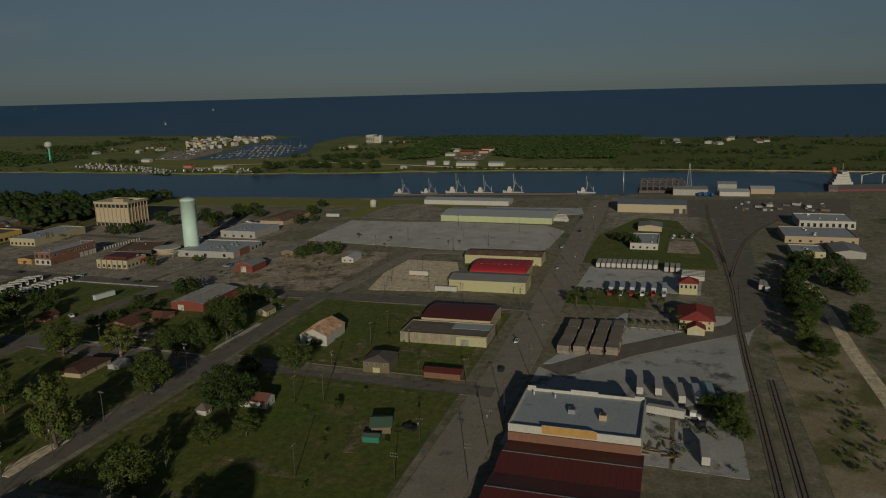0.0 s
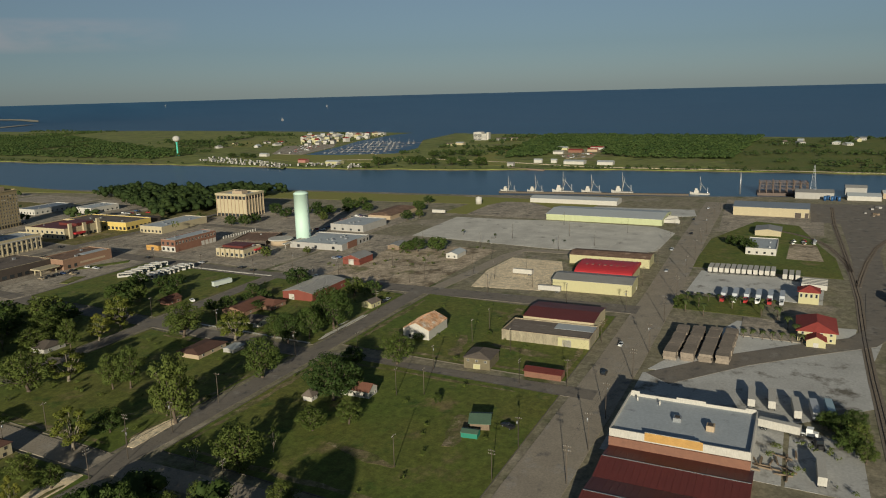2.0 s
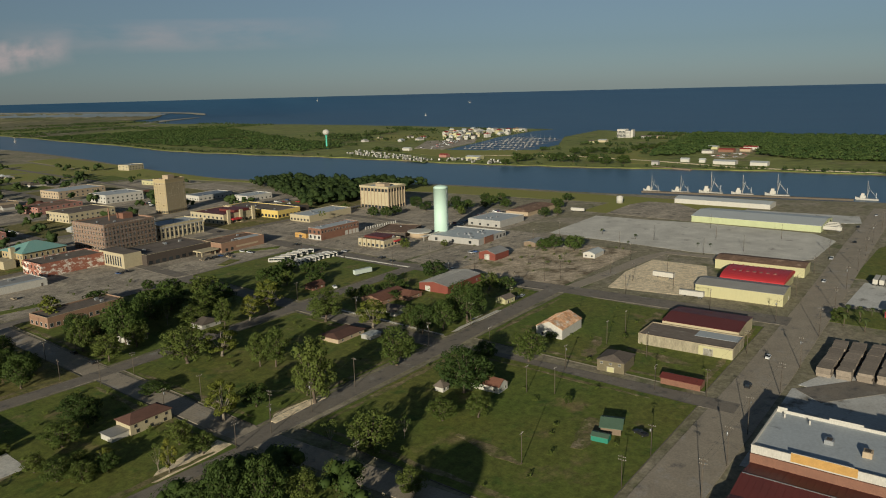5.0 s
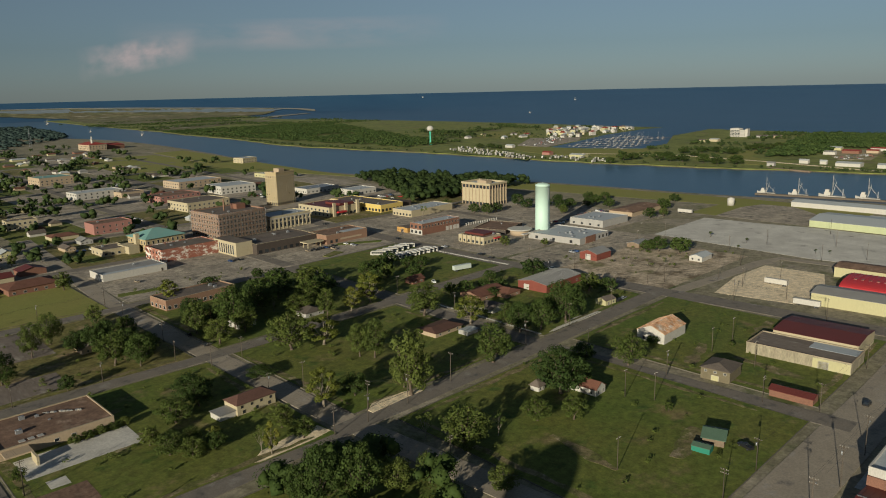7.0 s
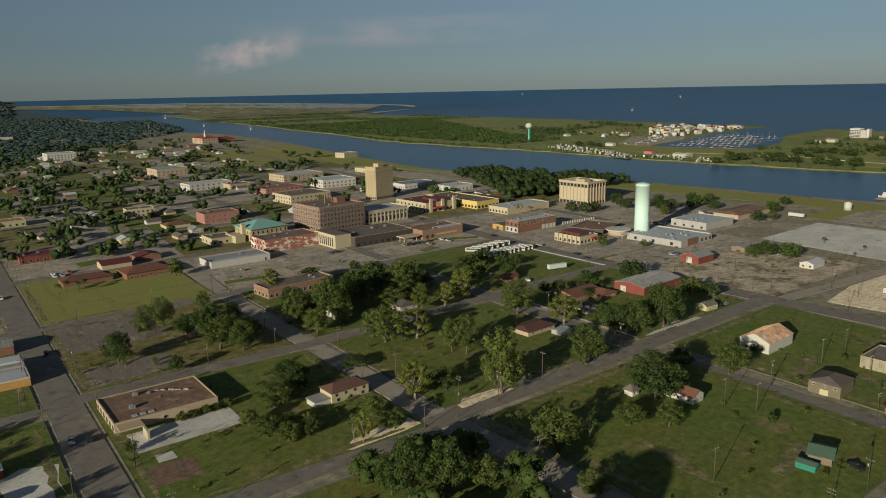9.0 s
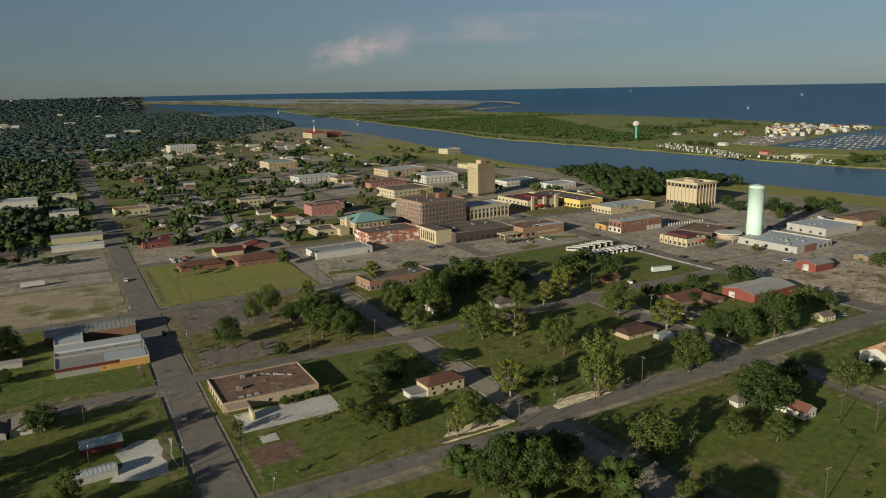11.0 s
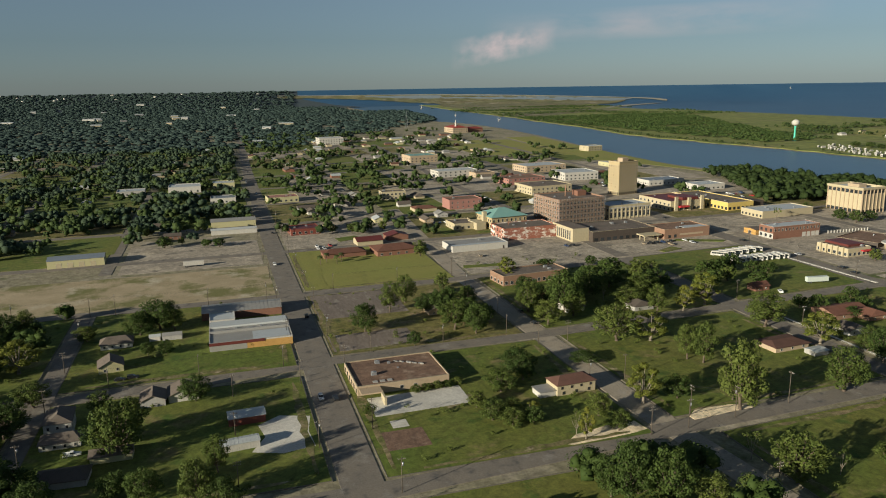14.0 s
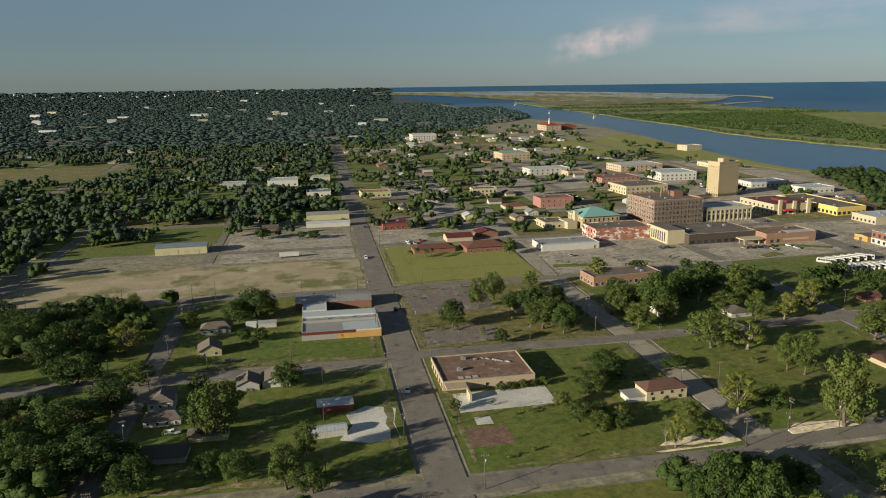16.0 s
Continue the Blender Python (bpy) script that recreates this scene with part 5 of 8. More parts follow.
b = gable_building("green_roofed_shack", 222, 103, 9, 7, 3.0, 1.6, "wood", "green_tin", "small wooden shack with a green tin roof", 20, "y", 0.6, ribs=8)
b = gable_building("green_stall", 214, 104, 4, 6, 2.2, 0.6, "green_box", "green_tin", "little bright green stall on grass", 10, "y", 0.2)
b = gable_building("yellow_roofed_house", -56.5, 328, 10, 10, 3.2, 2.6, "butter", "shingle", "cream yellow house with a dark gable roof", 8, "y", 0.5)
windows(b, 10, 10, "S", 2, (0.9,), 1.1, 1.3), windows(b, 10, 10, "W", 2, (0.9,), 1.1, 1.3)
b = gable_building("grey_roofed_cottage", -60, 360, 14, 9, 3.0, 2.2, "white", "shingle", "white cottage with a brown hipped roof", 4, "x", 0.6, hip=3.5)
windows(b, 14, 9, "S", 4, (0.9,), 1.1, 1.3)
b = gable_building("two_storey_house", -66, 268, 9, 13, 6.0, 2.2, "white", "shingle", "two storey white house with a grey roof", 4, "y", 0.5, hip=3)
windows(b, 9, 13, "S", 3, (3.6,), 1.0, 1.3), windows(b, 9, 13, "W", 4, (0.9, 3.6), 1.0, 1.3), windows(b, 9, 13, "E", 4, (0.9, 3.6), 1.0, 1.3)
b = gable_building("front_porch", -66, 259, 13, 8, 2.8, 1.8, "white", "shingle", "white porch wing with a grey roof", 2, "x", 0.5, hip=3)
windows(b, 13, 8, "S", 4, (0.8,), 1.0, 1.3)
b = gable_building("red_shed", -4, 258, 13, 7, 3.2, 0.9, "redwall", "light_metal", "red shed with a pale metal roof", 3, "x", 0.3, ribs=10)
b = gable_building("white_trailer_house", -7, 238, 13, 5, 2.8, 0.6, "white", "light_metal", "white mobile home with rusty roof end", 6, "x", 0.2, ribs=10)
b = gable_building("cream_cottage", -48, 244, 13, 6, 2.8, 1.4, "butter", "shingle", "cream yellow cottage with dark shingles", 0, "x", 0.5)
b = gable_building("grey_roofed_cottage", -62, 231, 15, 9, 2.8, 1.8, "grey", "shingle", "grey cottage with grey roof", -2, "x", 0.5, hip=3)
b = gable_building("orange_roofed_cottage", -99, 270, 9, 8, 2.8, 1.8, "tan", "shingle_red", "small cottage with an orange brown roof", 0, "x", 0.5, hip=3)
b = gable_building("white_shed", -39, 366, 5, 4, 2.4, 0.7, "white", "light_metal", "little white shed in a yard", 0, "x", 0.2)
b = gable_building("grey_shed", -33, 365, 9, 5, 2.6, 0.9, "grey", "grey_metal", "grey tin shed in a yard", 0, "x", 0.2)
b = gable_building("grey_house", -36, 285, 9, 10, 3.0, 2.0, "grey", "shingle", "grey house with a grey gable roof", 3, "y", 0.5)
b = gable_building("grey_house", -26, 287, 11, 11, 3.0, 2.2, "white", "shingle", "house with a worn grey roof", 3, "y", 0.5)


def workshop():
    b = flat_building("workshop_row", -11, 341, 38, 32, 4.3, "white", "grey_metal", "row of old workshops with patched metal roofs", 0, 0.3, "grey", 0, seed=50)
    part("yellow_wall", box(B(), 17, -0.12, 0, 38, -0.01, 3.6), M["yellow_brick"], b, "dull yellow painted front")
    part("corrugated_wall", box(B(), 0, -0.12, 0, 16.9, -0.01, 3.0), M["grey_metal"], b)
    part("red_front", box(B(), 0, -0.35, 3.05, 25, -0.13, 4.4), M["maroon"], b, "rusty red metal front")
    part("roof_step", box(B(), 0.5, 15, 4.02, 37.5, 15.6, 5.2), M["grey_metal"], b)
    part("roof_step", box(B(), 0.5, 23, 4.02, 37.5, 31.5, 4.9), M["light_metal"], b)
    part("roof_patch", box(B(), 20, 1, 4.02, 37, 13, 4.15), M["membrane"], b)
    for k in range(5):
        part("roof_vent", box(B(), 6 + k * 6, 18 + (k % 2) * 2, 4.02, 7 + k * 6, 19 + (k % 2) * 2, 4.7), M["steel"], b)
    c = flat_building("white_box_building", -11, 374.5, 12.5, 14, 5.0, "white", "light_metal", "small white box building", 0, 0.3, "white", 0, seed=51)
    c = gable_building("brick_shop", -15, 391, 41, 16, 4.2, 1.2, "brick", "grey_metal", "old brick shop with a grey roof", -1, "x", 0.2, ribs=20)
    windows(c, 41, 16, "E", 3, (1.0,), 1.4, 1.6, "white")


workshop()
b = gable_building("low_house", 231, 255, 19, 12, 2.8, 1.1, "tan", "shingle_brown", "long low house with a flat brown roof", 4, "x", 0.8, hip=4)
windows(b, 19, 12, "S", 3, (0.9,), 1.2, 1.2)
b = gable_building("lean_to", 244, 246, 8, 6, 2.2, 0.5, "grey", "light_metal", "small lean-to with a pale tin roof", 4, "x", 0.3)
# houses hidden among the trees
for k, (x, y, w, d, wall, roof, along) in enumerate((
        (291, 283, 24, 15, "brown_brick", "shingle_red", "x"), (306, 276, 13, 10, "brown_brick", "shingle_red", "y"), (279, 262, 12, 9, "white", "shingle", "y"),
        (205, 330, 12, 9, "grey", "shingle", "y"),
        (290, 340, 10, 7, "brick", "shingle_red", "x"), (163, 365, 16, 10, "tan", "shingle_red", "x"), (170, 340, 11, 9, "white", "shingle", "x"),
        (115, 345, 15, 11, "white", "shingle", "x"), (100, 360, 11, 9, "tan", "shingle", "y"),
        (215, 177, 4, 4, "white", "shingle", "x"))):
    b = gable_building("house", x, y, w, d, 3.0, 2.0, wall, roof, "small one storey house among trees", 4, along, 0.6, hip=(3 if k % 2 else 0), group="houses among trees")
    windows(b, w, d, "S", 2, (0.9,), 1.0, 1.2)
# ---- trees ----
def leaf_cloud(name, lobes, n, size, materials, seed, loose=0.5, inner=0.5):
    """A crown: n small leaf quads spread over the outer part of the given lobes (x, y, z, rx, ry, rz)."""
    rng = np.random.default_rng(seed)
    lobes = np.asarray(lobes, float)
    wt = lobes[:, 3] * lobes[:, 4] + lobes[:, 3] * lobes[:, 5]
    pick = rng.choice(len(lobes), n, p=wt / wt.sum())
    d = rng.normal(size=(n, 3))
    d /= np.linalg.norm(d, axis=1)[:, None]
    r = inner + (1.06 - inner) * np.sqrt(rng.random(n))
    pos = lobes[pick, :3] + (d * r[:, None] + rng.normal(size=(n, 3)) * 0.05) * lobes[pick, 3:]
    nrm = d + rng.normal(size=(n, 3)) * loose
    nrm[:, 2] += 0.25
    nrm /= np.linalg.norm(nrm, axis=1)[:, None]
    a = np.cross(nrm, rng.normal(size=(n, 3)))
    a /= np.linalg.norm(a, axis=1)[:, None]
    b = np.cross(nrm, a)
    s = size * rng.uniform(0.55, 1.35, (n, 1))
    q = s * rng.uniform(0.6, 1.0, (n, 1))
    v = np.stack([pos - a * s, pos - b * q, pos + a * s * rng.uniform(0.6, 1, (n, 1)), pos + b * q], 1).reshape(-1, 3)
    me = bpy.data.meshes.new(name)
    me.from_pydata(v.tolist(), [], np.arange(4 * n).reshape(-1, 4).tolist())
    for m in materials:
        me.materials.append(m)
    return me


def trunk_mesh(lobes, bark, h0, seed, r=0.28):
    rnd, bm = random.Random(seed), B()
    lean = Vector((rnd.uniform(-0.3, 0.3), rnd.uniform(-0.3, 0.3), h0))
    tube(bm, (0, 0, -0.1), (0, 0, 0.5), r * 1.5, r * 1.05, 8)
    tube(bm, (0, 0, 0.5), lean, r * 1.05, r * 0.8, 8)
    for x, y, z, rx, ry, rz in lobes:
        mid = lean.lerp(Vector((x, y, z)), 0.55) + Vector((0, 0, -0.4))
        tube(bm, lean, mid, r * 0.5, r * 0.3, 5)
        tube(bm, mid, (x, y, z + rz * 0.3), r * 0.3, r * 0.08, 5)
    return mesh_of("trunk", bm, bark)


def lobes_for(kind, seed):
    """Crown lobes of a tree 10 m high: clumps over a domed outline that reaches low, and a core that fills it."""
    rnd, out = random.Random(seed), []
    cz, rx, rz, n, lo, hi = {"D": (5.1, 4.1, 3.7, 30, 0.85, 1.45), "O": (5.3, 3.3, 3.9, 26, 0.75, 1.3), "L": (5.6, 2.7, 3.9, 20, 0.65, 1.1), "P": (6.4, 2.0, 2.4, 7, 0.6, 1.0)}[kind]
    if kind in "DO":
        out.append((0, 0, cz, rx * 0.72, rx * 0.72, rz * 0.74))
    for i in range(n):
        a, u = i * 2.4 + rnd.uniform(-0.4, 0.4), 1 - 1.86 * (i + 0.5) / n + rnd.uniform(-0.06, 0.06)
        q = math.sqrt(max(0.0, 1 - u * u)) * rnd.uniform(0.66, 1.08)
        c = rnd.uniform(lo, hi)
        out.append((math.cos(a) * q * rx, math.sin(a) * q * rx, max(1.2, cz + u * rz * rnd.uniform(0.8, 1.06)), c, c, c * 0.85))
    return out


KINDS = {"D": ("leaf", "bark", 5200, 0.195, "dark green spreading oak with a dense crown"),
         "O": ("leaf_olive", "bark", 4300, 0.185, "olive green tree with a rounded uneven crown"),
         "L": ("leaf_light", "pale_bark", 3000, 0.185, "light yellow green tree with an open crown"),
         "P": ("leaf_olive", "pale_bark", 300, 0.22, "thin pale half bare tree")}
SPREAD = {"D": 9.2, "O": 7.6, "L": 6.3, "P": 5.0}          # crown widths of the ten metre trees
TREES = {}
for kind, (lm, bk, count, size, _) in KINDS.items():
    for v in range(4 if kind != "P" else 2):
        lb = lobes_for(kind, 10 * v + ord(kind))
        TREES[kind, v] = (trunk_mesh(lb, M[bk], 2.2 if kind != "L" else 1.9, v, 0.26 if kind != "P" else 0.14), leaf_cloud("crown", lb, count, size, [M[lm]], v + ord(kind), 0.34),
                          leaf_cloud("crown", lb, count // 5, size * 2.2, [M[lm]], v + ord(kind), 0.3))
FOOT = []
tree_rnd = random.Random(77)


def tree(x, y, h, kind="D", far=False, z=0.1, width=0.0, label=""):
    v = tree_rnd.randrange(4 if kind != "P" else 2)
    trunk, crown, crown_far = TREES[kind, v]
    t = thing("tree", x, y, z, 0, label or KINDS[kind][4], "tree", "town trees")
    s = h * 0.106
    far = far or math.hypot(x, y) > 420
    wide = width / SPREAD[kind] * tree_rnd.uniform(0.96, 1.04) if width else h * 0.122 * tree_rnd.uniform(1.0, 1.25)
    t.matrix_basis = pose(x, y, z, 0, 0, tree_rnd.uniform(0, 360)) @ Matrix.Diagonal((wide, wide, s, 1))
    part("trunk", trunk, None, t)
    part("crown", crown_far if far else crown, None, t)
    FOOT.append((x, y, 0.5 * width or 0.3 * h))
    return t


# x, y, height, crown width and kind of the trees in the blocks near the crossing
for x, y, h, w, k in ((173, 293, 18, 21, "O"), (188, 288, 14, 17, "L"), (214, 323, 16, 11, "O"), (147, 228, 16, 13, "L"), (190, 262, 16, 11, "O"), (194, 256, 18, 12, "O"), (178, 212, 27, 18, "O"),
                      (181, 220, 14, 11, "O"), (252, 287, 18, 20, "O"), (259, 259, 14, 17, "L"), (227, 213, 18, 16, "O"), (162, 228, 10, 11, "D"), (146, 274, 5, 13, "D"), (153, 326, 13, 15, "O"),
                      (152, 349, 17, 13, "O"), (170, 342, 25, 20, "D"), (191, 361, 18, 20, "D"), (171, 334, 12, 12, "O"), (199, 353, 15, 6, "P")):
    tree(x, y, h, k, width=w)
for x, y, h, w, k in ((209, 344, 10, 19, "O"), (223, 353, 14, 17, "O"), (230, 323, 13, 11, "L"), (247, 328, 18, 16, "L"), (114, 273, 11, 15, "D"), (100, 256, 10, 14, "O"), (113, 264, 10, 11, "D"),
                      (126, 224, 9, 10, "O"), (113, 209, 11, 6, "L"), (111, 212, 11, 6, "P"), (127, 211, 8, 9, "O"), (121, 342, 10, 15, "D"), (116, 345, 9, 13, "D"), (220, 170, 20, 20, "D"),
                      (230, 169, 12, 12, "D"), (195, 161, 9, 12, "O"), (205, 152, 9, 10, "O"), (162, 165, 15, 18, "O"), (157, 180, 10, 7, "P")):
    tree(x, y, h, k, width=w)
for x, y, h, w, k in ((176, 163, 10, 5, "P"), (254, 184, 10, 11, "D"), (235, 131, 4, 4, "O"), (138, 157, 10, 8, "O"), (128, 161, 10, 11, "O"), (106, 169, 19, 14, "D"), (116, 164, 19, 14, "D"),
                      (103, 174, 14, 11, "D"), (151, 138, 7, 11, "O"), (265, 168, 14, 15, "O"), (296, 175, 4, 6, "D"), (295, 225, 22, 23, "D"), (276, 226, 17, 14, "D"), (267, 232, 16, 14, "D"),
                      (271, 244, 12, 11, "O"), (351, 251, 11, 14, "O"), (304, 285, 6, 9, "D"), (290, 306, 8, 8, "D"), (196, 424, 9, 15, "D")):
    tree(x, y, h, k, width=w)
for x, y, h, w, k in ((63, 346, 15, 14, "D"), (82, 374, 17, 10, "O"), (94, 388, 16, 13, "O"), (81, 318, 8, 7, "D"), (107, 355, 18, 14, "D"), (106, 334, 16, 16, "O"), (114, 325, 16, 14, "D"),
                      (123, 366, 13, 12, "O"), (-16, 286, 11, 13, "D"), (-30, 345, 7, 8, "D"), (-38, 346, 7, 7, "D"), (-90, 341, 14, 18, "L"), (-101, 338, 11, 14, "D"), (-39, 245, 21, 16, "O"),
                      (-37, 259, 15, 13, "O"), (-80, 274, 14, 18, "D"), (-14, 208, 15, 11, "O"), (-8, 226, 13, 8, "O"), (-110, 379, 10, 22, "D")):
    tree(x, y, h, k, width=w)
for x, y, h, w, k in ((-116, 350, 15, 24, "D"), (-102, 307, 14, 24, "D"), (-122, 405, 11, 20, "D"), (-133, 386, 15, 20, "D"), (-91, 257, 14, 25, "D"), (-76, 227, 15, 25, "D"), (-29, 215, 11, 11, "D"),
                      (-38, 220, 9, 10, "D"), (-76, 300, 10, 13, "O"), (-68, 376, 8, 12, "O"), (-6, 204, 10, 11, "D")):
    tree(x, y, h, k, width=w)
# bushes round the stucco house and a hedge along the store
for x, y, h, w, k in ((88, 233, 8, 11, "O"), (93, 226, 7, 10, "O"), (101, 226, 7, 8, "D"), (86, 245, 7, 8, "O"), (46, 251, 5, 5, "O"), (68, 266, 3.2, 5, "O"), (72.5, 266.4, 3, 5, "O"),
                      (77, 266.8, 3.4, 5, "O"), (81.5, 267.2, 3, 5, "O"), (86, 268, 3.6, 5, "O"), (97, 236, 6, 8, "O"), (104, 233, 5, 7, "L")):
    tree(x, y, h, k, width=w)
# the darker wooded yards west of the avenue, and trees hidden behind others
for x, y, h, k in ((-35, 383, 16, "D"), (-28, 380, 11, "O"), (-44, 378, 12, "D"), (-121, 330, 15, "D"), (-151, 380, 14, "D"), (-139, 371, 14, "D"),
                   (-84, 283, 10, "O"), (-45, 257, 11, "D"), (-60, 214, 12, "D"), (-99, 239, 12, "D"), (-88, 222, 14, "D"), (-117, 275, 9, "D"),
                   (-110, 250, 12, "D"), (-125, 262, 12, "D"), (-140, 285, 12, "D"), (-160, 330, 13, "D"), (-170, 360, 14, "D"), (-165, 395, 14, "D"), (-150, 300, 12, "O"),
                   (-145, 355, 13, "D"), (-100, 400, 12, "O"), (-108, 387, 15, "D")):
    tree(x, y, h, k)
for x, y, h, k in ((182, 366, 12, "D"), (210, 393, 11, "D"), (226, 394, 14, "D"), (241, 365, 13, "D"), (216, 377, 12, "D"), (236, 380, 13, "O"), (132, 495, 12, "O"), (232, 430, 7, "D"),
                   (246, 395, 11, "O"), (162, 356, 12, "D"), (180, 352, 13, "O"), (202, 372, 11, "D"), (100, 366, 11, "D"), (116, 350, 12, "D"), (122, 338, 11, "O")):
    tree(x, y, h, k)
for x, y, h, k in ((305, 240, 9, "D"), (472, 277, 12, "D"), (477, 263, 12, "D"), (467, 283, 9, "D"),
                   (313, 392, 10, "D"), (303, 386, 9, "D"), (295, 382, 10, "D"), (285, 381, 10, "D"), (318, 378, 8, "D"), (325, 372, 8, "D"), (248, 386, 12, "O"),
                   (258, 346, 11, "O"), (276, 360, 10, "D"), (290, 365, 10, "O"), (312, 300, 7, "D"), (322, 296, 7, "D"),
                   (330, 312, 7, "D"), (302, 352, 9, "D")):
    tree(x, y, h, k)
for x, y, h, k in ((511, 486, 11, "D"), (507, 499, 10, "D"), (528, 489, 9, "D"), (572, 500, 12, "D"), (572, 444, 12, "D"), (591, 448, 10, "D"), (605, 436, 10, "D"),
                   (513, 545, 9, "O"), (459, 520, 12, "P"), (688, 388, 9, "D"), (642, 372, 10, "D"), (650, 380, 9, "D"), (589, 356, 10, "D"), (434, 352, 6, "O"),
                   (414, 375, 8, "O"), (606, 352, 8, "O"), (561, 478, 10, "D"), (618, 420, 10, "D"), (625, 440, 11, "D"), (558, 430, 9, "O"), (600, 470, 11, "D"),
                   (640, 460, 10, "D"), (655, 450, 9, "D"), (580, 470, 10, "D")):
    tree(x, y, h, k)
for x, y, h, k in ((269, -9, 8, "D"), (274, -4, 7, "D"), (264, -13, 8, "O"), (258, -10, 8, "D"), (252, -15, 7, "O"), (278, -12, 7, "D"), (456, -47, 11, "D"), (435, -46, 11, "D"),
                   (414, -47, 12, "D"), (395, -49, 11, "D"), (375, -47, 10, "O"), (358, -45, 10, "O"), (345, -51, 9, "D"), (493, -54, 10, "D"), (476, -51, 11, "D"),
                   (401, 71, 7, "O"), (574, 60, 9, "D"), (566, 54, 9, "D"), (583, 68, 7, "D"), (558, 50, 8, "D"), (510, -59, 10, "D"), (528, -55, 9, "D"),
                   (440, -54, 10, "D"), (470, -70, 10, "D"), (500, -66, 11, "D"), (424, -56, 9, "D"), (520, -78, 11, "D"), (540, -64, 8, "O"), (484, -80, 12, "D"), (400, -74, 11, "D"), (380, -72, 11, "D"), (455, -80, 12, "D"), (316, 146, 3, "O")):
    tree(x, y, h, k)
# more trees fill the yards
fill, shade_spots = random.Random(9), []
for x0, y0, x1, y1, n, kinds in ((150, 322, 255, 425, 8, "DDOL"), (270, 222, 365, 318, 3, "DDO"), (-184, 210, -80, 298, 22, "DDDO"), (-184, 312, -80, 418, 22, "DDDO"),
                                (-68, 210, -20, 296, 5, "DO"), (48, 95, 138, 188, 26, "DDO"), (-68, 95, 24, 188, 26, "DDO"), (-184, 95, -82, 190, 16, "DDO"), (98, 320, 136, 415, 3, "DDO")):
    for _ in range(n):
        x, y = fill.uniform(x0, x1), fill.uniform(y0, y1)
        if not (302 < y < 334 and -150 < x) and all((x - a) ** 2 + (y - b) ** 2 > (0.5 * q + 3.0) ** 2 for a, b, q in FOOT):
            h, k = fill.uniform(8, 13), fill.choice(kinds)
            if y > 200 and x > -82:
                tree(x, y, h, k)
            else:
                FOOT.append((x, y, 0.3 * h))
                shade_spots.append((x, y, h))
for x, y, h, k in ((-45, 591, 9, "D"), (-33, 600, 6, "O"), (-14, 586, 6, "D"), (-5, 582, 7, "D"), (101, 598, 8, "O"), (116, 604, 9, "D"), (127, 599, 8, "O"), (86, 606, 7, "D")):
    tree(x, y, h, k)
# the park of oaks behind the offices
park, park_spots = random.Random(5), []
for _ in range(330):
    x, y = park.uniform(524, 712), park.uniform(588, 815)
    if x < 528 + max(0, y - 620) * 0.36 or x > 715 - (y - 577) * 0.29 or (x > 600 and y < 600) or park.random() < 0.1:
        continue
    park_spots.append((x, y, park.uniform(12.5, 16.5)))


# ---- houses and trees of the town, where the streets leave room ----
def near_road(x, y, pad):
    for pts, w in ROADS:
        for (ax, ay), (bx, by) in zip(pts, pts[1:]):
            dx, dy = bx - ax, by - ay
            t = max(0.0, min(1.0, ((x - ax) * dx + (y - ay) * dy) / (dx * dx + dy * dy)))
            if (x - ax - t * dx) ** 2 + (y - ay - t * dy) ** 2 < (w / 2 + pad) ** 2:
                return True
    return False


for ob in list(scene.objects):
    if ob.type == "EMPTY" and ob.parent is None and ob.get("category") == "building":
        best = [0, 0]
        for c in ob.children:
            if c.name.startswith("wall"):
                for q in c.bound_box:
                    best = [max(best[0], q[0]), max(best[1], q[1])]
        c = ob.matrix_basis @ Vector((best[0] / 2, best[1] / 2, 0))
        FOOT.append((c.x, c.y, max(best) * 0.6))


def free(x, y, r):
    return all((x - a) ** 2 + (y - b) ** 2 > (r + q) ** 2 for a, b, q in FOOT)


OPEN = [(-180, 428, 28, 510), (-75, 510, 26, 602), (-190, 505, -75, 582), (-125, 860, 25, 905), (-20, 765, 25, 806), (-20, 600, 25, 632), (42, 430, 140, 545), (-640, 1000, -260, 1215), (-130, 580, -75, 650)]


def in_open(x, y):
    return any(a < x < c and b < y < d for a, b, c, d in OPEN)


lot("field", [(-700, 1010), (-290, 1005), (-310, 1200), (-700, 1225)], "grass", "open green field between woods", 0.12)
lot("field", rect(-128, 582, -80, 648), "lawn", "small bright green field", 0.06)
town = random.Random(11)
WALLS, ROOFS = ("white", "cream", "tan", "white", "brick", "grey", "butter"), ("shingle", "shingle", "shingle_red", "light_metal", "grey_metal", "shingle")


def town_house(x, y, big=1.0):
    w, d = town.uniform(11, 18) * big, town.uniform(8, 11) * big
    along = town.choice("xy")
    if along == "y":
        w, d = d, w
    b = gable_building("house", x - w / 2, y - d / 2, w, d, town.uniform(2.8, 3.4), town.uniform(1.6, 2.6), town.choice(WALLS), town.choice(ROOFS),
                       "one storey house among the town's trees", town.uniform(0, 5), along, 0.6, hip=town.choice((0, 0, 3)), group="town houses", category="house")
    FOOT.append((x, y, max(w, d) * 0.5))
    if y < 700:
        windows(b, w, d, "S", 3, (0.9,), 1.1, 1.2)


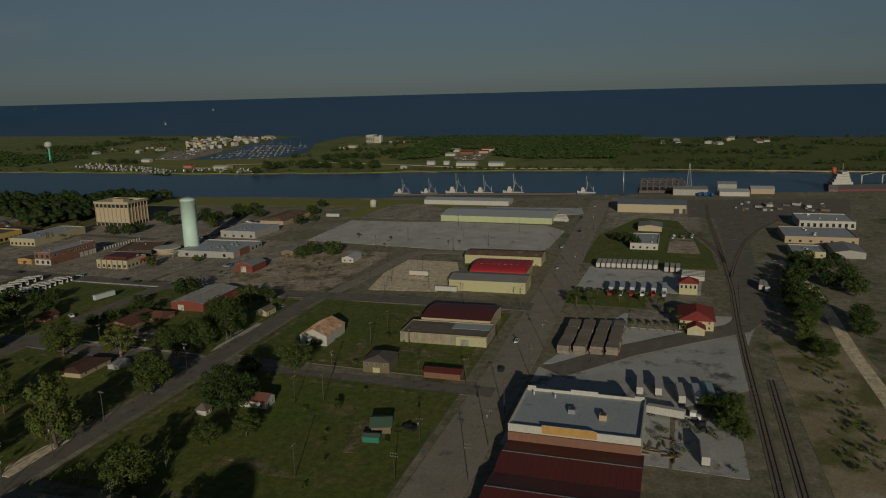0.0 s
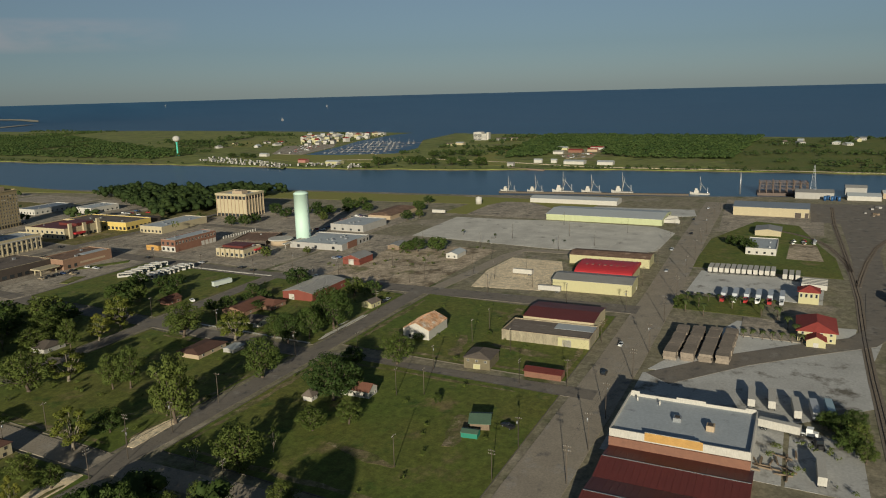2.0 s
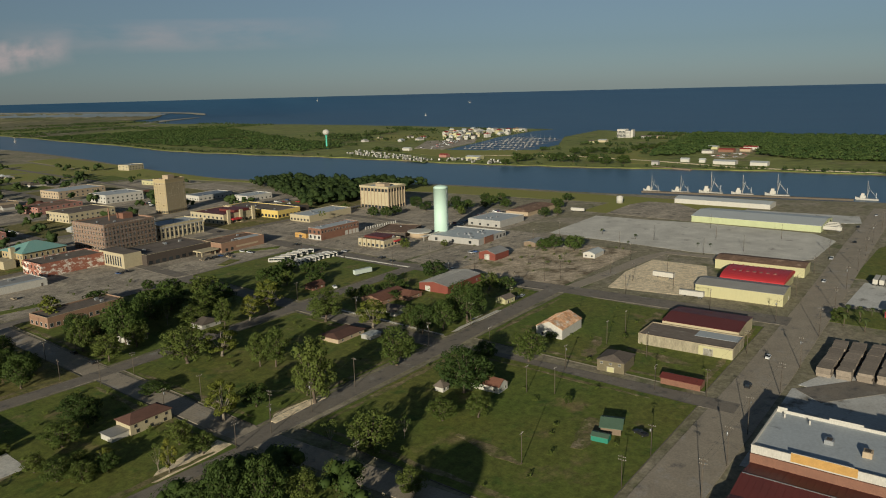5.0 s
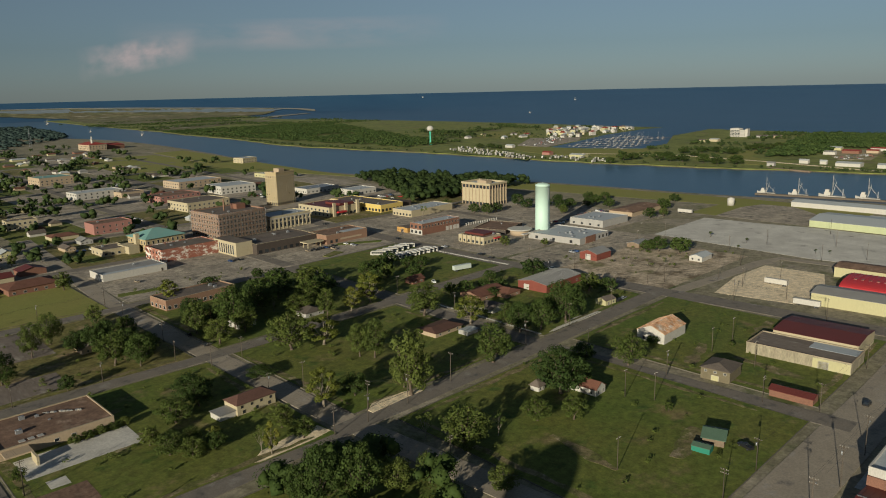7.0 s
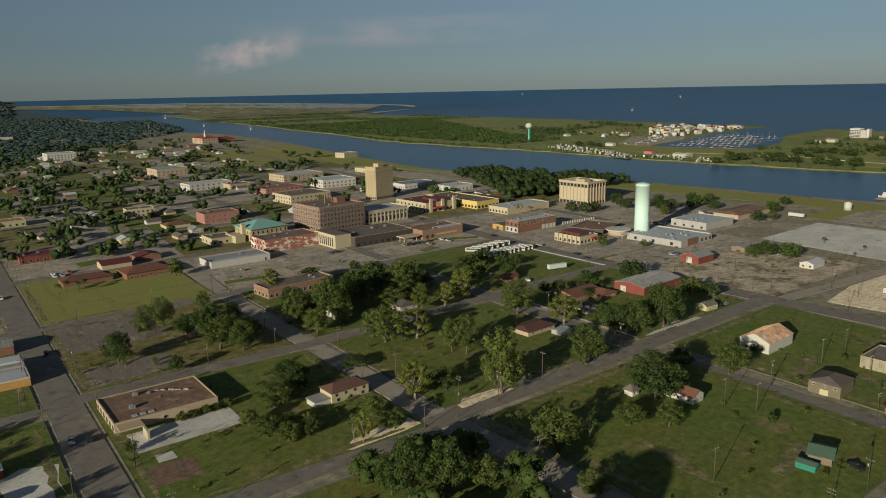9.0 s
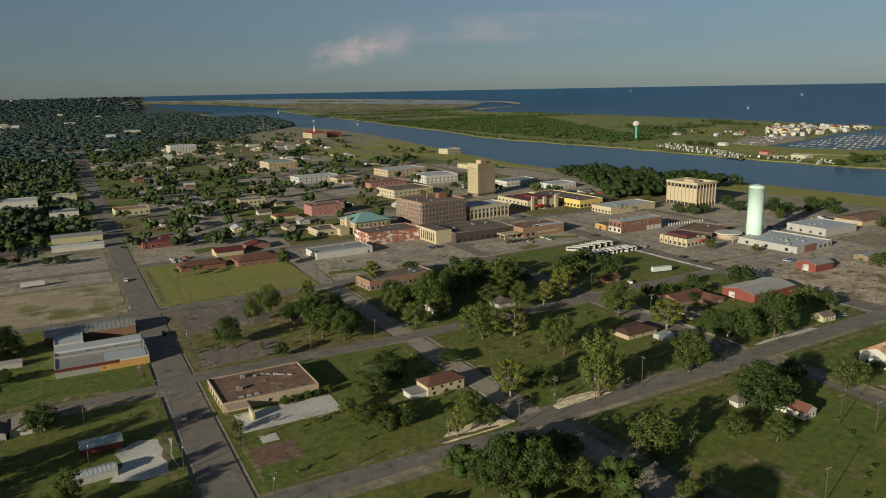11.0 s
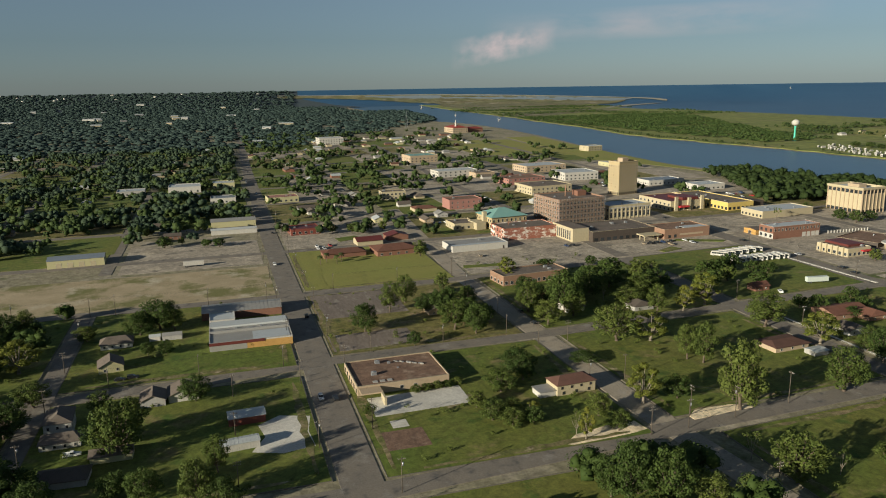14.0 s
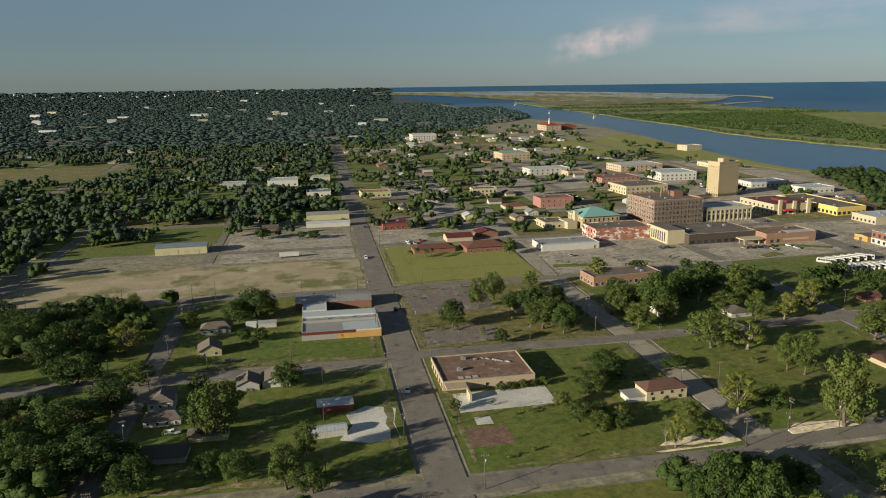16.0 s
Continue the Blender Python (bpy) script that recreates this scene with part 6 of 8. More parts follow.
done = 0
for k in range(900):
    # blocks west of the avenue are wooded, those east are open and built up
    if k % 2:
        x, y = town.uniform(-560, 20), town.uniform(435, 1500)
    else:
        x, y = town.uniform(45, 520), town.uniform(600, 1700)
    if near_road(x, y, 9) or in_open(x, y) or not free(x, y, 8) or x > 560:
        continue
    town_house(x, y, 1.0 if y < 1000 or town.random() < 0.7 else 1.6)
    done += 1
    if done >= 170:
        break
count, mid_spots = 0, []
for k in range(3200):
    y = town.uniform(432, 1150)
    x = town.uniform(-60 - 0.5 * y, 26) if k % 3 else town.uniform(43, 520)
    if near_road(x, y, 3.0) or in_open(x, y) or not free(x, y, 1.5):
        continue
    if x > 43 and (y < 600 or (x > 150 and town.random() < 0.45)):
        continue
    mid_spots.append((x, y, town.uniform(9, 15)))
    count += 1
    if count >= 420:
        break


# ---- far woods: too many to count ----
bm = B()
bmesh.ops.create_icosphere(bm, subdivisions=1, radius=1.0)
bm.verts.ensure_lookup_table()
ICO = (np.array([v.co for v in bm.verts]), np.array([[v.index for v in f.verts] for f in bm.faces]))
bm.free()


def woods(name, spots, label, quads, size, materials, seed, lobe=1.0, core=0):
    """Joined crowns of far trees: rows of x, y, height; each an uneven heap of dense leaf clumps (core: how many) with loose leaves round them."""
    rng = np.random.default_rng(seed)
    spots = np.asarray(spots)
    n, each = len(spots), 6 if core == 2 else 3
    lob = np.repeat(spots, each, axis=0)
    m = len(lob)
    rad = lob[:, 2] * (rng.uniform(0.11, 0.29, m) if core == 2 else rng.uniform(0.19, 0.28, m)) * lobe * (1.3 if each < 5 else 1.0)
    cx = lob[:, 0] + np.clip(rng.normal(size=m), -1.5, 1.5) * lob[:, 2] * 0.2 * lobe
    cy = lob[:, 1] + np.clip(rng.normal(size=m), -1.5, 1.5) * lob[:, 2] * 0.2 * lobe
    cz = lob[:, 2] * (rng.uniform(0.34, 0.74, m) if core == 2 else rng.uniform(0.48, 0.66, m)) + np.array([rise(x, y) for x, y in lob[:, :2]])
    me = leaf_cloud(name, np.stack([cx, cy, cz, rad, rad, rad * 0.85], 1), n * quads, size, materials, seed, 0.3, inner=0.9 if core else 0.8)
    if core:
        base, tris = ICO
        turn = rng.uniform(0, 6.283, m)
        c, w = np.cos(turn)[:, None], np.sin(turn)[:, None]
        p = np.stack([base[None, :, 0] * c - base[None, :, 1] * w, base[None, :, 0] * w + base[None, :, 1] * c, np.repeat(base[None, :, 2], m, 0) * (0.85 if core == 2 else 0.42)], 2)
        p *= (rad[:, None] * (rng.uniform(0.42, 1.2, (m, len(base))) if core == 2 else rng.uniform(0.9, 1.08, (m, len(base)))))[:, :, None]
        p += np.stack([cx, cy, cz], 1)[:, None, :]
        old = np.empty(len(me.vertices) * 3)
        me.vertices.foreach_get("co", old)
        old = old.reshape(-1, 3)
        faces = np.arange(len(old)).reshape(-1, 4).tolist() + (tris[None] + (np.arange(m) * len(base))[:, None, None] + len(old)).reshape(-1, 3).tolist()
        me.clear_geometry()
        me.from_pydata(np.concatenate([old, p.reshape(-1, 3)]).tolist(), [], faces)
        me.polygons.foreach_set("use_smooth", np.arange(len(me.polygons)) >= len(old) // 4)
    return tagged(new(name, me), label, "woods", kind="stuff")


wr = np.random.default_rng(21)


def scatter(n, x0, x1, y0, y1, h0, h1, keep):
    out = []
    while len(out) < n:
        x, y = wr.uniform(x0, x1), wr.uniform(y0, y1)
        if keep(x, y):
            out.append((x, y, wr.uniform(h0, h1)))
    return out


def clump(x, y, s=0.006, o=0.0):
    return noise.noise(Vector((x * s + o, y * s, 3.1)))


def west(x, y):
    return x > -0.55 * y - 40 and not near_road(x, y, 1.0) and not in_open(x, y) and free(x, y, 1.0)


woods("park_trees", park_spots, "dense dark oaks of the park behind the offices", 220, 0.5, [M["leaf_oak"]], 15, 1.35, 2)
woods("shade_trees", shade_spots, "dark leafy trees crowding the shaded yards", 420, 0.4, [M["leaf"]], 16, 1.3, 2)
woods("town_trees", mid_spots, "trees in the yards of the town", 130, 0.5, [M["leaf_town"]], 14, 1.25, 2)
west_spots = scatter(1300, -900, 24, 432, 1500, 8, 14, lambda x, y: west(x, y) and clump(x, y, 0.012) + 0.5 * clump(x, y, 0.04, 3.0) > 0.0)
woods("town_woods", west_spots, "dense dark green trees between the houses", 64, 0.6, [M["leaf_wood"]], 1, 1.3, 2)
woods("town_woods", scatter(480, -800, 24, 432, 1500, 7, 12, lambda x, y: west(x, y)), "olive green trees between the houses", 64, 0.55, [M["leaf_town"]], 2, 1.3, 2)
woods("town_woods", scatter(560, 45, 600, 560, 1900, 7, 13, lambda x, y: not near_road(x, y, 2) and free(x, y, 2) and clump(x, y, 0.02, 7) + 0.4 * clump(x, y, 0.05, 1.0) > 0.02 + max(0, (x - 150) / 1100) and not (250 < x < 560 and y < 800)),
      "scattered trees between downtown buildings", 84, 0.55, [M["leaf_town"]], 3, 1.3, 2)
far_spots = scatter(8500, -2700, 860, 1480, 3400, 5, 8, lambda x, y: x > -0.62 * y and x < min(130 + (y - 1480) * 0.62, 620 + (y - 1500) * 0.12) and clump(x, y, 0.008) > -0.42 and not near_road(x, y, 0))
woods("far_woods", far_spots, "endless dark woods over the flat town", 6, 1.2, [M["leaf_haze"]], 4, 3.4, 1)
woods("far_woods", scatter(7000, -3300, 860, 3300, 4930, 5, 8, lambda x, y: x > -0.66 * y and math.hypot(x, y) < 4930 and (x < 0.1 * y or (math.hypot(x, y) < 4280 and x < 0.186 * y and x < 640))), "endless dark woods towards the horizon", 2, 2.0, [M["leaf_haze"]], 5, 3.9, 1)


# ---- the island ----
isl, isl_bank = random.Random(31), random.Random(47)
THICKET = [(1175, 520), (1300, 545), (1499, 600), (1770, 655), (1770, 150), (1240, 150), (1235, 300), (1290, 375), (1420, 395), (1420, 485), (1290, 460), (1235, 462)]


def inside(x, y, pts):
    hit = False
    for (ax, ay), (bx, by) in zip(pts, pts[1:] + pts[:1]):
        if (ay > y) != (by > y) and x < (bx - ax) * (y - ay) / (by - ay) + ax:
            hit = not hit
    return hit


BASIN = [(1170, 935), (1182, 866), (1235, 768), (1361, 790), (1577, 900), (1862, 950), (1862, 1085), (1760, 1096), (1517, 1050), (1357, 992)]
VILLAGE = [(1250, 1180), (1300, 1060), (1440, 1045), (1600, 1064), (1790, 1100), (1760, 1200), (1680, 1390), (1440, 1330)]
spots = scatter(3900, 1170, 1780, 150, 660, 6, 10, lambda x, y: inside(x, y, THICKET) and clump(x, y, 0.02, 5) > -0.45)
woods("island_woods", spots, "dense green island thicket", 14, 1.0, [M["leaf_isle"]], 6, 1.2, 1)
spots = scatter(4200, 930, 1650, 1190, 2400, 5, 9, lambda x, y: x > 985 + max(0, (1500 - y)) * 0.05 and x < 1130 + (y - 1190) * 0.42 and clump(x, y, 0.008, 5) > -0.3)
woods("island_woods", spots, "dark green thicket on the low island", 14, 1.0, [M["leaf_isle"]], 7, 1.2, 1)
spots = scatter(420, 1130, 1780, 1200, 1620, 5, 10, lambda x, y: clump(x, y, 0.014, 9) > 0.12 and not inside(x, y, VILLAGE))
spots += scatter(260, 1500, 1760, 560, 740, 4, 8, lambda x, y: clump(x, y, 0.014, 3) > 0.0)
spots += scatter(110, 1080, 1420, 540, 760, 4, 9, lambda x, y: clump(x, y, 0.014, 3) > 0.1 and not inside(x, y, BASIN))
spots += scatter(120, 1280, 1780, 1060, 1380, 3, 7, lambda x, y: inside(x, y, VILLAGE))
woods("island_trees", spots, "scattered trees on the island", 24, 0.8, [M["leaf_town"]], 8, 1.25, 2)
spots = scatter(900, 1120, 1760, -500, 140, 4, 8, lambda x, y: clump(x, y, 0.012, 4) > 0.1)
woods("island_trees", spots, "scattered bushes on the island's lawns", 14, 1.0, [M["leaf_town"]], 9, 1.2, 1)
spots = scatter(2200, 1000, 2100, 2300, 3500, 4, 8, lambda x, y: clump(x, y, 0.005, 12) > 0.05 and x < 1850)
woods("island_woods", spots, "low scrub on the island's far marsh", 8, 1.6, [M["leaf_isle"]], 10, 1.0, 1)
bank_spots = []
for (ax, ay), (bx, by) in zip(far_bank, far_bank[1:]):
    for _ in range(int(math.hypot(bx - ax, by - ay) / (4.5 if ay > 1120 or ay < 360 else 16)) if -300 < ay < 2500 else 0):
        q = isl_bank.random()
        bank_spots.append((ax + (bx - ax) * q + isl_bank.uniform(6, 24), ay + (by - ay) * q, isl_bank.uniform(2.5, 6.0)))
woods("bank_bushes", bank_spots, "olive green bushes along the channel's far bank", 60, 0.6, [M["leaf_town"]], 17)
# round crowned oaks of the shore meadow
for x, y, h, w in ((1081, 1046, 9, 22), (1081, 1015, 10, 22), (1082, 994, 8, 18), (1020, 668, 13, 28), (1042, 663, 11, 24), (974, 662, 9, 20), (1049, 620, 13, 28), (1049, 601, 12, 22), (1053, 583, 12, 24),
                   (1055, 550, 13, 26), (1046, 523, 11, 28), (1182, 653, 11, 26), (1213, 636, 10, 24), (1061, 501, 13, 28), (1075, 508, 11, 22), (1225, 615, 10, 24), (1205, 577, 10, 26), (1300, 590, 9, 26),
                   (1322, 587, 10, 28), (1339, 574, 9, 26), (1378, 573, 9, 26), (1110, 640, 9, 22), (1140, 610, 8, 20)):
    tree(x, y, h * 1.1, "D", True, 0.0, w * 0.8, "dark round crowned oak on the shore meadow")
lot("riverside_lawn", [(632, 800), (600, 950), (560, 1060), (590, 1250), (620, 1560), (690, 1560), (648, 1150), (628, 930)], "levee", "green levee lawn along the channel", 0.05)
lot("riverside_lawn", [(420, 1180), (580, 1120), (600, 1500), (450, 1540)], "levee", "wide open riverside lawn", 0.05)
lot("lawn", [(1120, -500), (1100, -80), (1085, 130), (1180, 150), (1420, 190), (1700, 190), (1770, 60), (1780, -500)], "lawn", "open green island lawn", 0.05)
lot("lawn", [(1070, 470), (1110, 470), (1200, 545), (1290, 556), (1490, 600), (1520, 585), (1500, 620), (1290, 590), (1180, 575), (1080, 520)], "levee", "bright mown glade between thicket and meadow", 0.05)
lot("lawn", [(1040, 840), (1065, 700), (1190, 700), (1225, 765), (1175, 860), (1160, 1000), (1090, 1000)], "levee", "green shore meadow beside the trailer park", 0.05)
lot("lawn", [(1300, 1180), (1420, 1160), (1560, 1330), (1500, 1400), (1330, 1300)], "levee", "mown green behind the village", 0.05)
lot("tidal_flat", [(1000, 2560), (1120, 2480), (1400, 2700), (1660, 2800), (1700, 3050), (1500, 3000), (1100, 2800)], "marsh", "olive and brown tidal marsh", 0.05)
lot("marsh", [(1120, 3200), (1500, 3250), (1820, 3300), (1900, 3700), (2000, 4000), (2300, 4400), (1300, 4400), (1180, 3900)], "marsh", "sandy tidal marsh at the island's end", 0.06)
lot("sand_spit", [(1700, 3060), (1860, 3180), (2010, 3330), (2330, 3560), (2310, 3600), (1980, 3400), (1830, 3240)], "spit", "pale curved sand spit", 0.12)
lot("marina_water", BASIN, "water", "marina basin open to the lake", 0.1)
lot("marina_parking", [(1165, 1020), (1350, 1140), (1440, 1060), (1350, 1000), (1165, 942)], "old_asphalt", "grey parking lot of the marina", 0.09)
lot("dirt_lot", [(1205, 410), (1227, 372), (1290, 382), (1405, 396), (1405, 480), (1286, 455)], "dirt", "bare yard of an island compound", 0.09)
lot("road", band([(1105, -300), (1100, 100), (1085, 330), (1120, 460), (1150, 640), (1090, 800)], 7), "sand", "pale shore track", 0.09)
lot("rv_pavement", [(940, 800), (1010, 840), (1086, 1085), (1030, 1085)], "isle_grass", "worn grass of the trailer park", 0.09)


def simple_mesh(name, parts, materials):
    bm = B()
    for q in parts:
        box(bm, *q)
    return mesh_of(name, bm, *materials)


RV = simple_mesh("camper", [(-4, -1.25, 0.5, 4, 1.25, 3.4, 0), (-4.02, -1.27, 1.6, 3, 1.27, 2.3, 1), (-3, -1.1, 0, -2, 1.1, 0.5, 2), (2, -1.1, 0, 3, 1.1, 0.5, 2),
                            (-1, -0.5, 3.4, 0.2, 0.5, 3.7, 0)], [M["white"], M["glass"], M["tyre"]])
FAR_CARS = [simple_mesh("parked_car", [(-2.3, -0.9, 0.4, 2.3, 0.9, 1.0, 0), (-1.7, -0.8, 1.0, 1.0, 0.8, 1.55, 1), (-1.6, -0.92, 0, -1.0, 0.92, 0.4, 2), (1.0, -0.92, 0, 1.6, 0.92, 0.4, 2)],
                        [paint(*c), M["carglass"], M["tyre"]]) for c in ((0.75, 0.75, 0.73), (0.35, 0.36, 0.38), (0.06, 0.06, 0.07), (0.3, 0.05, 0.04))]
for i in range(96):
    # three close rows beside the channel, then looser ones
    t, row = (i % 24) / 23, i // 24
    x, y = (1019 - 80 * t + row * 22 + isl.uniform(-3, 3), 1066 - 250 * t + isl.uniform(-4, 4) + row * 4) if row < 3 else (isl.uniform(958, 1026), isl.uniform(672, 806))
    if x < 966 + max(0, (900 - y)) * 0.02:
        x += 14
    ob = tagged(new("camper", RV), "white camper trailer parked in a row", "camper", "trailer park")
    k = isl.uniform(0.7, 1.25)
    ob.matrix_basis = pose(x, y, 0.2, 0, 0, 20 + isl.uniform(-25, 25)) @ Matrix.Diagonal((k, k, k, 1))
for i in range(70):
    t = isl.random()
    x, y = (1180 + 210 * t + isl.uniform(-18, 18), 990 + 95 * t + isl.uniform(-24, 24)) if i < 52 else (isl.uniform(1215, 1300), isl.uniform(384, 430))
    ob = tagged(new("parked_car", isl.choice(FAR_CARS[:2] + FAR_CARS)), "small parked car on the island", "car", "cars on the island")
    ob.matrix_basis = pose(x, y, 0.2, 0, 0, isl.choice((25, 115)) + isl.uniform(-6, 6))


def sail_boat_mesh():
    bm = B()
    prism(bm, [(-4.5, 0.9), (-4.5, -0.9), (1, -1.4), (5, 0), (1, 1.4)], -0.4, 0.8)
    box(bm, -2.5, -0.7, 0.8, 1.2, 0.7, 1.3)
    tube(bm, (0.6, 0, 0.8), (0.6, 0, 14), 0.12, 0.07, 5)
    tube(bm, (0.6, 0, 2.2), (-3.8, 0, 2.2), 0.1, 0.08, 5)
    return mesh_of("sailing_boat", bm, M["grey"])


SAIL = sail_boat_mesh()
for row in range(8):
    x0, y0 = 1212 + row * 42, 792 + row * 11
    tagged(part("jetty", box(B(), x0 - 0.9, y0 - 8, -1.5, x0 + 0.9, y0 + 140, 0.5), M["wood"], None), "long narrow timber marina jetty", "jetty", "marina jetties")
    for k in range(22):
        if isl.random() < 0.55:
            ob = tagged(new("sailing_boat", SAIL), "white sailing boat moored in the marina", "boat", "marina boats")
            q = isl.uniform(0.65, 1.15)
            ob.matrix_basis = pose(x0 + (6.5 if k % 2 else -6.5), y0 + k * 6.2, 0.25, 0, 0, isl.choice((0, 180)) + isl.uniform(-4, 4)) @ Matrix.Diagonal((q, q, q, 1))
made, put = 0, []
while made < 62:
    # the village beside the marina, a few houses west of it and on the southern lawns
    x, y = (isl.uniform(1300, 1790), isl.uniform(1050, 1390)) if made < 46 else (isl.uniform(1265, 1450), isl.uniform(1125, 1320)) if made < 52 else (isl.uniform(1520, 1740), isl.uniform(-110, 110))
    if any((x - a) ** 2 + (y - b) ** 2 < 17 ** 2 for a, b in put) or (made < 46 and not inside(x, y, [(1318, 1078), (1440, 1062), (1600, 1080), (1782, 1112), (1740, 1180), (1660, 1360), (1560, 1250)])):
        continue
    put.append((x, y))
    w, d, h = isl.uniform(11, 20), isl.uniform(9, 13), isl.uniform(4.5, 10) if made < 46 else isl.uniform(3, 4.5)
    b = gable_building("waterside_house", x, y, w, d, h, isl.uniform(1.8, 3.4), isl.choice(("white", "white", "white", "cream", "butter")),
                       isl.choice(("light_metal", "light_metal", "shingle", "tile_red", "grey_metal", "grey_metal")), "pale waterside house with a pitched roof" if made < 46 else "low pale house on the island",
                       isl.uniform(-20, 40), isl.choice("xy"), 0.5, group="waterside houses", category="house", hip=isl.choice((0, 3)))
    windows(b, w, d, "W", 3, (1.0,) if h < 6 else (1.0, 4.2), 1.6, 1.6, "white")
    made += 1
for x, y, w, d, nm, wall, roof, lab in ((1117, 351, 18, 32, "white_boathouse", "white", "light_metal", "white metal boathouse on the island"), (1119, 306, 16, 24, "white_boathouse", "white", "light_metal", "white metal boathouse on the island"),
                                       (1022, 748, 16, 28, "white_boathouse", "butter", "light_metal", "cream metal boathouse beside the trailer park"), (1116, 990, 10, 18, "white_barn", "white", "light_metal", "small white barn on the meadow"),
                                       (1032, 828, 12, 16, "pink_cottage", "pinkwall", "tile_red", "pinkish cottage in the trailer park"), (1127, 424, 7, 13, "white_shed", "white", "light_metal", "small white shed by the shore"),
                                       (1130, 400, 6, 9, "white_shed", "white", "light_metal", "small white shed by the shore"), (1426, 742, 12, 16, "cream_house", "butter", "shingle", "low cream house near the marina"),
                                       (1452, 728, 14, 18, "cream_house", "cream", "light_metal", "low cream house near the marina"), (1066, 448, 8, 10, "dock_house", "grey", "grey_metal", "small grey house at the jetty"),
                                       (1366, 462, 14, 22, "compound_hall", "butter", "light_metal", "pale hall of the island compound"), (1318, 418, 16, 26, "compound_hall", "brick", "tile_red", "brick hall of the island compound"),
                                       (1340, 396, 12, 18, "compound_hall", "tan", "tile_red", "tan hall of the island compound"), (1386, 398, 12, 24, "compound_hall", "white", "tile_red", "white hall with a red roof in the compound"),
                                       (1282, 442, 10, 18, "compound_hall", "white", "grey_metal", "white shed of the island compound"), (1592, 690, 14, 22, "lake_house", "grey", "shingle", "low grey house beside the apartment block"),
                                       (1604, 664, 12, 20, "lake_house", "tan", "shingle", "low tan house beside the apartment block")):
    b = gable_building(nm, x, y, w, d, 4.6, 1.8, wall, roof, lab, 3, "y", 0.4)
slab("jetty_deck", band([(1078, 452), (1046, 446), (1034, 385)], 4.5), -4, 0.6, M["wood"], "dark timber jetty of the island", "wharf")


def condo():
    """Stepped white block: a tall wing, a lower wing and recessed balconies."""
    w, d, h = 22, 20, 18.5
    b = flat_building("white_apartment_block", 1598, 752, w, d, h, "white", "membrane", "white stepped five storey apartment block by the lake", 5, 0.8, "white", 2, seed=60)
    windows(b, w, d, "W", 6, [1.0 + 3 * k for k in range(5)], 3.0, 2.0, "white", kind="fixed")
    windows(b, w, d, "S", 5, [1.0 + 3 * k for k in range(5)], 3.0, 2.0, "white", kind="fixed")
    part("low_wing", box(B(), 2, -11, 0, w - 2, -0.05, 15), M["white"], b)
    part("link_wing", box(B(), 5, -16, 0, w - 3, -11.05, 18), M["white"], b)
    for k in range(4):
        part("balcony", box(B(), 0.4, -10.6, 2.6 + 3 * k, 1.95, -0.4, 3.5 + 3 * k), M["grey"], b)


condo()


# ---- utility poles ----
def pole_parts():
    bm = B()
    tube(bm, (0, 0, -0.3), (0, 0, 11.5), 0.16, 0.1, 8)
    a = mesh_of("pole", bm, M["pole_wood"])
    bm = B()
    box(bm, -1.25, -0.2, 10.7, 1.25, -0.08, 10.85)
    c = mesh_of("crossarm", bm, M["pole_wood"])
    bm = B()
    for s in (-1.1, -0.45, 0.45, 1.1):
        tube(bm, (s, 0, 0), (s, 0, 0.28), 0.07, 0.05, 6)
    i = mesh_of("insulator_row", bm, M["white"])
    bm = B()
    tube(bm, (0.42, 0, 8.7), (0.42, 0, 9.7), 0.28, 0.28, 10)
    t = mesh_of("transformer", bm, M["steel"])
    bm = B()
    tube(bm, (0, 0, 8.2), (0, -2.2, 8.9), 0.05, 0.04, 6)
    box(bm, -0.16, -2.8, 8.82, 0.16, -2.1, 8.98)
    l = mesh_of("lamp_arm", bm, M["steel"])
    return a, c, i, t, l


POLE = pole_parts()


def utility_pole(x, y, rot=0.0, h=11.5, arms=1, transformer=False, lamp=False):
    p = thing("utility_pole", x, y, 0, rot, "weathered wooden utility pole with a crossarm", "utility pole", "utility poles")
    p.matrix_basis = pose(x, y, 0, 0, 0, rot) @ Matrix.Diagonal((1, 1, h / 11.5, 1))
    part("pole", POLE[0], None, p)
    for k in range(arms):
        part("crossarm", POLE[1], None, p, m=pose(0, 0, -1.1 * k))
        part("insulator_row", POLE[2], None, p, m=pose(0, -0.14, 10.85 - 1.1 * k))
    if transformer:
        part("transformer", POLE[3], None, p, "grey transformer can")
    if lamp:
        part("lamp_arm", POLE[4], None, p, "street lamp on a metal arm")
    return p


def pole_line(pts, rot, every=0, wires=True, h=11.5, lamp=False, name="power_line"):
    for i, (x, y) in enumerate(pts):
        utility_pole(x, y, rot, h + (i * 7 % 3) * 0.5, 2 if i % 3 == 0 else 1, i % 3 == 1, lamp and i % 2 == 0)
    if not wires:
        return
    bm = B()
    dx, dy = math.cos(radians(rot)), math.sin(radians(rot))
    for (ax, ay), (bx, by) in zip(pts, pts[1:]):
        for s in (-1.1, 0.45, 1.1):
            p = [Vector((ax + (bx - ax) * k / 6 + dx * s, ay + (by - ay) * k / 6 + dy * s, h * 0.965 - 0.9 * 4 * (k / 6) * (1 - k / 6))) for k in range(7)]
            for u, v in zip(p, p[1:]):
                tube(bm, u, v, 0.018, 0.018, 3, caps=False)
    tagged(part(name, bm, M["black"], None), "thin sagging overhead power wires", "power line", kind="stuff")


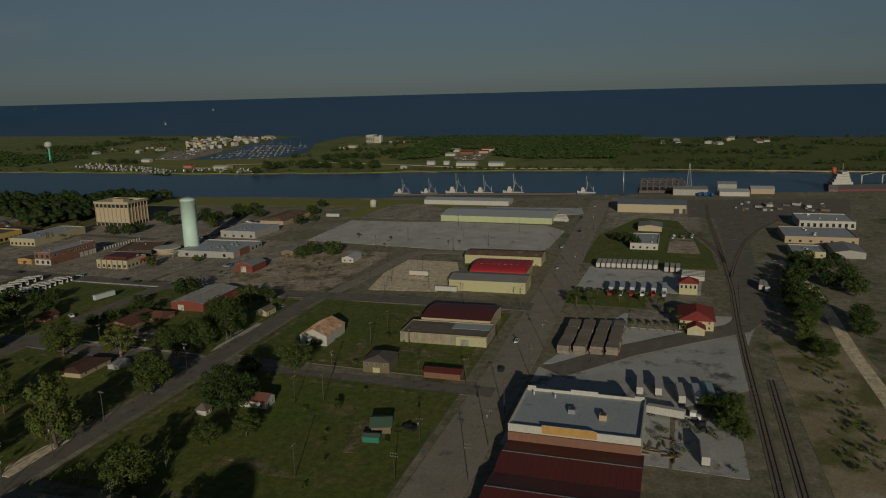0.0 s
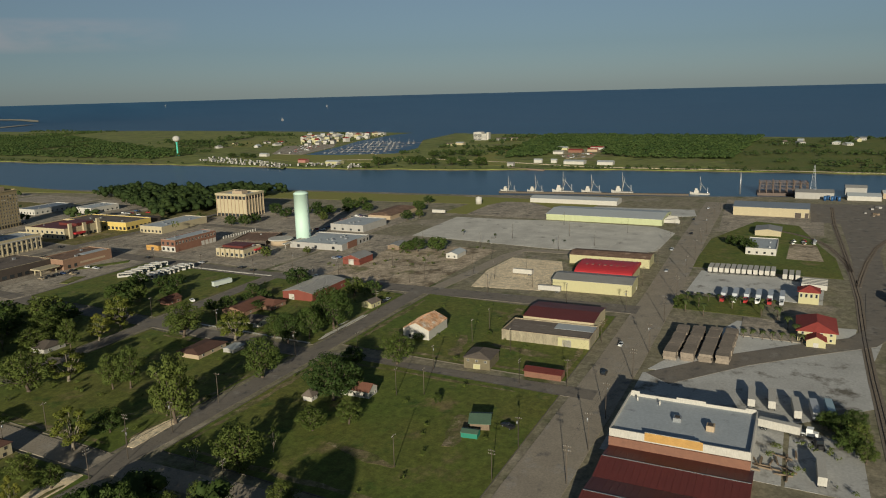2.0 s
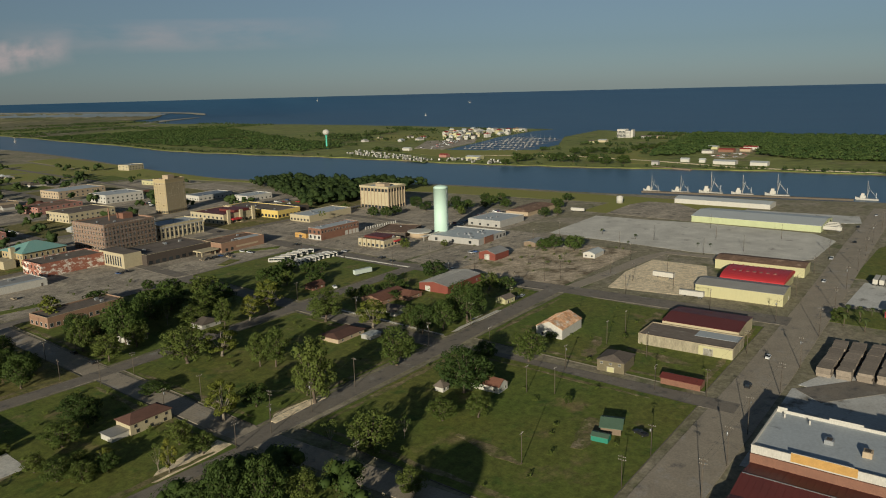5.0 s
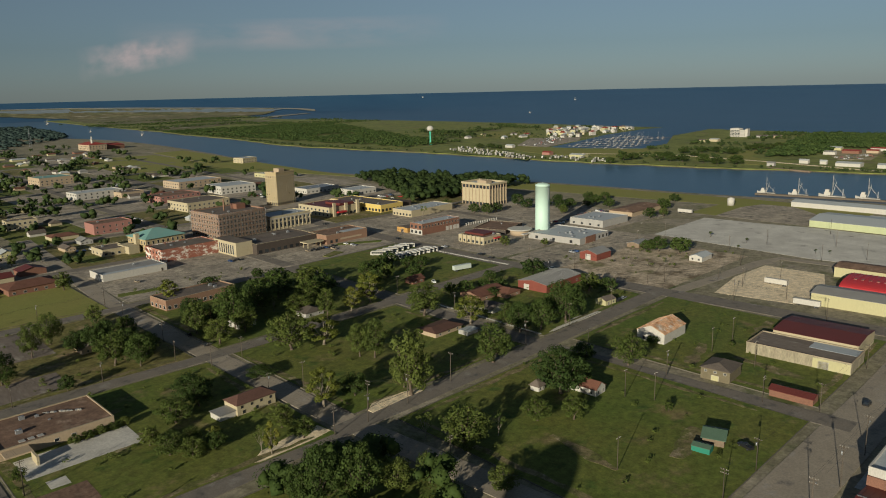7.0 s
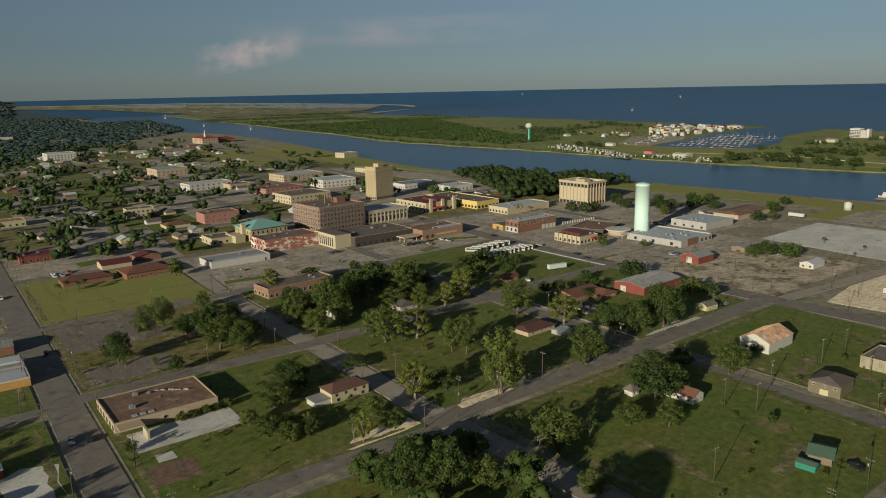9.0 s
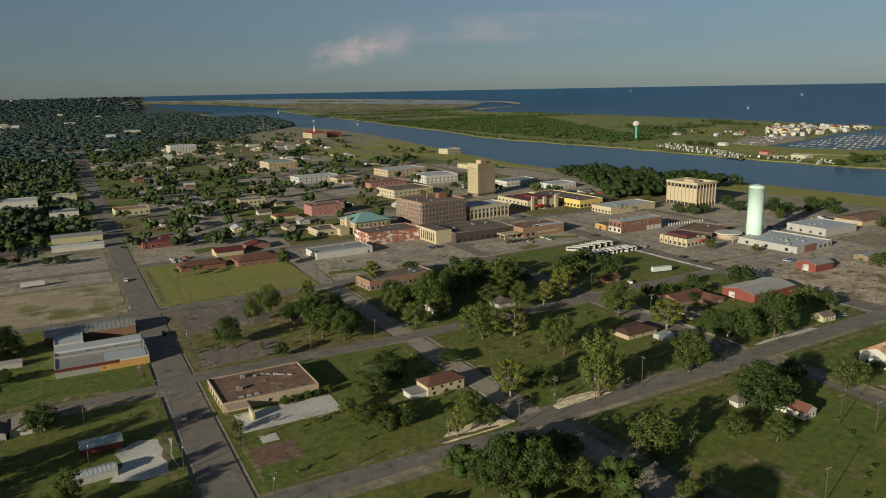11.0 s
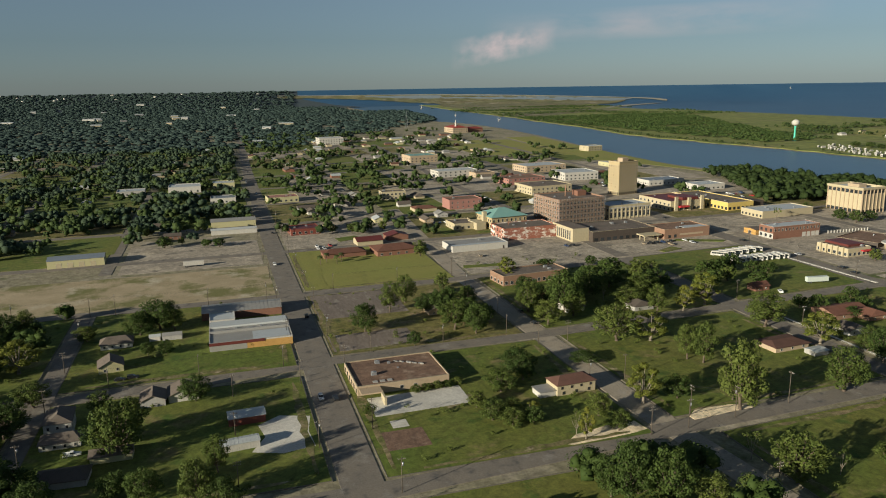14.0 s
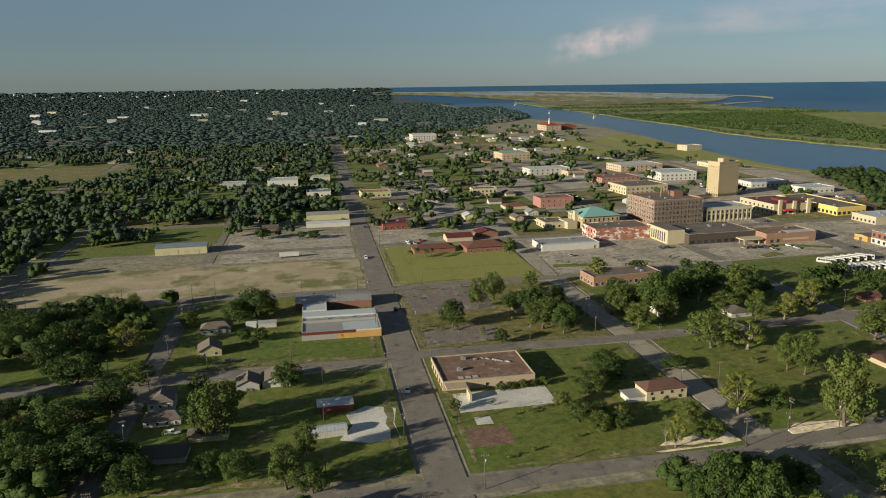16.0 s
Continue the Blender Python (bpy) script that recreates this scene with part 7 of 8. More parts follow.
pole_line([(199, 66.5), (223, 67), (249, 68.5), (291, 69), (325, 70), (372, 73), (420, 76), (470, 80), (520, 83), (570, 87), (620, 91), (680, 94), (740, 97)], 93, h=13.5, lamp=True)
pole_line([(191, 88), (215, 89), (272, 91), (330, 93.5), (385, 96), (440, 100), (500, 104), (560, 108), (625, 112)], 93, h=11)
pole_line([(45, 150), (45, 196), (45, 240), (45, 300), (44, 345), (44, 395), (44, 440), (44, 490), (44, 545), (44, 600), (44, 660), (45, 730), (46, 800)], 0, lamp=True)
pole_line([(25, 180), (25, 232), (25, 290), (25, 350), (25, 410), (25, 470), (25, 530), (25, 600), (25, 680)], 0, h=10)
pole_line([(158, 214), (172, 207), (199, 211), (228, 214), (254, 217), (290, 219), (330, 221)], 95, h=12)
pole_line([(136, 205), (136, 250), (136, 300), (135, 350), (134, 400), (138, 440)], 0, h=11)
pole_line([(150, 160), (151, 205), (152, 250), (151, 300), (149, 350)], 0, h=11)
pole_line([(267, 110), (266, 150), (266, 190), (267, 235), (268, 280), (269, 330)], 0, h=11)
pole_line([(362, 240), (361, 290), (362, 340), (364, 390), (366, 440), (367, 490)], 0, h=12, lamp=True)
pole_line([(386, 130), (388, 180), (389, 235), (389, 290), (390, 330)], 0, h=12)
pole_line([(-68, 200), (-69, 245), (-70, 290), (-71, 335), (-72, 380), (-73, 420)], 0, h=10)
pole_line([(-90, 309), (-50, 308), (-15, 310), (20, 312)], 90, h=10)
pole_line([(-160, 418), (-110, 418), (-60, 418), (-12, 418), (20, 418)], 90, h=11)
pole_line([(60, 431), (100, 432), (136, 434)], 90, h=10)
pole_line([(60, 317), (95, 318), (128, 320)], 90, h=9)
pole_line([(-2, 215), (-2, 250), (-2, 285)], 0, h=9)
for x, y in ((185, 120), (235, 150), (240, 140), (300, 128), (305, 150), (325, 150), (410, 160), (420, 190), (430, 210), (400, 230), (450, 180), (470, 215), (505, 240), (515, 180), (540, 160),
             (545, 230), (570, 190), (440, 250), (425, 270), (480, 300), (520, 300), (600, 150), (615, 210)):
    utility_pole(x, y, 0, 12, 1)


# ---- street and yard vehicles ----
def car_meshes(kind):
    """Body, glass and wheel meshes of a car, van or pickup that points along x."""
    L, W = {"car": (4.6, 1.8), "suv": (4.8, 1.9), "pickup": (5.7, 1.95)}[kind]
    prof = {"car": [(-2.3, 0.35), (-2.3, 0.8), (-1.9, 0.95), (1.0, 0.95), (2.1, 0.8), (2.3, 0.6), (2.3, 0.35)],
            "suv": [(-2.4, 0.4), (-2.4, 1.0), (-2.3, 1.1), (1.0, 1.1), (2.3, 0.95), (2.4, 0.7), (2.4, 0.4)],
            "pickup": [(-2.85, 0.45), (-2.85, 1.15), (-0.6, 1.15), (0.9, 1.12), (2.7, 1.0), (2.85, 0.8), (2.85, 0.45)]}[kind]
    cab = {"car": [(-1.9, 0.95), (-1.3, 1.42), (0.2, 1.42), (1.0, 0.95)], "suv": [(-2.3, 1.1), (-2.1, 1.7), (0.2, 1.7), (1.0, 1.1)],
           "pickup": [(-0.6, 1.15), (-0.5, 1.75), (0.5, 1.75), (1.2, 1.12)]}[kind]

    def extrude(bm, pts, w, mi=0, taper=1.0):
        zs = [z for _, z in pts]
        a = [bm.verts.new((x, -w / 2 * (taper if z == max(zs) else 1), z)) for x, z in pts]
        b = [bm.verts.new((x, w / 2 * (taper if z == max(zs) else 1), z)) for x, z in pts]
        bm.faces.new(a).material_index = mi
        bm.faces.new(b[::-1]).material_index = mi
        for i in range(len(pts)):
            j = (i + 1) % len(pts)
            bm.faces.new((a[i], b[i], b[j], a[j])).material_index = mi
    body, glass, wheel = B(), B(), B()
    extrude(body, prof, W)
    r = [p for p in cab if p[1] == max(q[1] for q in cab)]
    box(body, r[0][0], -W * 0.4, r[0][1], r[1][0], W * 0.4, r[0][1] + 0.06)
    if kind == "pickup":
        box(body, -2.8, -W / 2, 1.15, -0.65, -W / 2 + 0.1, 1.4), box(body, -2.8, W / 2 - 0.1, 1.15, -0.65, W / 2, 1.4), box(body, -2.85, -W / 2 + 0.1, 1.15, -2.75, W / 2 - 0.1, 1.4)
    extrude(glass, cab, W * 0.92, 0, 0.86)
    tube(wheel, (0, -0.12, 0), (0, 0.12, 0), 0.34, 0.34, 12)
    tube(wheel, (0, -0.13, 0), (0, 0.13, 0), 0.18, 0.18, 8, 1)
    for b in (body, glass):
        bmesh.ops.recalc_face_normals(b, faces=b.faces[:])
    return body, mesh_of("windows", glass, M["carglass"]), mesh_of("wheel", wheel, M["tyre"], M["steel"]), L, W


CARS = {}


def vehicle(x, y, rot, kind, colour, label, z=0.2, group="parked cars"):
    if kind not in CARS:
        CARS[kind] = car_meshes(kind)
        CARS[kind] = (mesh_of("body", CARS[kind][0]), *CARS[kind][1:])
    body, glass, wheel, L, W = CARS[kind]
    if (kind, colour) not in CARS:
        c = body.copy()
        c.materials.append(paint(*colour))
        CARS[kind, colour] = c
    v = thing("pickup_truck" if kind == "pickup" else "car", x, y, z, rot, label, "car", group)
    part("body", CARS[kind, colour], None, v)
    part("cabin_glass", glass, None, v)
    for sx in (-0.31 * L, 0.31 * L):
        for sy in (-W / 2 + 0.1, W / 2 - 0.1):
            part("wheel", wheel, None, v, m=pose(sx, sy, 0.34))
    return v


WHITE, SILVER, BLACK, RED, BLUE, TAN = (0.75, 0.75, 0.73), (0.42, 0.43, 0.45), (0.02, 0.02, 0.022), (0.35, 0.03, 0.03), (0.04, 0.08, 0.2), (0.35, 0.28, 0.19)
vehicle(329, 84, 183, "car", WHITE, "white car driving on the wide street", group="moving cars")
vehicle(291, 81, 3, "suv", BLACK, "black car driving on the wide street", group="moving cars")
vehicle(36.5, 270, 90, "suv", BLACK, "dark car driving along the avenue", group="moving cars")
vehicle(-54.6, 252.5, 5, "pickup", WHITE, "white pickup truck in a house yard", 0.33)
vehicle(302, 334, 60, "pickup", WHITE, "white pickup truck beside the road", 0.33)
vehicle(378, 367, 92, "suv", BLACK, "dark car on the main street", group="moving cars")
vehicle(-47, 318, 4, "car", BLACK, "dark car parked beside a yellow house", 0.33)
vehicle(-42, 319, 4, "suv", BLACK, "dark car parked beside a yellow house", 0.33)
vehicle(345, 226, 4, "pickup", BLACK, "dark pickup parked on the grass", 0.33)
vehicle(351, 227, 10, "car", SILVER, "grey car parked on the grass", 0.33)
vehicle(148, 350, 90, "car", BLACK, "dark car at the kerb of a side street")
vehicle(147, 330, 90, "suv", BLACK, "dark car at the kerb of a side street")
vehicle(227, 98, 70, "pickup", BLACK, "dark pickup beside the shack", 0.33)
pk = random.Random(41)
for x0, y0, nx, ny, sx, sy, rot, prob in ((318, 466, 4, 2, 6, 9, 90, 0.6), (560, 395, 8, 3, 5, 9, 95, 0.75), (505, 400, 5, 2, 3.2, 9, 95, 0.6), (420, 710, 6, 4, 4, 8, 95, 0.7), (430, 770, 9, 4, 4, 8, 95, 0.75),
                                          (245, 720, 8, 3, 4, 8, 95, 0.5), (385, 640, 4, 4, 4, 7, 95, 0.6), (520, 640, 5, 4, 4, 8, 95, 0.5), (420, 322, 4, 1, 4, 8, 95, 0.8),
                                          (600, 12, 5, 3, 4, 7, 20, 0.8), (290, 640, 5, 2, 4, 8, 95, 0.6), (66, 545, 4, 2, 5, 8, 95, 0.5), (-30, 875, 6, 2, 4, 8, 95, 0.6)):
    for i in range(nx):
        for j in range(ny):
            if pk.random() < prob:
                vehicle(x0 + i * sx + pk.uniform(-0.4, 0.4), y0 + j * sy + pk.uniform(-0.5, 0.5), rot + pk.choice((0, 180)), pk.choice(("car", "suv", "pickup")),
                        pk.choice((WHITE, SILVER, BLACK, RED, BLUE, TAN, WHITE)), "parked car on a downtown lot", 0.12)


def bus_meshes():
    bm = B()
    pts = [(-6, 0.45), (-6, 3.0), (-5.7, 3.3), (5.4, 3.3), (5.9, 3.0), (6.1, 1.4), (6.1, 0.45)]
    a, b = [bm.verts.new((x, -1.27, z)) for x, z in pts], [bm.verts.new((x, 1.27, z)) for x, z in pts]
    bm.faces.new(a), bm.faces.new(b[::-1])
    for i in range(len(pts)):
        j = (i + 1) % len(pts)
        bm.faces.new((a[i], b[i], b[j], a[j]))
    bmesh.ops.recalc_face_normals(bm, faces=bm.faces[:])
    body = mesh_of("body", bm, M["white"])
    bm = B()
    for s in (-1, 1):
        for k in range(7):
            box(bm, -5.6 + k * 1.55, s * 1.275 - 0.02, 1.6, -4.2 + k * 1.55, s * 1.275 + 0.02, 2.75)
    box(bm, 5.97, -1.1, 1.5, 6.02, 1.1, 2.6)
    glass = mesh_of("bus_windows", bm, M["carglass"])
    bm = B()
    box(bm, -1.0, -0.8, 3.3, 1.0, 0.8, 3.6)
    return body, glass, mesh_of("roof_unit", bm, M["steel"])


BUS = bus_meshes()


def bus(x, y, rot):
    v = thing("bus", x, y, 0.15, rot, "white coach with dark windows in the bus yard", "bus", "buses in the yard")
    part("body", BUS[0], None, v), part("glazing", BUS[1], None, v), part("roof_unit", BUS[2], None, v, m=pose(-3.5, 0, 0)), part("roof_unit", BUS[2], None, v, m=pose(1.8, 0, -0.04))
    for sx in (-3.9, 3.9):
        for sy in (-1.15, 1.15):
            part("wheel", CARS["car"][2], None, v, m=pose(sx, sy, 0.42) @ Matrix.Diagonal((1.4, 1, 1.4, 1)))


for i in range(6):
    bus(328 + i * 6.5, 422.6 + i * 1.15, 130 + (i % 3) * 3)
for i in range(9):
    bus(328.5 + i * 4.5, 404.6 + (i % 3) * 0.5, 116 + (i % 4) * 3)


def trailer_meshes():
    bm = B()
    box(bm, 0, -1.28, 1.15, 13.6, 1.28, 4.0)
    body = mesh_of("cargo_box", bm, M["white"])
    bm = B()
    box(bm, 0.2, -0.5, 0.85, 13.4, -0.3, 1.15), box(bm, 0.2, 0.3, 0.85, 13.4, 0.5, 1.15), box(bm, 10.6, -0.9, 0, 10.8, -0.7, 0.85), box(bm, 10.6, 0.7, 0, 10.8, 0.9, 0.85)
    return body, mesh_of("chassis", bm, M["black"])


TRL = trailer_meshes()


def trailer(x, y, rot, label="white box trailer parked in a row", colour=None, z=0.06, group="parked trailers"):
    v = thing("box_trailer", x, y, z, rot, label, "trailer", group)
    body = TRL[0]
    if colour:
        body = TRL[0].copy()
        body.materials.clear()
        body.materials.append(paint(*colour))
    part("cargo_box", body, None, v), part("chassis", TRL[1], None, v)
    for sx in (1.4, 2.6):
        for sy in (-1.05, 1.05):
            part("wheel", CARS["car"][2], None, v, m=pose(sx, sy, 0.48) @ Matrix.Diagonal((1.4, 1.2, 1.4, 1)))
    return v


def cab(x, y, rot, colour, label):
    v = thing("truck_tractor", x, y, 0.06, rot, label, "truck", "truck tractors")
    bm = B()
    box(bm, -3.0, -0.5, 0.7, 0, 0.5, 1.0), box(bm, -0.2, -1.2, 0.6, 2.0, 1.2, 3.2), box(bm, 2.0, -1.0, 0.6, 3.6, 1.0, 1.9)
    part("body", bm, paint(*colour), v)
    part("windscreen", box(B(), 2.0, -1.0, 2.0, 2.05, 1.0, 3.0), M["carglass"], v)
    for sx in (-2.3, -1.2, 2.8):
        for sy in (-1.0, 1.0):
            part("wheel", CARS["car"][2], None, v, m=pose(sx, sy, 0.48) @ Matrix.Diagonal((1.4, 1.2, 1.4, 1)))


for i in range(12):
    trailer(486 + i * 0.3, 68 - i * 3.35, 2)
for i in range(3):
    trailer(484, 24 - i * 3.6, 2)
for i in range(6):
    trailer(427 + i, 52 - i * 6.0, 2, "grey box trailer on the shell lot", (0.45, 0.47, 0.5))
    cab(424 + i, 52 - i * 6.0, 182, pk.choice((RED, WHITE, SILVER, WHITE, BLACK)), "truck tractor in front of its trailer")
trailer(280, 22, 5), trailer(281, 15, 5), trailer(-29, 521, 2, "white box trailer standing alone on the dirt lot")
trailer(276, 6, 8, "white box trailer behind the store"), trailer(277, 0, 8, "grey box trailer behind the store", SILVER), trailer(279, -5, 8, "pale blue box trailer behind the store", (0.3, 0.4, 0.45))
trailer(265, 18, 262), cab(265, 2.6, 265, WHITE, "white truck tractor coupled to a trailer"), trailer(229, -3, 4)
cab(258, -1, 200, BLACK, "dark truck tractor behind the store")
trailer(449, -34, 4, "white box trailer beside the rail road"), trailer(437, 170, 92, "long white box trailer on the sand lot")
trailer(330, 345, 350, "pale grey box trailer on the lawn", (0.5, 0.55, 0.5), 0.2), trailer(632, 352, 275), trailer(405, 140, 95)


def timber_stack(x, y, rot):
    """Long stack of sawn timber: bundles in columns and layers."""
    s = thing("timber_stack", x, y, 0.06, rot, "long grey brown stack of timber mats", "timber stack", "timber stacks")
    rnd = random.Random(int(y))
    bm, prof = B(), []
    for k in range(5):
        z, o = k * 0.25, 0.03 * (k % 2)
        prof += [(o, z), (o, z + 0.2), (0.1, z + 0.21), (0.1, z + 0.24)]
    outline = prof + [(5.6 - y, z) for y, z in prof[::-1]]
    e0, e1 = [bm.verts.new((0, y, z)) for y, z in outline], [bm.verts.new((4.1, y, z)) for y, z in outline]
    bm.faces.new(e0), bm.faces.new(e1[::-1])
    for i in range(len(outline)):
        j = (i + 1) % len(outline)
        bm.faces.new((e0[i], e1[i], e1[j], e0[j]))
    bmesh.ops.recalc_face_normals(bm, faces=bm.faces[:])
    mesh = mesh_of("timber_block", bm, M["timber"])
    for i in range(10):
        for k in range(3):
            part("timber_block", mesh, None, s, m=pose(i * 4.14 + rnd.uniform(-0.12, 0.12), rnd.uniform(-0.3, 0.3), k * 1.25, 0, 0, rnd.uniform(-1.5, 1.5)))


for i in range(4):
    timber_stack(320 + i * 1.2, 57 - i * 7.2, 1.5)


# palms
def palm_meshes():
    bm = B()
    tube(bm, (0, 0, -0.1), (0.1, 0, 3.5), 0.24, 0.18, 8), tube(bm, (0.1, 0, 3.5), (0.15, 0.1, 6.6), 0.18, 0.16, 8)
    t = mesh_of("trunk", bm, M["bark"])
    bm, rnd = B(), random.Random(6)
    for i in range(26):
        a, up = i * 2.4, rnd.uniform(-0.5, 1.1)
        d = Vector((math.cos(a), math.sin(a), 0))
        side_v = Vector((-d.y, d.x, 0))
        p = Vector((0.15, 0.1, 6.6))
        prev = [bm.verts.new(p - side_v * 0.05), bm.verts.new(p + side_v * 0.05)]
        for k in range(1, 5):
            q = p + d * (0.62 * k) + Vector((0, 0, up * 0.5 * k - 0.13 * k * k))
            w = (0.3, 0.42, 0.36, 0.06)[k - 1]
            cur = [bm.verts.new(q - side_v * w - Vector((0, 0, 0.15))), bm.verts.new(q + side_v * w - Vector((0, 0, 0.15)))]
            bm.faces.new((prev[0], prev[1], cur[1], cur[0]))
            prev = cur
    return t, mesh_of("fronds", bm, M["palm"])


PALM = palm_meshes()


def palm(x, y, s=1.0, z=0.05):
    p = thing("palm_tree", x, y, z, 0, "palm tree with a shaggy crown of fronds", "palm tree", "palm trees")
    p.matrix_basis = pose(x, y, z, 0, 0, (x * 37 + y * 11) % 360) @ Matrix.Diagonal((s, s, s, 1))
    part("trunk", PALM[0], None, p), part("fronds", PALM[1], None, p)


for i in range(9):
    palm(421, 70 - i * 5.6, 0.66)
for i in range(7):
    palm(363 + i * 0.3, 34 - i * 4.2, 0.7)
for x, y in ((392, 57), (396, 67), (410, 45), (373, 12), (400, 22), (384, 16), (66, 500), (72, 492), (76, 498), (61, 494), (404, 30), (408, 62)):
    palm(x, y, 1.0)
for x, y, q in ((544, 274, 0.7), (540, 243, 0.6), (516, 238, 0.5), (537, 192, 0.5), (541, 184, 0.45)):
    palm(x, y, q)
lot("paved_yard", [(366, 36), (398, 38), (398, 14), (366, 8)], "old_asphalt", "pinkish grey paved yard", 0.09)


def red_tiled_house():
    b = gable_building("red_tiled_villa", 370, -5, 24, 16, 5.6, 3.0, "butter", "tile_red", "cream villa with red tiled hipped roofs", 3, "x", 1.0, hip=6)
    windows(b, 24, 16, "W", 4, (1.0, 3.6), 1.1, 1.3), windows(b, 24, 16, "S", 5, (1.0, 3.6), 1.1, 1.3)
    b = gable_building("red_tiled_porch", 362, -1, 8, 8, 3.4, 2.0, "butter", "tile_red", "small cream porch house with a red tiled roof", 3, "x", 0.6)
    door(b, 8, 8, "W", 0.5, 2.0, 2.2, "white")
    b = gable_building("red_tiled_tower", 436, 4, 10, 10, 7.0, 2.4, "butter", "tile_red", "square cream gatehouse with a red tiled roof", 3, "x", 0.9, hip=5)
    windows(b, 10, 10, "W", 4, (3.6,), 1.3, 2.2)
    for i in range(5):
        trailer(466 + i * 3.5, 14, -92, "white box trailer parked beside the gatehouse")
    b = flat_building("white_depot", 668, -113, 38, 42, 6.5, "white", "light_metal", "long white depot with pilasters", 3, 0.4, "white", 3, seed=71)
    windows(b, 38, 42, "W", 9, (1.2,), 2.4, 3.4, "grey", kind="fixed")
    b = flat_building("grey_roofed_depot", 604, -105, 42, 50, 5.2, "tan", "membrane", "low depot with a wide grey flat roof", 3, 0.4, "grey", 4, seed=72)
    windows(b, 42, 50, "W", 7, (1.0,), 1.8, 1.6, "dark")
    b = flat_building("low_office", 553, -77, 24, 21, 4.2, "butter", "membrane", "low cream office by the road", 3, 0.4, "white", 2, seed=73)
    windows(b, 24, 21, "W", 4, (1.0,), 1.6, 1.4, "white")
    b = gable_building("grey_roofed_shed", 556, -102, 30, 19, 4.2, 1.6, "grey", "grey_metal", "grey shed with a metal roof", 3, "x", 0.4)
    b = gable_building("white_cottage", 462, 238, 16, 9, 3.2, 1.6, "white", "light_metal", "white cottage beside dark trees", 4, "x", 0.4)
    windows(b, 16, 9, "W", 2, (0.9,), 1.2, 1.2, "dark")
    b = gable_building("open_shelter", 473, 294, 16, 10, 3.0, 1.2, "wood", "grey_metal", "low shelter with a grey tin roof", 4, "x", 0.6)


red_tiled_house()

# ---- the docks ----
WHARF = [(797, 353), (812, 282), (829, 200), (841, 144)]
slab("wharf", band(WHARF, 3.5), -4, 0.4, M["pole_wood"], "long dark timber wharf", "wharf", kind="structure")


def shrimp_boat(x, y, rot, s=1.0, m="white"):
    b = thing("shrimp_boat", x, y, -1.6, rot, "white shrimp trawler with raised outriggers at the wharf", "boat", "shrimp boats")
    b.matrix_basis = pose(x, y, -1.6 + rise(x, y), 0, 0, rot) @ Matrix.Diagonal((s, s, s, 1))
    bm, rings = B(), []
    for t, w, z0, z1 in ((-9, 2.2, -0.4, 1.3), (-6, 2.6, -0.8, 1.2), (0, 2.7, -1.0, 1.3), (5, 2.2, -1.0, 1.8), (8.0, 1.1, -0.6, 2.4), (10, 0.08, 0.5, 3.0)):
        rings.append([bm.verts.new(p) for p in ((t, -w, z1), (t, -w * 0.75, z0), (t, w * 0.75, z0), (t, w, z1))])
    for p, q in zip(rings, rings[1:]):
        for k in range(4):
            bm.faces.new((p[k], q[k], q[(k + 1) % 4], p[(k + 1) % 4]))
    bm.faces.new(rings[0])
    bmesh.ops.recalc_face_normals(bm, faces=bm.faces[:])
    part("hull", bm, M[m], b)
    bm = B()
    box(bm, 1.5, -1.9, 1.7, 6, 1.9, 4.2), box(bm, 2.6, -1.6, 4.2, 5.4, 1.6, 6.2)
    part("wheelhouse", bm, M["white"], b)
    bm = B()
    tube(bm, (0.5, -0.6, 1.5), (0.5, -0.4, 18), 0.2, 0.14, 6), tube(bm, (0.5, 0.6, 1.5), (0.5, 0.4, 16), 0.2, 0.14, 6), tube(bm, (0.5, -0.5, 9), (0.5, 0.5, 9), 0.14, 0.14, 6)
    part("mast", bm, M["white"], b)
    for sy in (-1, 1):
        bm = B()
        tube(bm, (0.5, sy * 1.5, 2.0), (-1.0, sy * 8.0, 11.5), 0.22, 0.15, 6), tube(bm, (0.5, 0, 15.5), (-1.0, sy * 8.0, 11.5), 0.07, 0.07, 4)
        tube(bm, (0.5, 0, 12), (-8, sy * 2.0, 2), 0.07, 0.07, 4)
        part("outrigger", bm, M["white"], b)
    bm = B()
    tube(bm, (-7, -2, 1.6), (-7, -2, 7), 0.16, 0.16, 6), tube(bm, (-7, 2, 1.6), (-7, 2, 7), 0.16, 0.16, 6), tube(bm, (-7, -2, 7), (-7, 2, 7), 0.16, 0.16, 6)
    part("stern_frame", bm, M["steel"], b)


for x, y, s in ((812, 347, 1.0), (818, 315, 1.05), (825, 283, 1.35), (832, 251, 1.2), (840, 217, 1.3), (854, 134, 1.1)):
    shrimp_boat(x, y, 101, s)


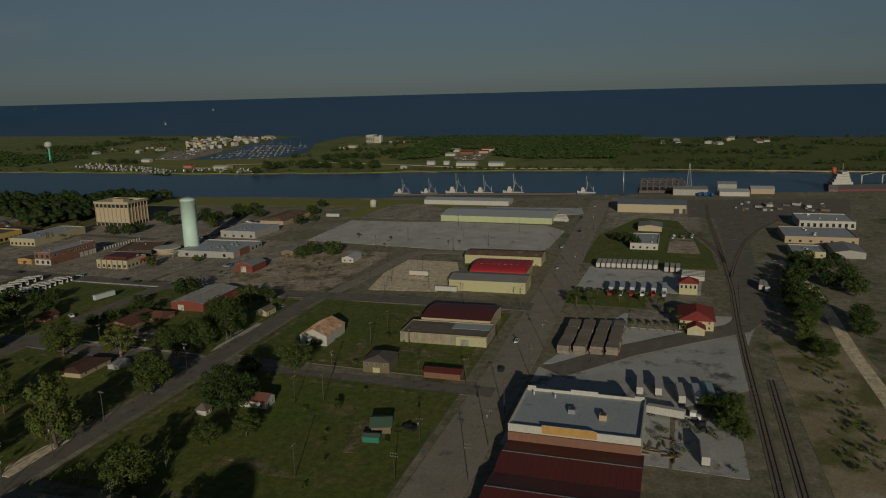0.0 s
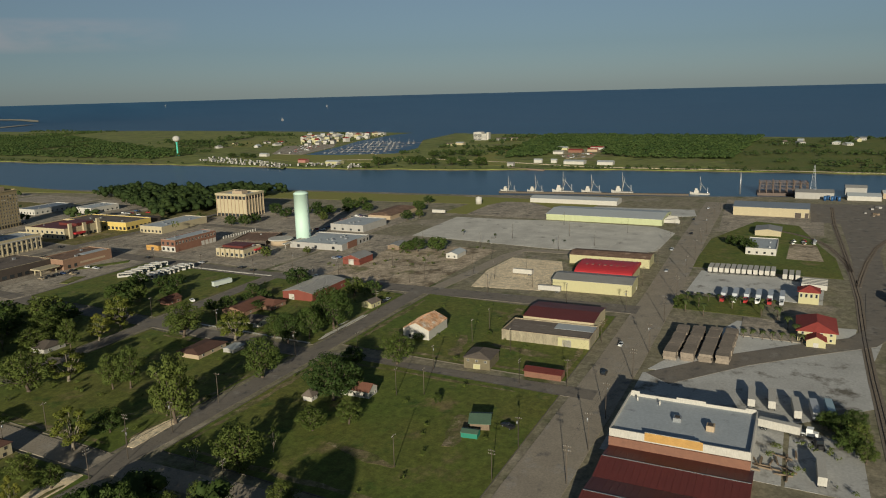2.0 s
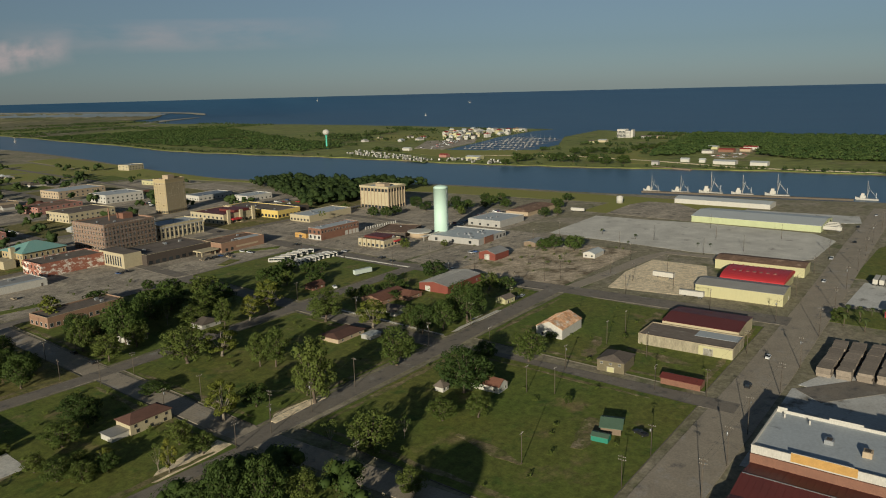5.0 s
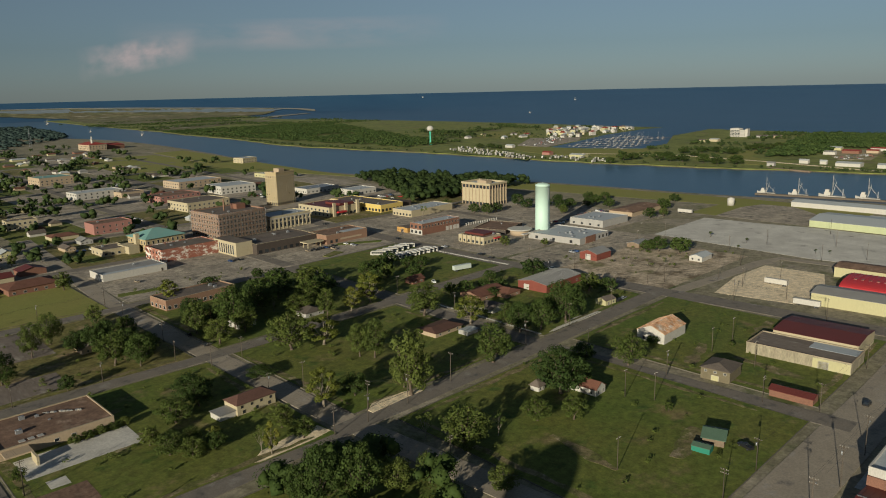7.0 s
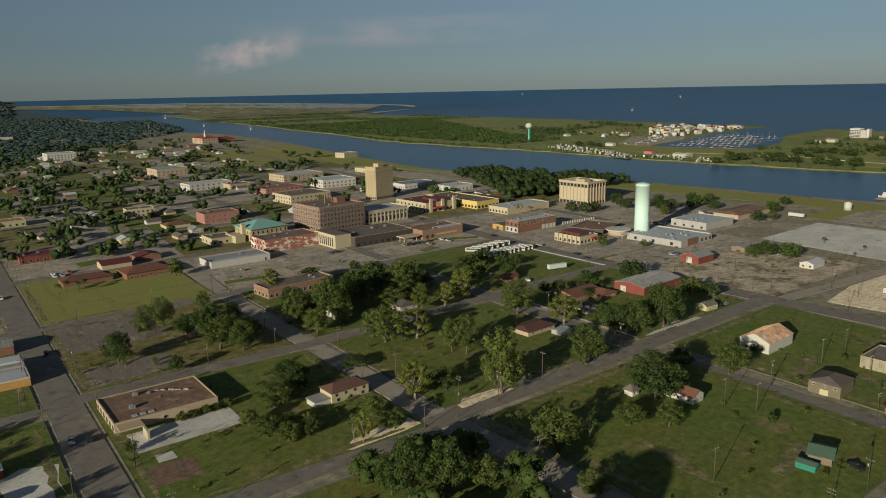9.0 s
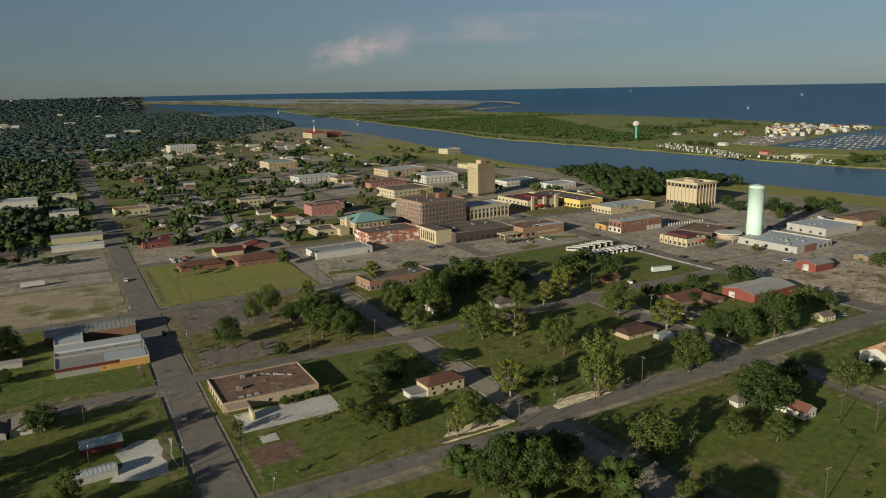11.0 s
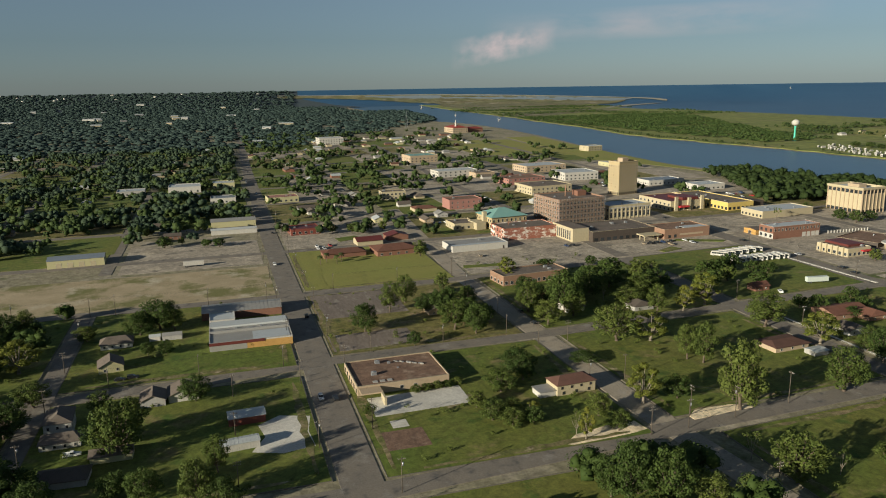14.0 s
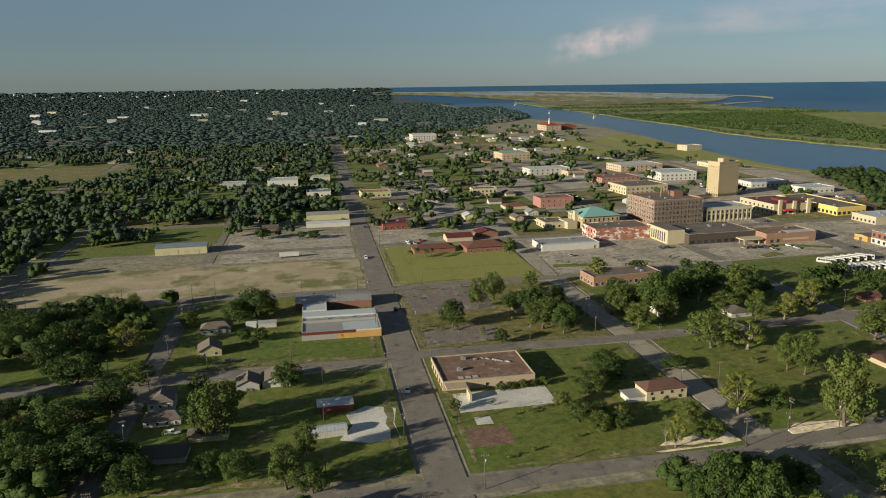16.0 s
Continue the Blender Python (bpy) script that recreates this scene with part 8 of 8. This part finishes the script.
def lattice_mast(x, y, h, w, label):
    t = thing("lattice_mast", x, y, 0, 0, label, "mast")
    bm = B()
    for sx in (-1, 1):
        for sy in (-1, 1):
            tube(bm, (sx * w, sy * w, 0), (sx * 0.25, sy * 0.25, h), 0.16, 0.1, 4)
    n = int(h / 3)
    for k in range(n):
        f, g = 1 - k / n * 0.9, 1 - (k + 1) / n * 0.9
        for (ax, ay), (bx, by) in (((-1, -1), (1, -1)), ((1, -1), (1, 1)), ((1, 1), (-1, 1)), ((-1, 1), (-1, -1))):
            tube(bm, (ax * w * f, ay * w * f, h * k / n), (bx * w * g, by * w * g, h * (k + 1) / n), 0.08, 0.08, 3)
            tube(bm, (ax * w * f, ay * w * f, h * k / n), (bx * w * f, by * w * f, h * k / n), 0.08, 0.08, 3)
    part("lattice", bm, M["steel"], t)


lattice_mast(857, 22, 34, 3.5, "grey steel lattice mast at the dock")
lattice_mast(518, 2061, 46, 3.0, "tall lattice mast in the distance")
bm = B()
tube(bm, (0, 0, 0), (0, 0, 24), 0.9, 0.8, 16)
t = thing("silo", 857, 93, 0, 0, "slender grey steel silo at the dock", "silo")
part("shell", bm, M["steel"], t)


def drill_frame(x, y):
    f = thing("steel_framework", x, y, -1.6, 8, "brown steel framework on a moored barge", "barge")
    part("deck", box(B(), -12, -26, 0, 12, 26, 3), M["rail"], f)
    for i in range(4):
        for j in range(8):
            part("column", box(B(), -10.3 + i * 6.6, -24.3 + j * 6.8, 3, -9.7 + i * 6.6, -23.7 + j * 6.8, 14 + (j % 3)), M["rail"], f)
    for z in (7, 11, 14):
        for i in range(4):
            part("beam", box(B(), -10.2 + i * 6.6, -24, z, -9.8 + i * 6.6, 24, z + 0.4), M["rail"], f)
        for j in range(8):
            part("beam", box(B(), -10, -24.2 + j * 6.8, z + 0.41, 10, -23.8 + j * 6.8, z + 0.7), M["rail"], f)


drill_frame(880, 52)
for x, y, w, d, h, wall, roof, lab in ((845, 2, 24, 36, 6.5, "grey", "grey_metal", "grey corrugated dock shed"), (846, -40, 22, 30, 4.5, "white", "light_metal", "pale dock shed"),
                                       (868, -66, 18, 24, 5.5, "tan", "light_metal", "tan dock shed"), (884, -28, 14, 20, 8, "grey", "grey_metal", "tall grey dock shed")):
    b = gable_building("dock_shed", x, y, w, d, h, 2.2, wall, roof, lab + " with a metal roof", 4, "y", 0.4)
for i in range(5):
    bm = B()
    tube(bm, (0, 0, 0), (0, 0, 4.6), 1.5, 1.5, 14)
    t = thing("blue_tank", 836 + (i % 2) * 5, -4 - i * 3.2 + 14, 0, 0, "upright blue steel tank at the dock", "tank", "blue tanks")
    part("shell", bm, paint(0.03, 0.09, 0.22), t)
t = thing("round_tank", 703, 335, 0, 0, "small white round tank by the levee", "tank")
bm = B()
tube(bm, (0, 0, 0), (0, 0, 7), 3.4, 3.4, 20), tube(bm, (0, 0, 7), (0, 0, 8), 3.4, 0.3, 20)
part("shell", bm, M["white"], t)
for i in range(4):
    trailer(652 + i * 7, 118 + i * 2, 92, "white box trailer at the loading shed")


def cargo_ship(x, y, rot):
    """A moored ship: dark red hull, white deckhouse and an orange funnel aft."""
    v = thing("cargo_ship", x, y, -1.6, rot, "moored ship with a dark red hull, white deckhouse and orange funnel", "ship")
    for name, z0, z1, grow, m in (("hull_bottom", -2.0, 2.2, 0.0, paint(0.17, 0.035, 0.03)), ("hull", 2.2, 7.5, 0.5, paint(0.035, 0.035, 0.04))):
        w = 8.0 + grow
        part(name, prism(B(), [(-45 - grow, w * 0.8), (-45 - grow, -w * 0.8), (-36, -w), (28, -w), (42, -w * 0.45), (48 + grow, 0), (42, w * 0.45), (28, w), (-36, w)], z0, z1), m, v)
    for k, (x0, x1, w) in enumerate(((-42, -20, 7.4), (-40, -22, 6.8), (-38, -23, 6.2), (-37, -24, 6.0))):
        deck = part("deck_house", box(B(), x0, -w, 7.52 + k * 2.9, x1, w, 10.3 + k * 2.9), M["white"], v)
        for i in range(6):
            part("porthole_row", box(B(), x0 - 0.05, -w + 0.8 + i * w * 0.3, 8.6 + k * 2.9, x0 - 0.01, -w + 1.8 + i * w * 0.3, 9.5 + k * 2.9), M["glass"], deck)
    part("bridge_wing", box(B(), -33, -8.4, 19.2, -26, 8.4, 21.4), M["white"], v)
    part("funnel", tube(B(), (-38, 0, 19.1), (-38.5, 0, 26), 2.6, 2.2, 14), paint(0.42, 0.10, 0.04), v, "orange red funnel")
    part("mast", tube(B(), (-29, 0, 21.4), (-29, 0, 30), 0.3, 0.15, 8), M["white"], v)
    for x0 in (-8, 14):
        part("deck_crane", tube(B(), (x0, 0, 7.5), (x0, 0, 17), 0.9, 0.7, 10), M["white"], v)
        part("crane_boom", tube(B(), (x0, 0, 16.5), (x0 + 15, 0, 19.5), 0.5, 0.25, 8), M["white"], v)


cargo_ship(930, -166, 285)
trailer(466, -32, 175, "white box truck on the dock road")
for i in range(26):
    q = pk.uniform(1.5, 4.5)
    b = thing("dock_crate", 745 + pk.uniform(0, 60), -110 + pk.uniform(0, 95), 0.1, pk.uniform(0, 90), "weathered crate or container on the dock", "crate", "dock crates")
    part("crate_box", box(B(), 0, 0, 0, q * 1.8, q, q * 0.55), M[pk.choice(("grey", "wood", "steel", "white", "timber"))], b)
# vessels on the lake
for x, y, s in ((2600, 2200, 0.9), (3200, 3600, 0.9), (1010, 3700, 1.3), (870, 2700, 0.9), (890, 2300, 0.9), (3400, 2550, 0.9)):
    shrimp_boat(x, y, 60, s)

# the water tower behind the viewpoint, whose shadow falls on the lawn
ball_tower(19, 75, 46.3, "white ball water tower beside the street", 8.0)
# sandy verges at the crossing, scraped lots, old slabs
lot("dirt_verge", [(157, 213), (162, 217), (170, 218), (180, 216), (184, 212), (174, 211.5), (164, 210.5), (157, 210)], "sand", "bare sandy verge at the corner", 0.2)
lot("dirt_verge", [(105, 208), (111, 213), (125, 216), (136, 216), (137, 209), (129, 207.5), (118, 207), (107, 206.5)], "sand", "bare sandy strip beside the street", 0.2)
lot("dirt_verge", [(276, 221), (302, 226), (318, 225), (322, 222), (300, 220.8), (280, 219.6)], "concrete", "bare sandy verge under trees", 0.2)
lot("rubble_lot", [(3, 236), (13, 232), (24, 234), (23, 246), (25, 258), (14, 262), (6, 256), (8, 246)], "concrete", "pale broken concrete and rubble", 0.2)
lot("old_slab", rect(46, 222, 62, 236), "brown_roof", "old reddish foundation slab in the grass", 0.19)
lot("old_slab", rect(52, 238, 58, 244), "concrete", "old concrete slab in the grass", 0.19)
lot("old_slab", rect(44, 322, 84, 345), "brown_tar", "old paved lot overgrown with weeds", 0.19)
lot("old_slab", rect(44, 372, 92, 418), "brown_tar", "old paved lot overgrown with weeds", 0.19)



def verge(x0, y0, x1, y1, w, m="worn_grass", label="worn strip of bare earth beside the kerb", z=0.19):
    """A ragged strip of trodden earth along a street."""
    n = max(4, int(math.hypot(x1 - x0, y1 - y0) / 5))
    d = Vector((x1 - x0, y1 - y0)).normalized()
    q = Vector((-d.y, d.x))
    a, b = [], []
    for i in range(n + 1):
        p = Vector((x0, y0)).lerp(Vector((x1, y1)), i / n)
        s = math.sin(math.pi * (i + 0.4) / (n + 0.8)) ** 0.4
        a.append(tuple(p - q * w * s * verge_rnd.uniform(0.15, 0.5)))
        b.append(tuple(p + q * w * s * verge_rnd.uniform(0.15, 0.6)))
    lot("dirt_verge", a + b[::-1], m, label, z)


verge_rnd = random.Random(41)
for x0, y0, x1, y1, w in ((165, 94, 165, 190, 4), (170, 196, 252, 199.5, 4), (258, 108, 257, 190, 3), (280, 97, 368, 101, 4), (281, 110, 280, 190, 4), (290, 203, 360, 207, 4), (155, 222, 153, 300, 4),
                          (160, 217, 245, 221, 3), (274, 232, 273, 310, 5), (285, 223, 360, 228, 3), (46, 210, 46, 300, 4), (55, 208, 130, 209, 4), (46, 322, 46, 410, 5), (55, 321, 130, 322, 5), (22, 215, 22, 292, 4),
                          (22, 316, 22, 410, 4), (-60, 314, 15, 315, 4), (-60, 212, 15, 213, 4), (133, 325, 132, 410, 4), (133, 215, 134, 300, 4), (153, 330, 152, 415, 4), (46, 438, 46, 530, 4), (60, 434, 130, 434, 3), (250, 225, 250, 300, 4)):
    verge(x0, y0, x1, y1, w)
for x0, y0, x1, y1, w in ((330, 142, 366, 150, 12), (300, 108, 306, 140, 8), (285, 150, 312, 158, 9), (296, 185, 340, 190, 8), (205, 110, 230, 116, 10), (75, 250, 92, 256, 9), (60, 280, 90, 284, 8), (185, 120, 190, 150, 6), (220, 170, 245, 174, 8)):
    verge(x0, y0, x1, y1, w, "worn_grass", "bare worn patch in the grass")

block(44, 92, 140, 191, "lawn", "shaded grass block under trees")
block(-70, 92, 26, 192, "lawn", "dark grassy block under trees")
block(-186, 92, -79, 192, "lawn", "dark shaded block of trees")


def cloud(a0, a1, e0, e1, seed, label, power=4.0):
    """A thin streak of evening cloud far behind the lake; its sunlit pink is an added glow."""
    bm, r, n = B(), 4800, 24
    rows = []
    for i in range(n + 1):
        t = i / n
        a, mid = radians(a0 + (a1 - a0) * t), e0 + (e1 - e0) * t
        rows.append([bm.verts.new((math.cos(a) * r, math.sin(a) * r, 120 + r * math.tan(radians(mid + d)))) for d in (-1.2, -0.4, 0.4, 1.2)])
    uv = bm.loops.layers.uv.new("uv")
    for i in range(n):
        for k in range(3):
            f = bm.faces.new((rows[i][k], rows[i + 1][k], rows[i + 1][k + 1], rows[i][k + 1]))
            for loop, (u, v) in zip(f.loops, ((i, k), (i + 1, k), (i + 1, k + 1), (i, k + 1))):
                loop[uv].uv = (u / n, v / 3)
    m = bpy.data.materials.new("thin_glowing_pink_cloud")
    m.use_nodes = True
    nd, l = m.node_tree.nodes, m.node_tree.links
    nd.remove(nd["Principled BSDF"])
    tc, nz, mp = nd.new("ShaderNodeTexCoord"), nd.new("ShaderNodeTexNoise"), nd.new("ShaderNodeMapping")
    mp.inputs["Scale"].default_value, mp.inputs["Location"].default_value = (2.6, 0.9, 1), (seed, 0, 0)
    l.new(tc.outputs["UV"], mp.inputs["Vector"]), l.new(mp.outputs["Vector"], nz.inputs["Vector"])
    nz.inputs["Scale"].default_value, nz.inputs["Detail"].default_value = 1.6, 6
    sep = nd.new("ShaderNodeSeparateXYZ")
    l.new(tc.outputs["UV"], sep.inputs[0])

    def bump_curve(sock, power):
        a, b, c = nd.new("ShaderNodeMath"), nd.new("ShaderNodeMath"), nd.new("ShaderNodeMath")
        a.operation, b.operation, c.operation = "SUBTRACT", "MULTIPLY", "MULTIPLY"
        a.inputs[0].default_value = 1.0
        l.new(sock, a.inputs[1]), l.new(sock, b.inputs[0]), l.new(a.outputs[0], b.inputs[1]), l.new(b.outputs[0], c.inputs[0])
        c.inputs[1].default_value = power
        return c.outputs[0]
    rg = nd.new("ShaderNodeMapRange")
    rg.inputs["From Min"].default_value, rg.inputs["From Max"].default_value = 0.36, 0.62
    l.new(nz.outputs["Fac"], rg.inputs["Value"])
    p, q = nd.new("ShaderNodeMath"), nd.new("ShaderNodeMath")
    p.operation = q.operation = "MULTIPLY"
    l.new(bump_curve(sep.outputs[0], 4.0), p.inputs[0]), l.new(bump_curve(sep.outputs[1], power), p.inputs[1])
    l.new(p.outputs[0], q.inputs[0]), l.new(rg.outputs["Result"], q.inputs[1])
    em, tr, mx = nd.new("ShaderNodeEmission"), nd.new("ShaderNodeBsdfTransparent"), nd.new("ShaderNodeMixShader")
    # emission stands in for the low sun on the cloud
    em.inputs["Color"].default_value, em.inputs["Strength"].default_value = (0.42, 0.335, 0.31, 1), 0.8
    l.new(q.outputs[0], mx.inputs[0]), l.new(tr.outputs[0], mx.inputs[1]), l.new(em.outputs[0], mx.inputs[2])
    l.new(mx.outputs[0], nd["Material Output"].inputs["Surface"])
    ob = tagged(part("backdrop", bm, m, None), label, "backdrop", kind="structure")
    ob.visible_shadow = False


cloud(72.5, 64.5, 2.0, 3.4, 1.0, "pinkish evening cloud low over the lake")
cloud(70, 46, 3.9, 4.3, 4.0, "thin pale streak of cloud", 1.6)

lot("sidewalk", band([(367.5, 402), (368.5, 366), (370, 332)], 1.8), "concrete", "pale concrete sidewalk beside the lawn", 0.19)
lot("sidewalk", band([(271, 222), (271.5, 270), (270.8, 316)], 1.4), "concrete", "narrow concrete sidewalk beside the street", 0.19)
# planted strips, kerbs and parking bays of the downtown lots
for pts in ([(326, 478), (360, 461), (366, 466), (334, 482)], [(158, 590), (172, 563), (186, 566), (180, 592)], [(150, 452), (186, 449), (188, 455), (152, 459)], [(300, 446), (318, 452), (314, 460), (298, 452)],
            [(86, 566), (106, 574), (100, 586), (84, 580)], [(200, 560), (232, 562), (232, 568), (200, 566)]):
    lot("grass_island", pts, "lawn", "small grass strip in a parking lot", 0.09)


def bays(x, y, rot, n, rows=1, deep=5.2, wide=2.75):
    """Faded parking bay lines of one lot."""
    bm = B()
    for j in range(rows):
        for i in range(n + 1):
            box(bm, i * wide - 0.07, j * 17.0, 0, i * wide + 0.07, j * 17.0 + deep, 0.012)
    ob = tagged(part("road_marking", bm, M["stripe"], None), "faded white parking bay lines", "road marking", kind="structure")
    ob.matrix_basis = pose(x, y, 0.268, 0, 0, rot)


for x, y, rot, n, rows in ((232, 470, 3, 22, 2), (276, 452, 3, 12, 1), (170, 462, 3, 16, 2), (410, 400, 3, 14, 2), (520, 400, 3, 18, 2), (455, 640, 3, 20, 1), (560, 345, 5, 16, 1), (170, 610, 2, 20, 2), (396, 515, 3, 14, 1)):
    bays(x, y, rot, n, rows)
for x, y, rot, n in ((240, 488, 93, 2), (300, 474, 93, 4), (172, 480, 93, 1), (412, 403, 93, 4), (455, 643, 93, 10), (176, 612, 92, 4), (524, 404, 93, 12)):
    for k in range(n):
        vehicle(x + k * 5.5 + pk.choice((0, 0, 2.75)), y + 0.2 * k, rot + pk.choice((0, 180)), pk.choice(("car", "suv", "pickup")), pk.choice((WHITE, SILVER, BLACK, RED, BLUE, TAN, WHITE)), "car parked in a downtown bay", 0.27)

# junk and boards behind the store
junk = random.Random(8)
for k in range(16):
    x, y = 232 + junk.uniform(0, 14), 4 + junk.uniform(0, 11)
    b = thing("timber_pile", x, y, 0.06, junk.uniform(0, 180), "untidy pile of old boards behind the store", "timber pile", "timber piles")
    for i in range(4):
        part("board", box(B(), 0, -0.2 + 0.1 * i, 0.16 * i, junk.uniform(3, 6), 0.25 + 0.1 * i, 0.15 + 0.16 * i), M["wood"], b)

# pale tanks and works far off at the horizon
hz = random.Random(17)
for k in range(44):
    a = radians(hz.choice((hz.gauss(106, 2.6), hz.gauss(103, 3.0), hz.uniform(86, 118))))
    r = hz.uniform(4500, 4880)
    t = thing("storage_tank", math.cos(a) * r, math.sin(a) * r, rise(math.cos(a) * r, math.sin(a) * r) - 2, 0, "pale storage tank far away at the horizon", "tank", "far tanks")
    q = hz.uniform(3, 12)
    part("shell", tube(B(), (0, 0, 0), (0, 0, hz.uniform(7, 13)), q, q, 12), M["white"], t)
for k in range(34):
    a, r = radians(hz.uniform(84, 122)), hz.uniform(2000, 4300)
    x, y, w = math.cos(a) * r, math.sin(a) * r, hz.uniform(14, 46)
    gable_building("far_hall", x, y, w, hz.uniform(12, 24), hz.uniform(8, 12), 2.5, hz.choice(("white", "white", "cream", "grey")), hz.choice(("light_metal", "grey_metal", "light_metal")),
                   "pale hall among the far woods", hz.uniform(-15, 15), "x", 0.4, group="far halls", base=rise(x, y) - 0.5)

# cars along the long streets
for k in range(9):
    vehicle(38 if k % 2 else 31, 270 + k * 118 + pk.uniform(-9, 9), 90 if k % 2 else 270, pk.choice(("car", "suv", "pickup")), pk.choice((WHITE, SILVER, BLACK, TAN)), "car on the long avenue", 0.2, "cars on the streets")
for k in range(8):
    vehicle(375 + (k % 2) * 4, 250 + k * 52, 92, pk.choice(("car", "suv")), pk.choice((WHITE, SILVER, BLACK, RED)), "car on the main street", 0.2, "cars on the streets")
for k in range(5):
    vehicle(480 + k * 66, 94 + k * 3.6 + (k % 2) * 6, 183, pk.choice(("car", "pickup")), pk.choice((WHITE, SILVER, BLACK)), "car on the wide dock street", 0.2, "cars on the streets")
# low shrubs and weeds in the yards
shr = []
for x0, y0, x1, y1, n in ((44, 207, 136, 306, 40), (44, 318, 136, 418, 60), (152, 216, 254, 312, 40), (150, 322, 256, 430, 70), (272, 96, 370, 205, 30), (272, 222, 364, 320, 50), (-184, 210, 24, 418, 120), (164, 92, 262, 200, 14),
                          (398, 232, 500, 345, 40), (404, 104, 500, 160, 12), (226, -14, 262, 14, 16), (300, -56, 520, -42, 120), (240, -60, 300, -44, 40), (150, 440, 262, 470, 12)):
    for _ in range(n):
        shr.append((pk.uniform(x0, x1), pk.uniform(y0, y1), pk.uniform(1.2, 3.2)))
shr = [q for q in shr if not near_road(q[0], q[1], 1.5)]
woods("shrubs", shr, "low shrubs and weeds in yards and verges", 70, 0.22, [M["leaf_olive"]], 15)
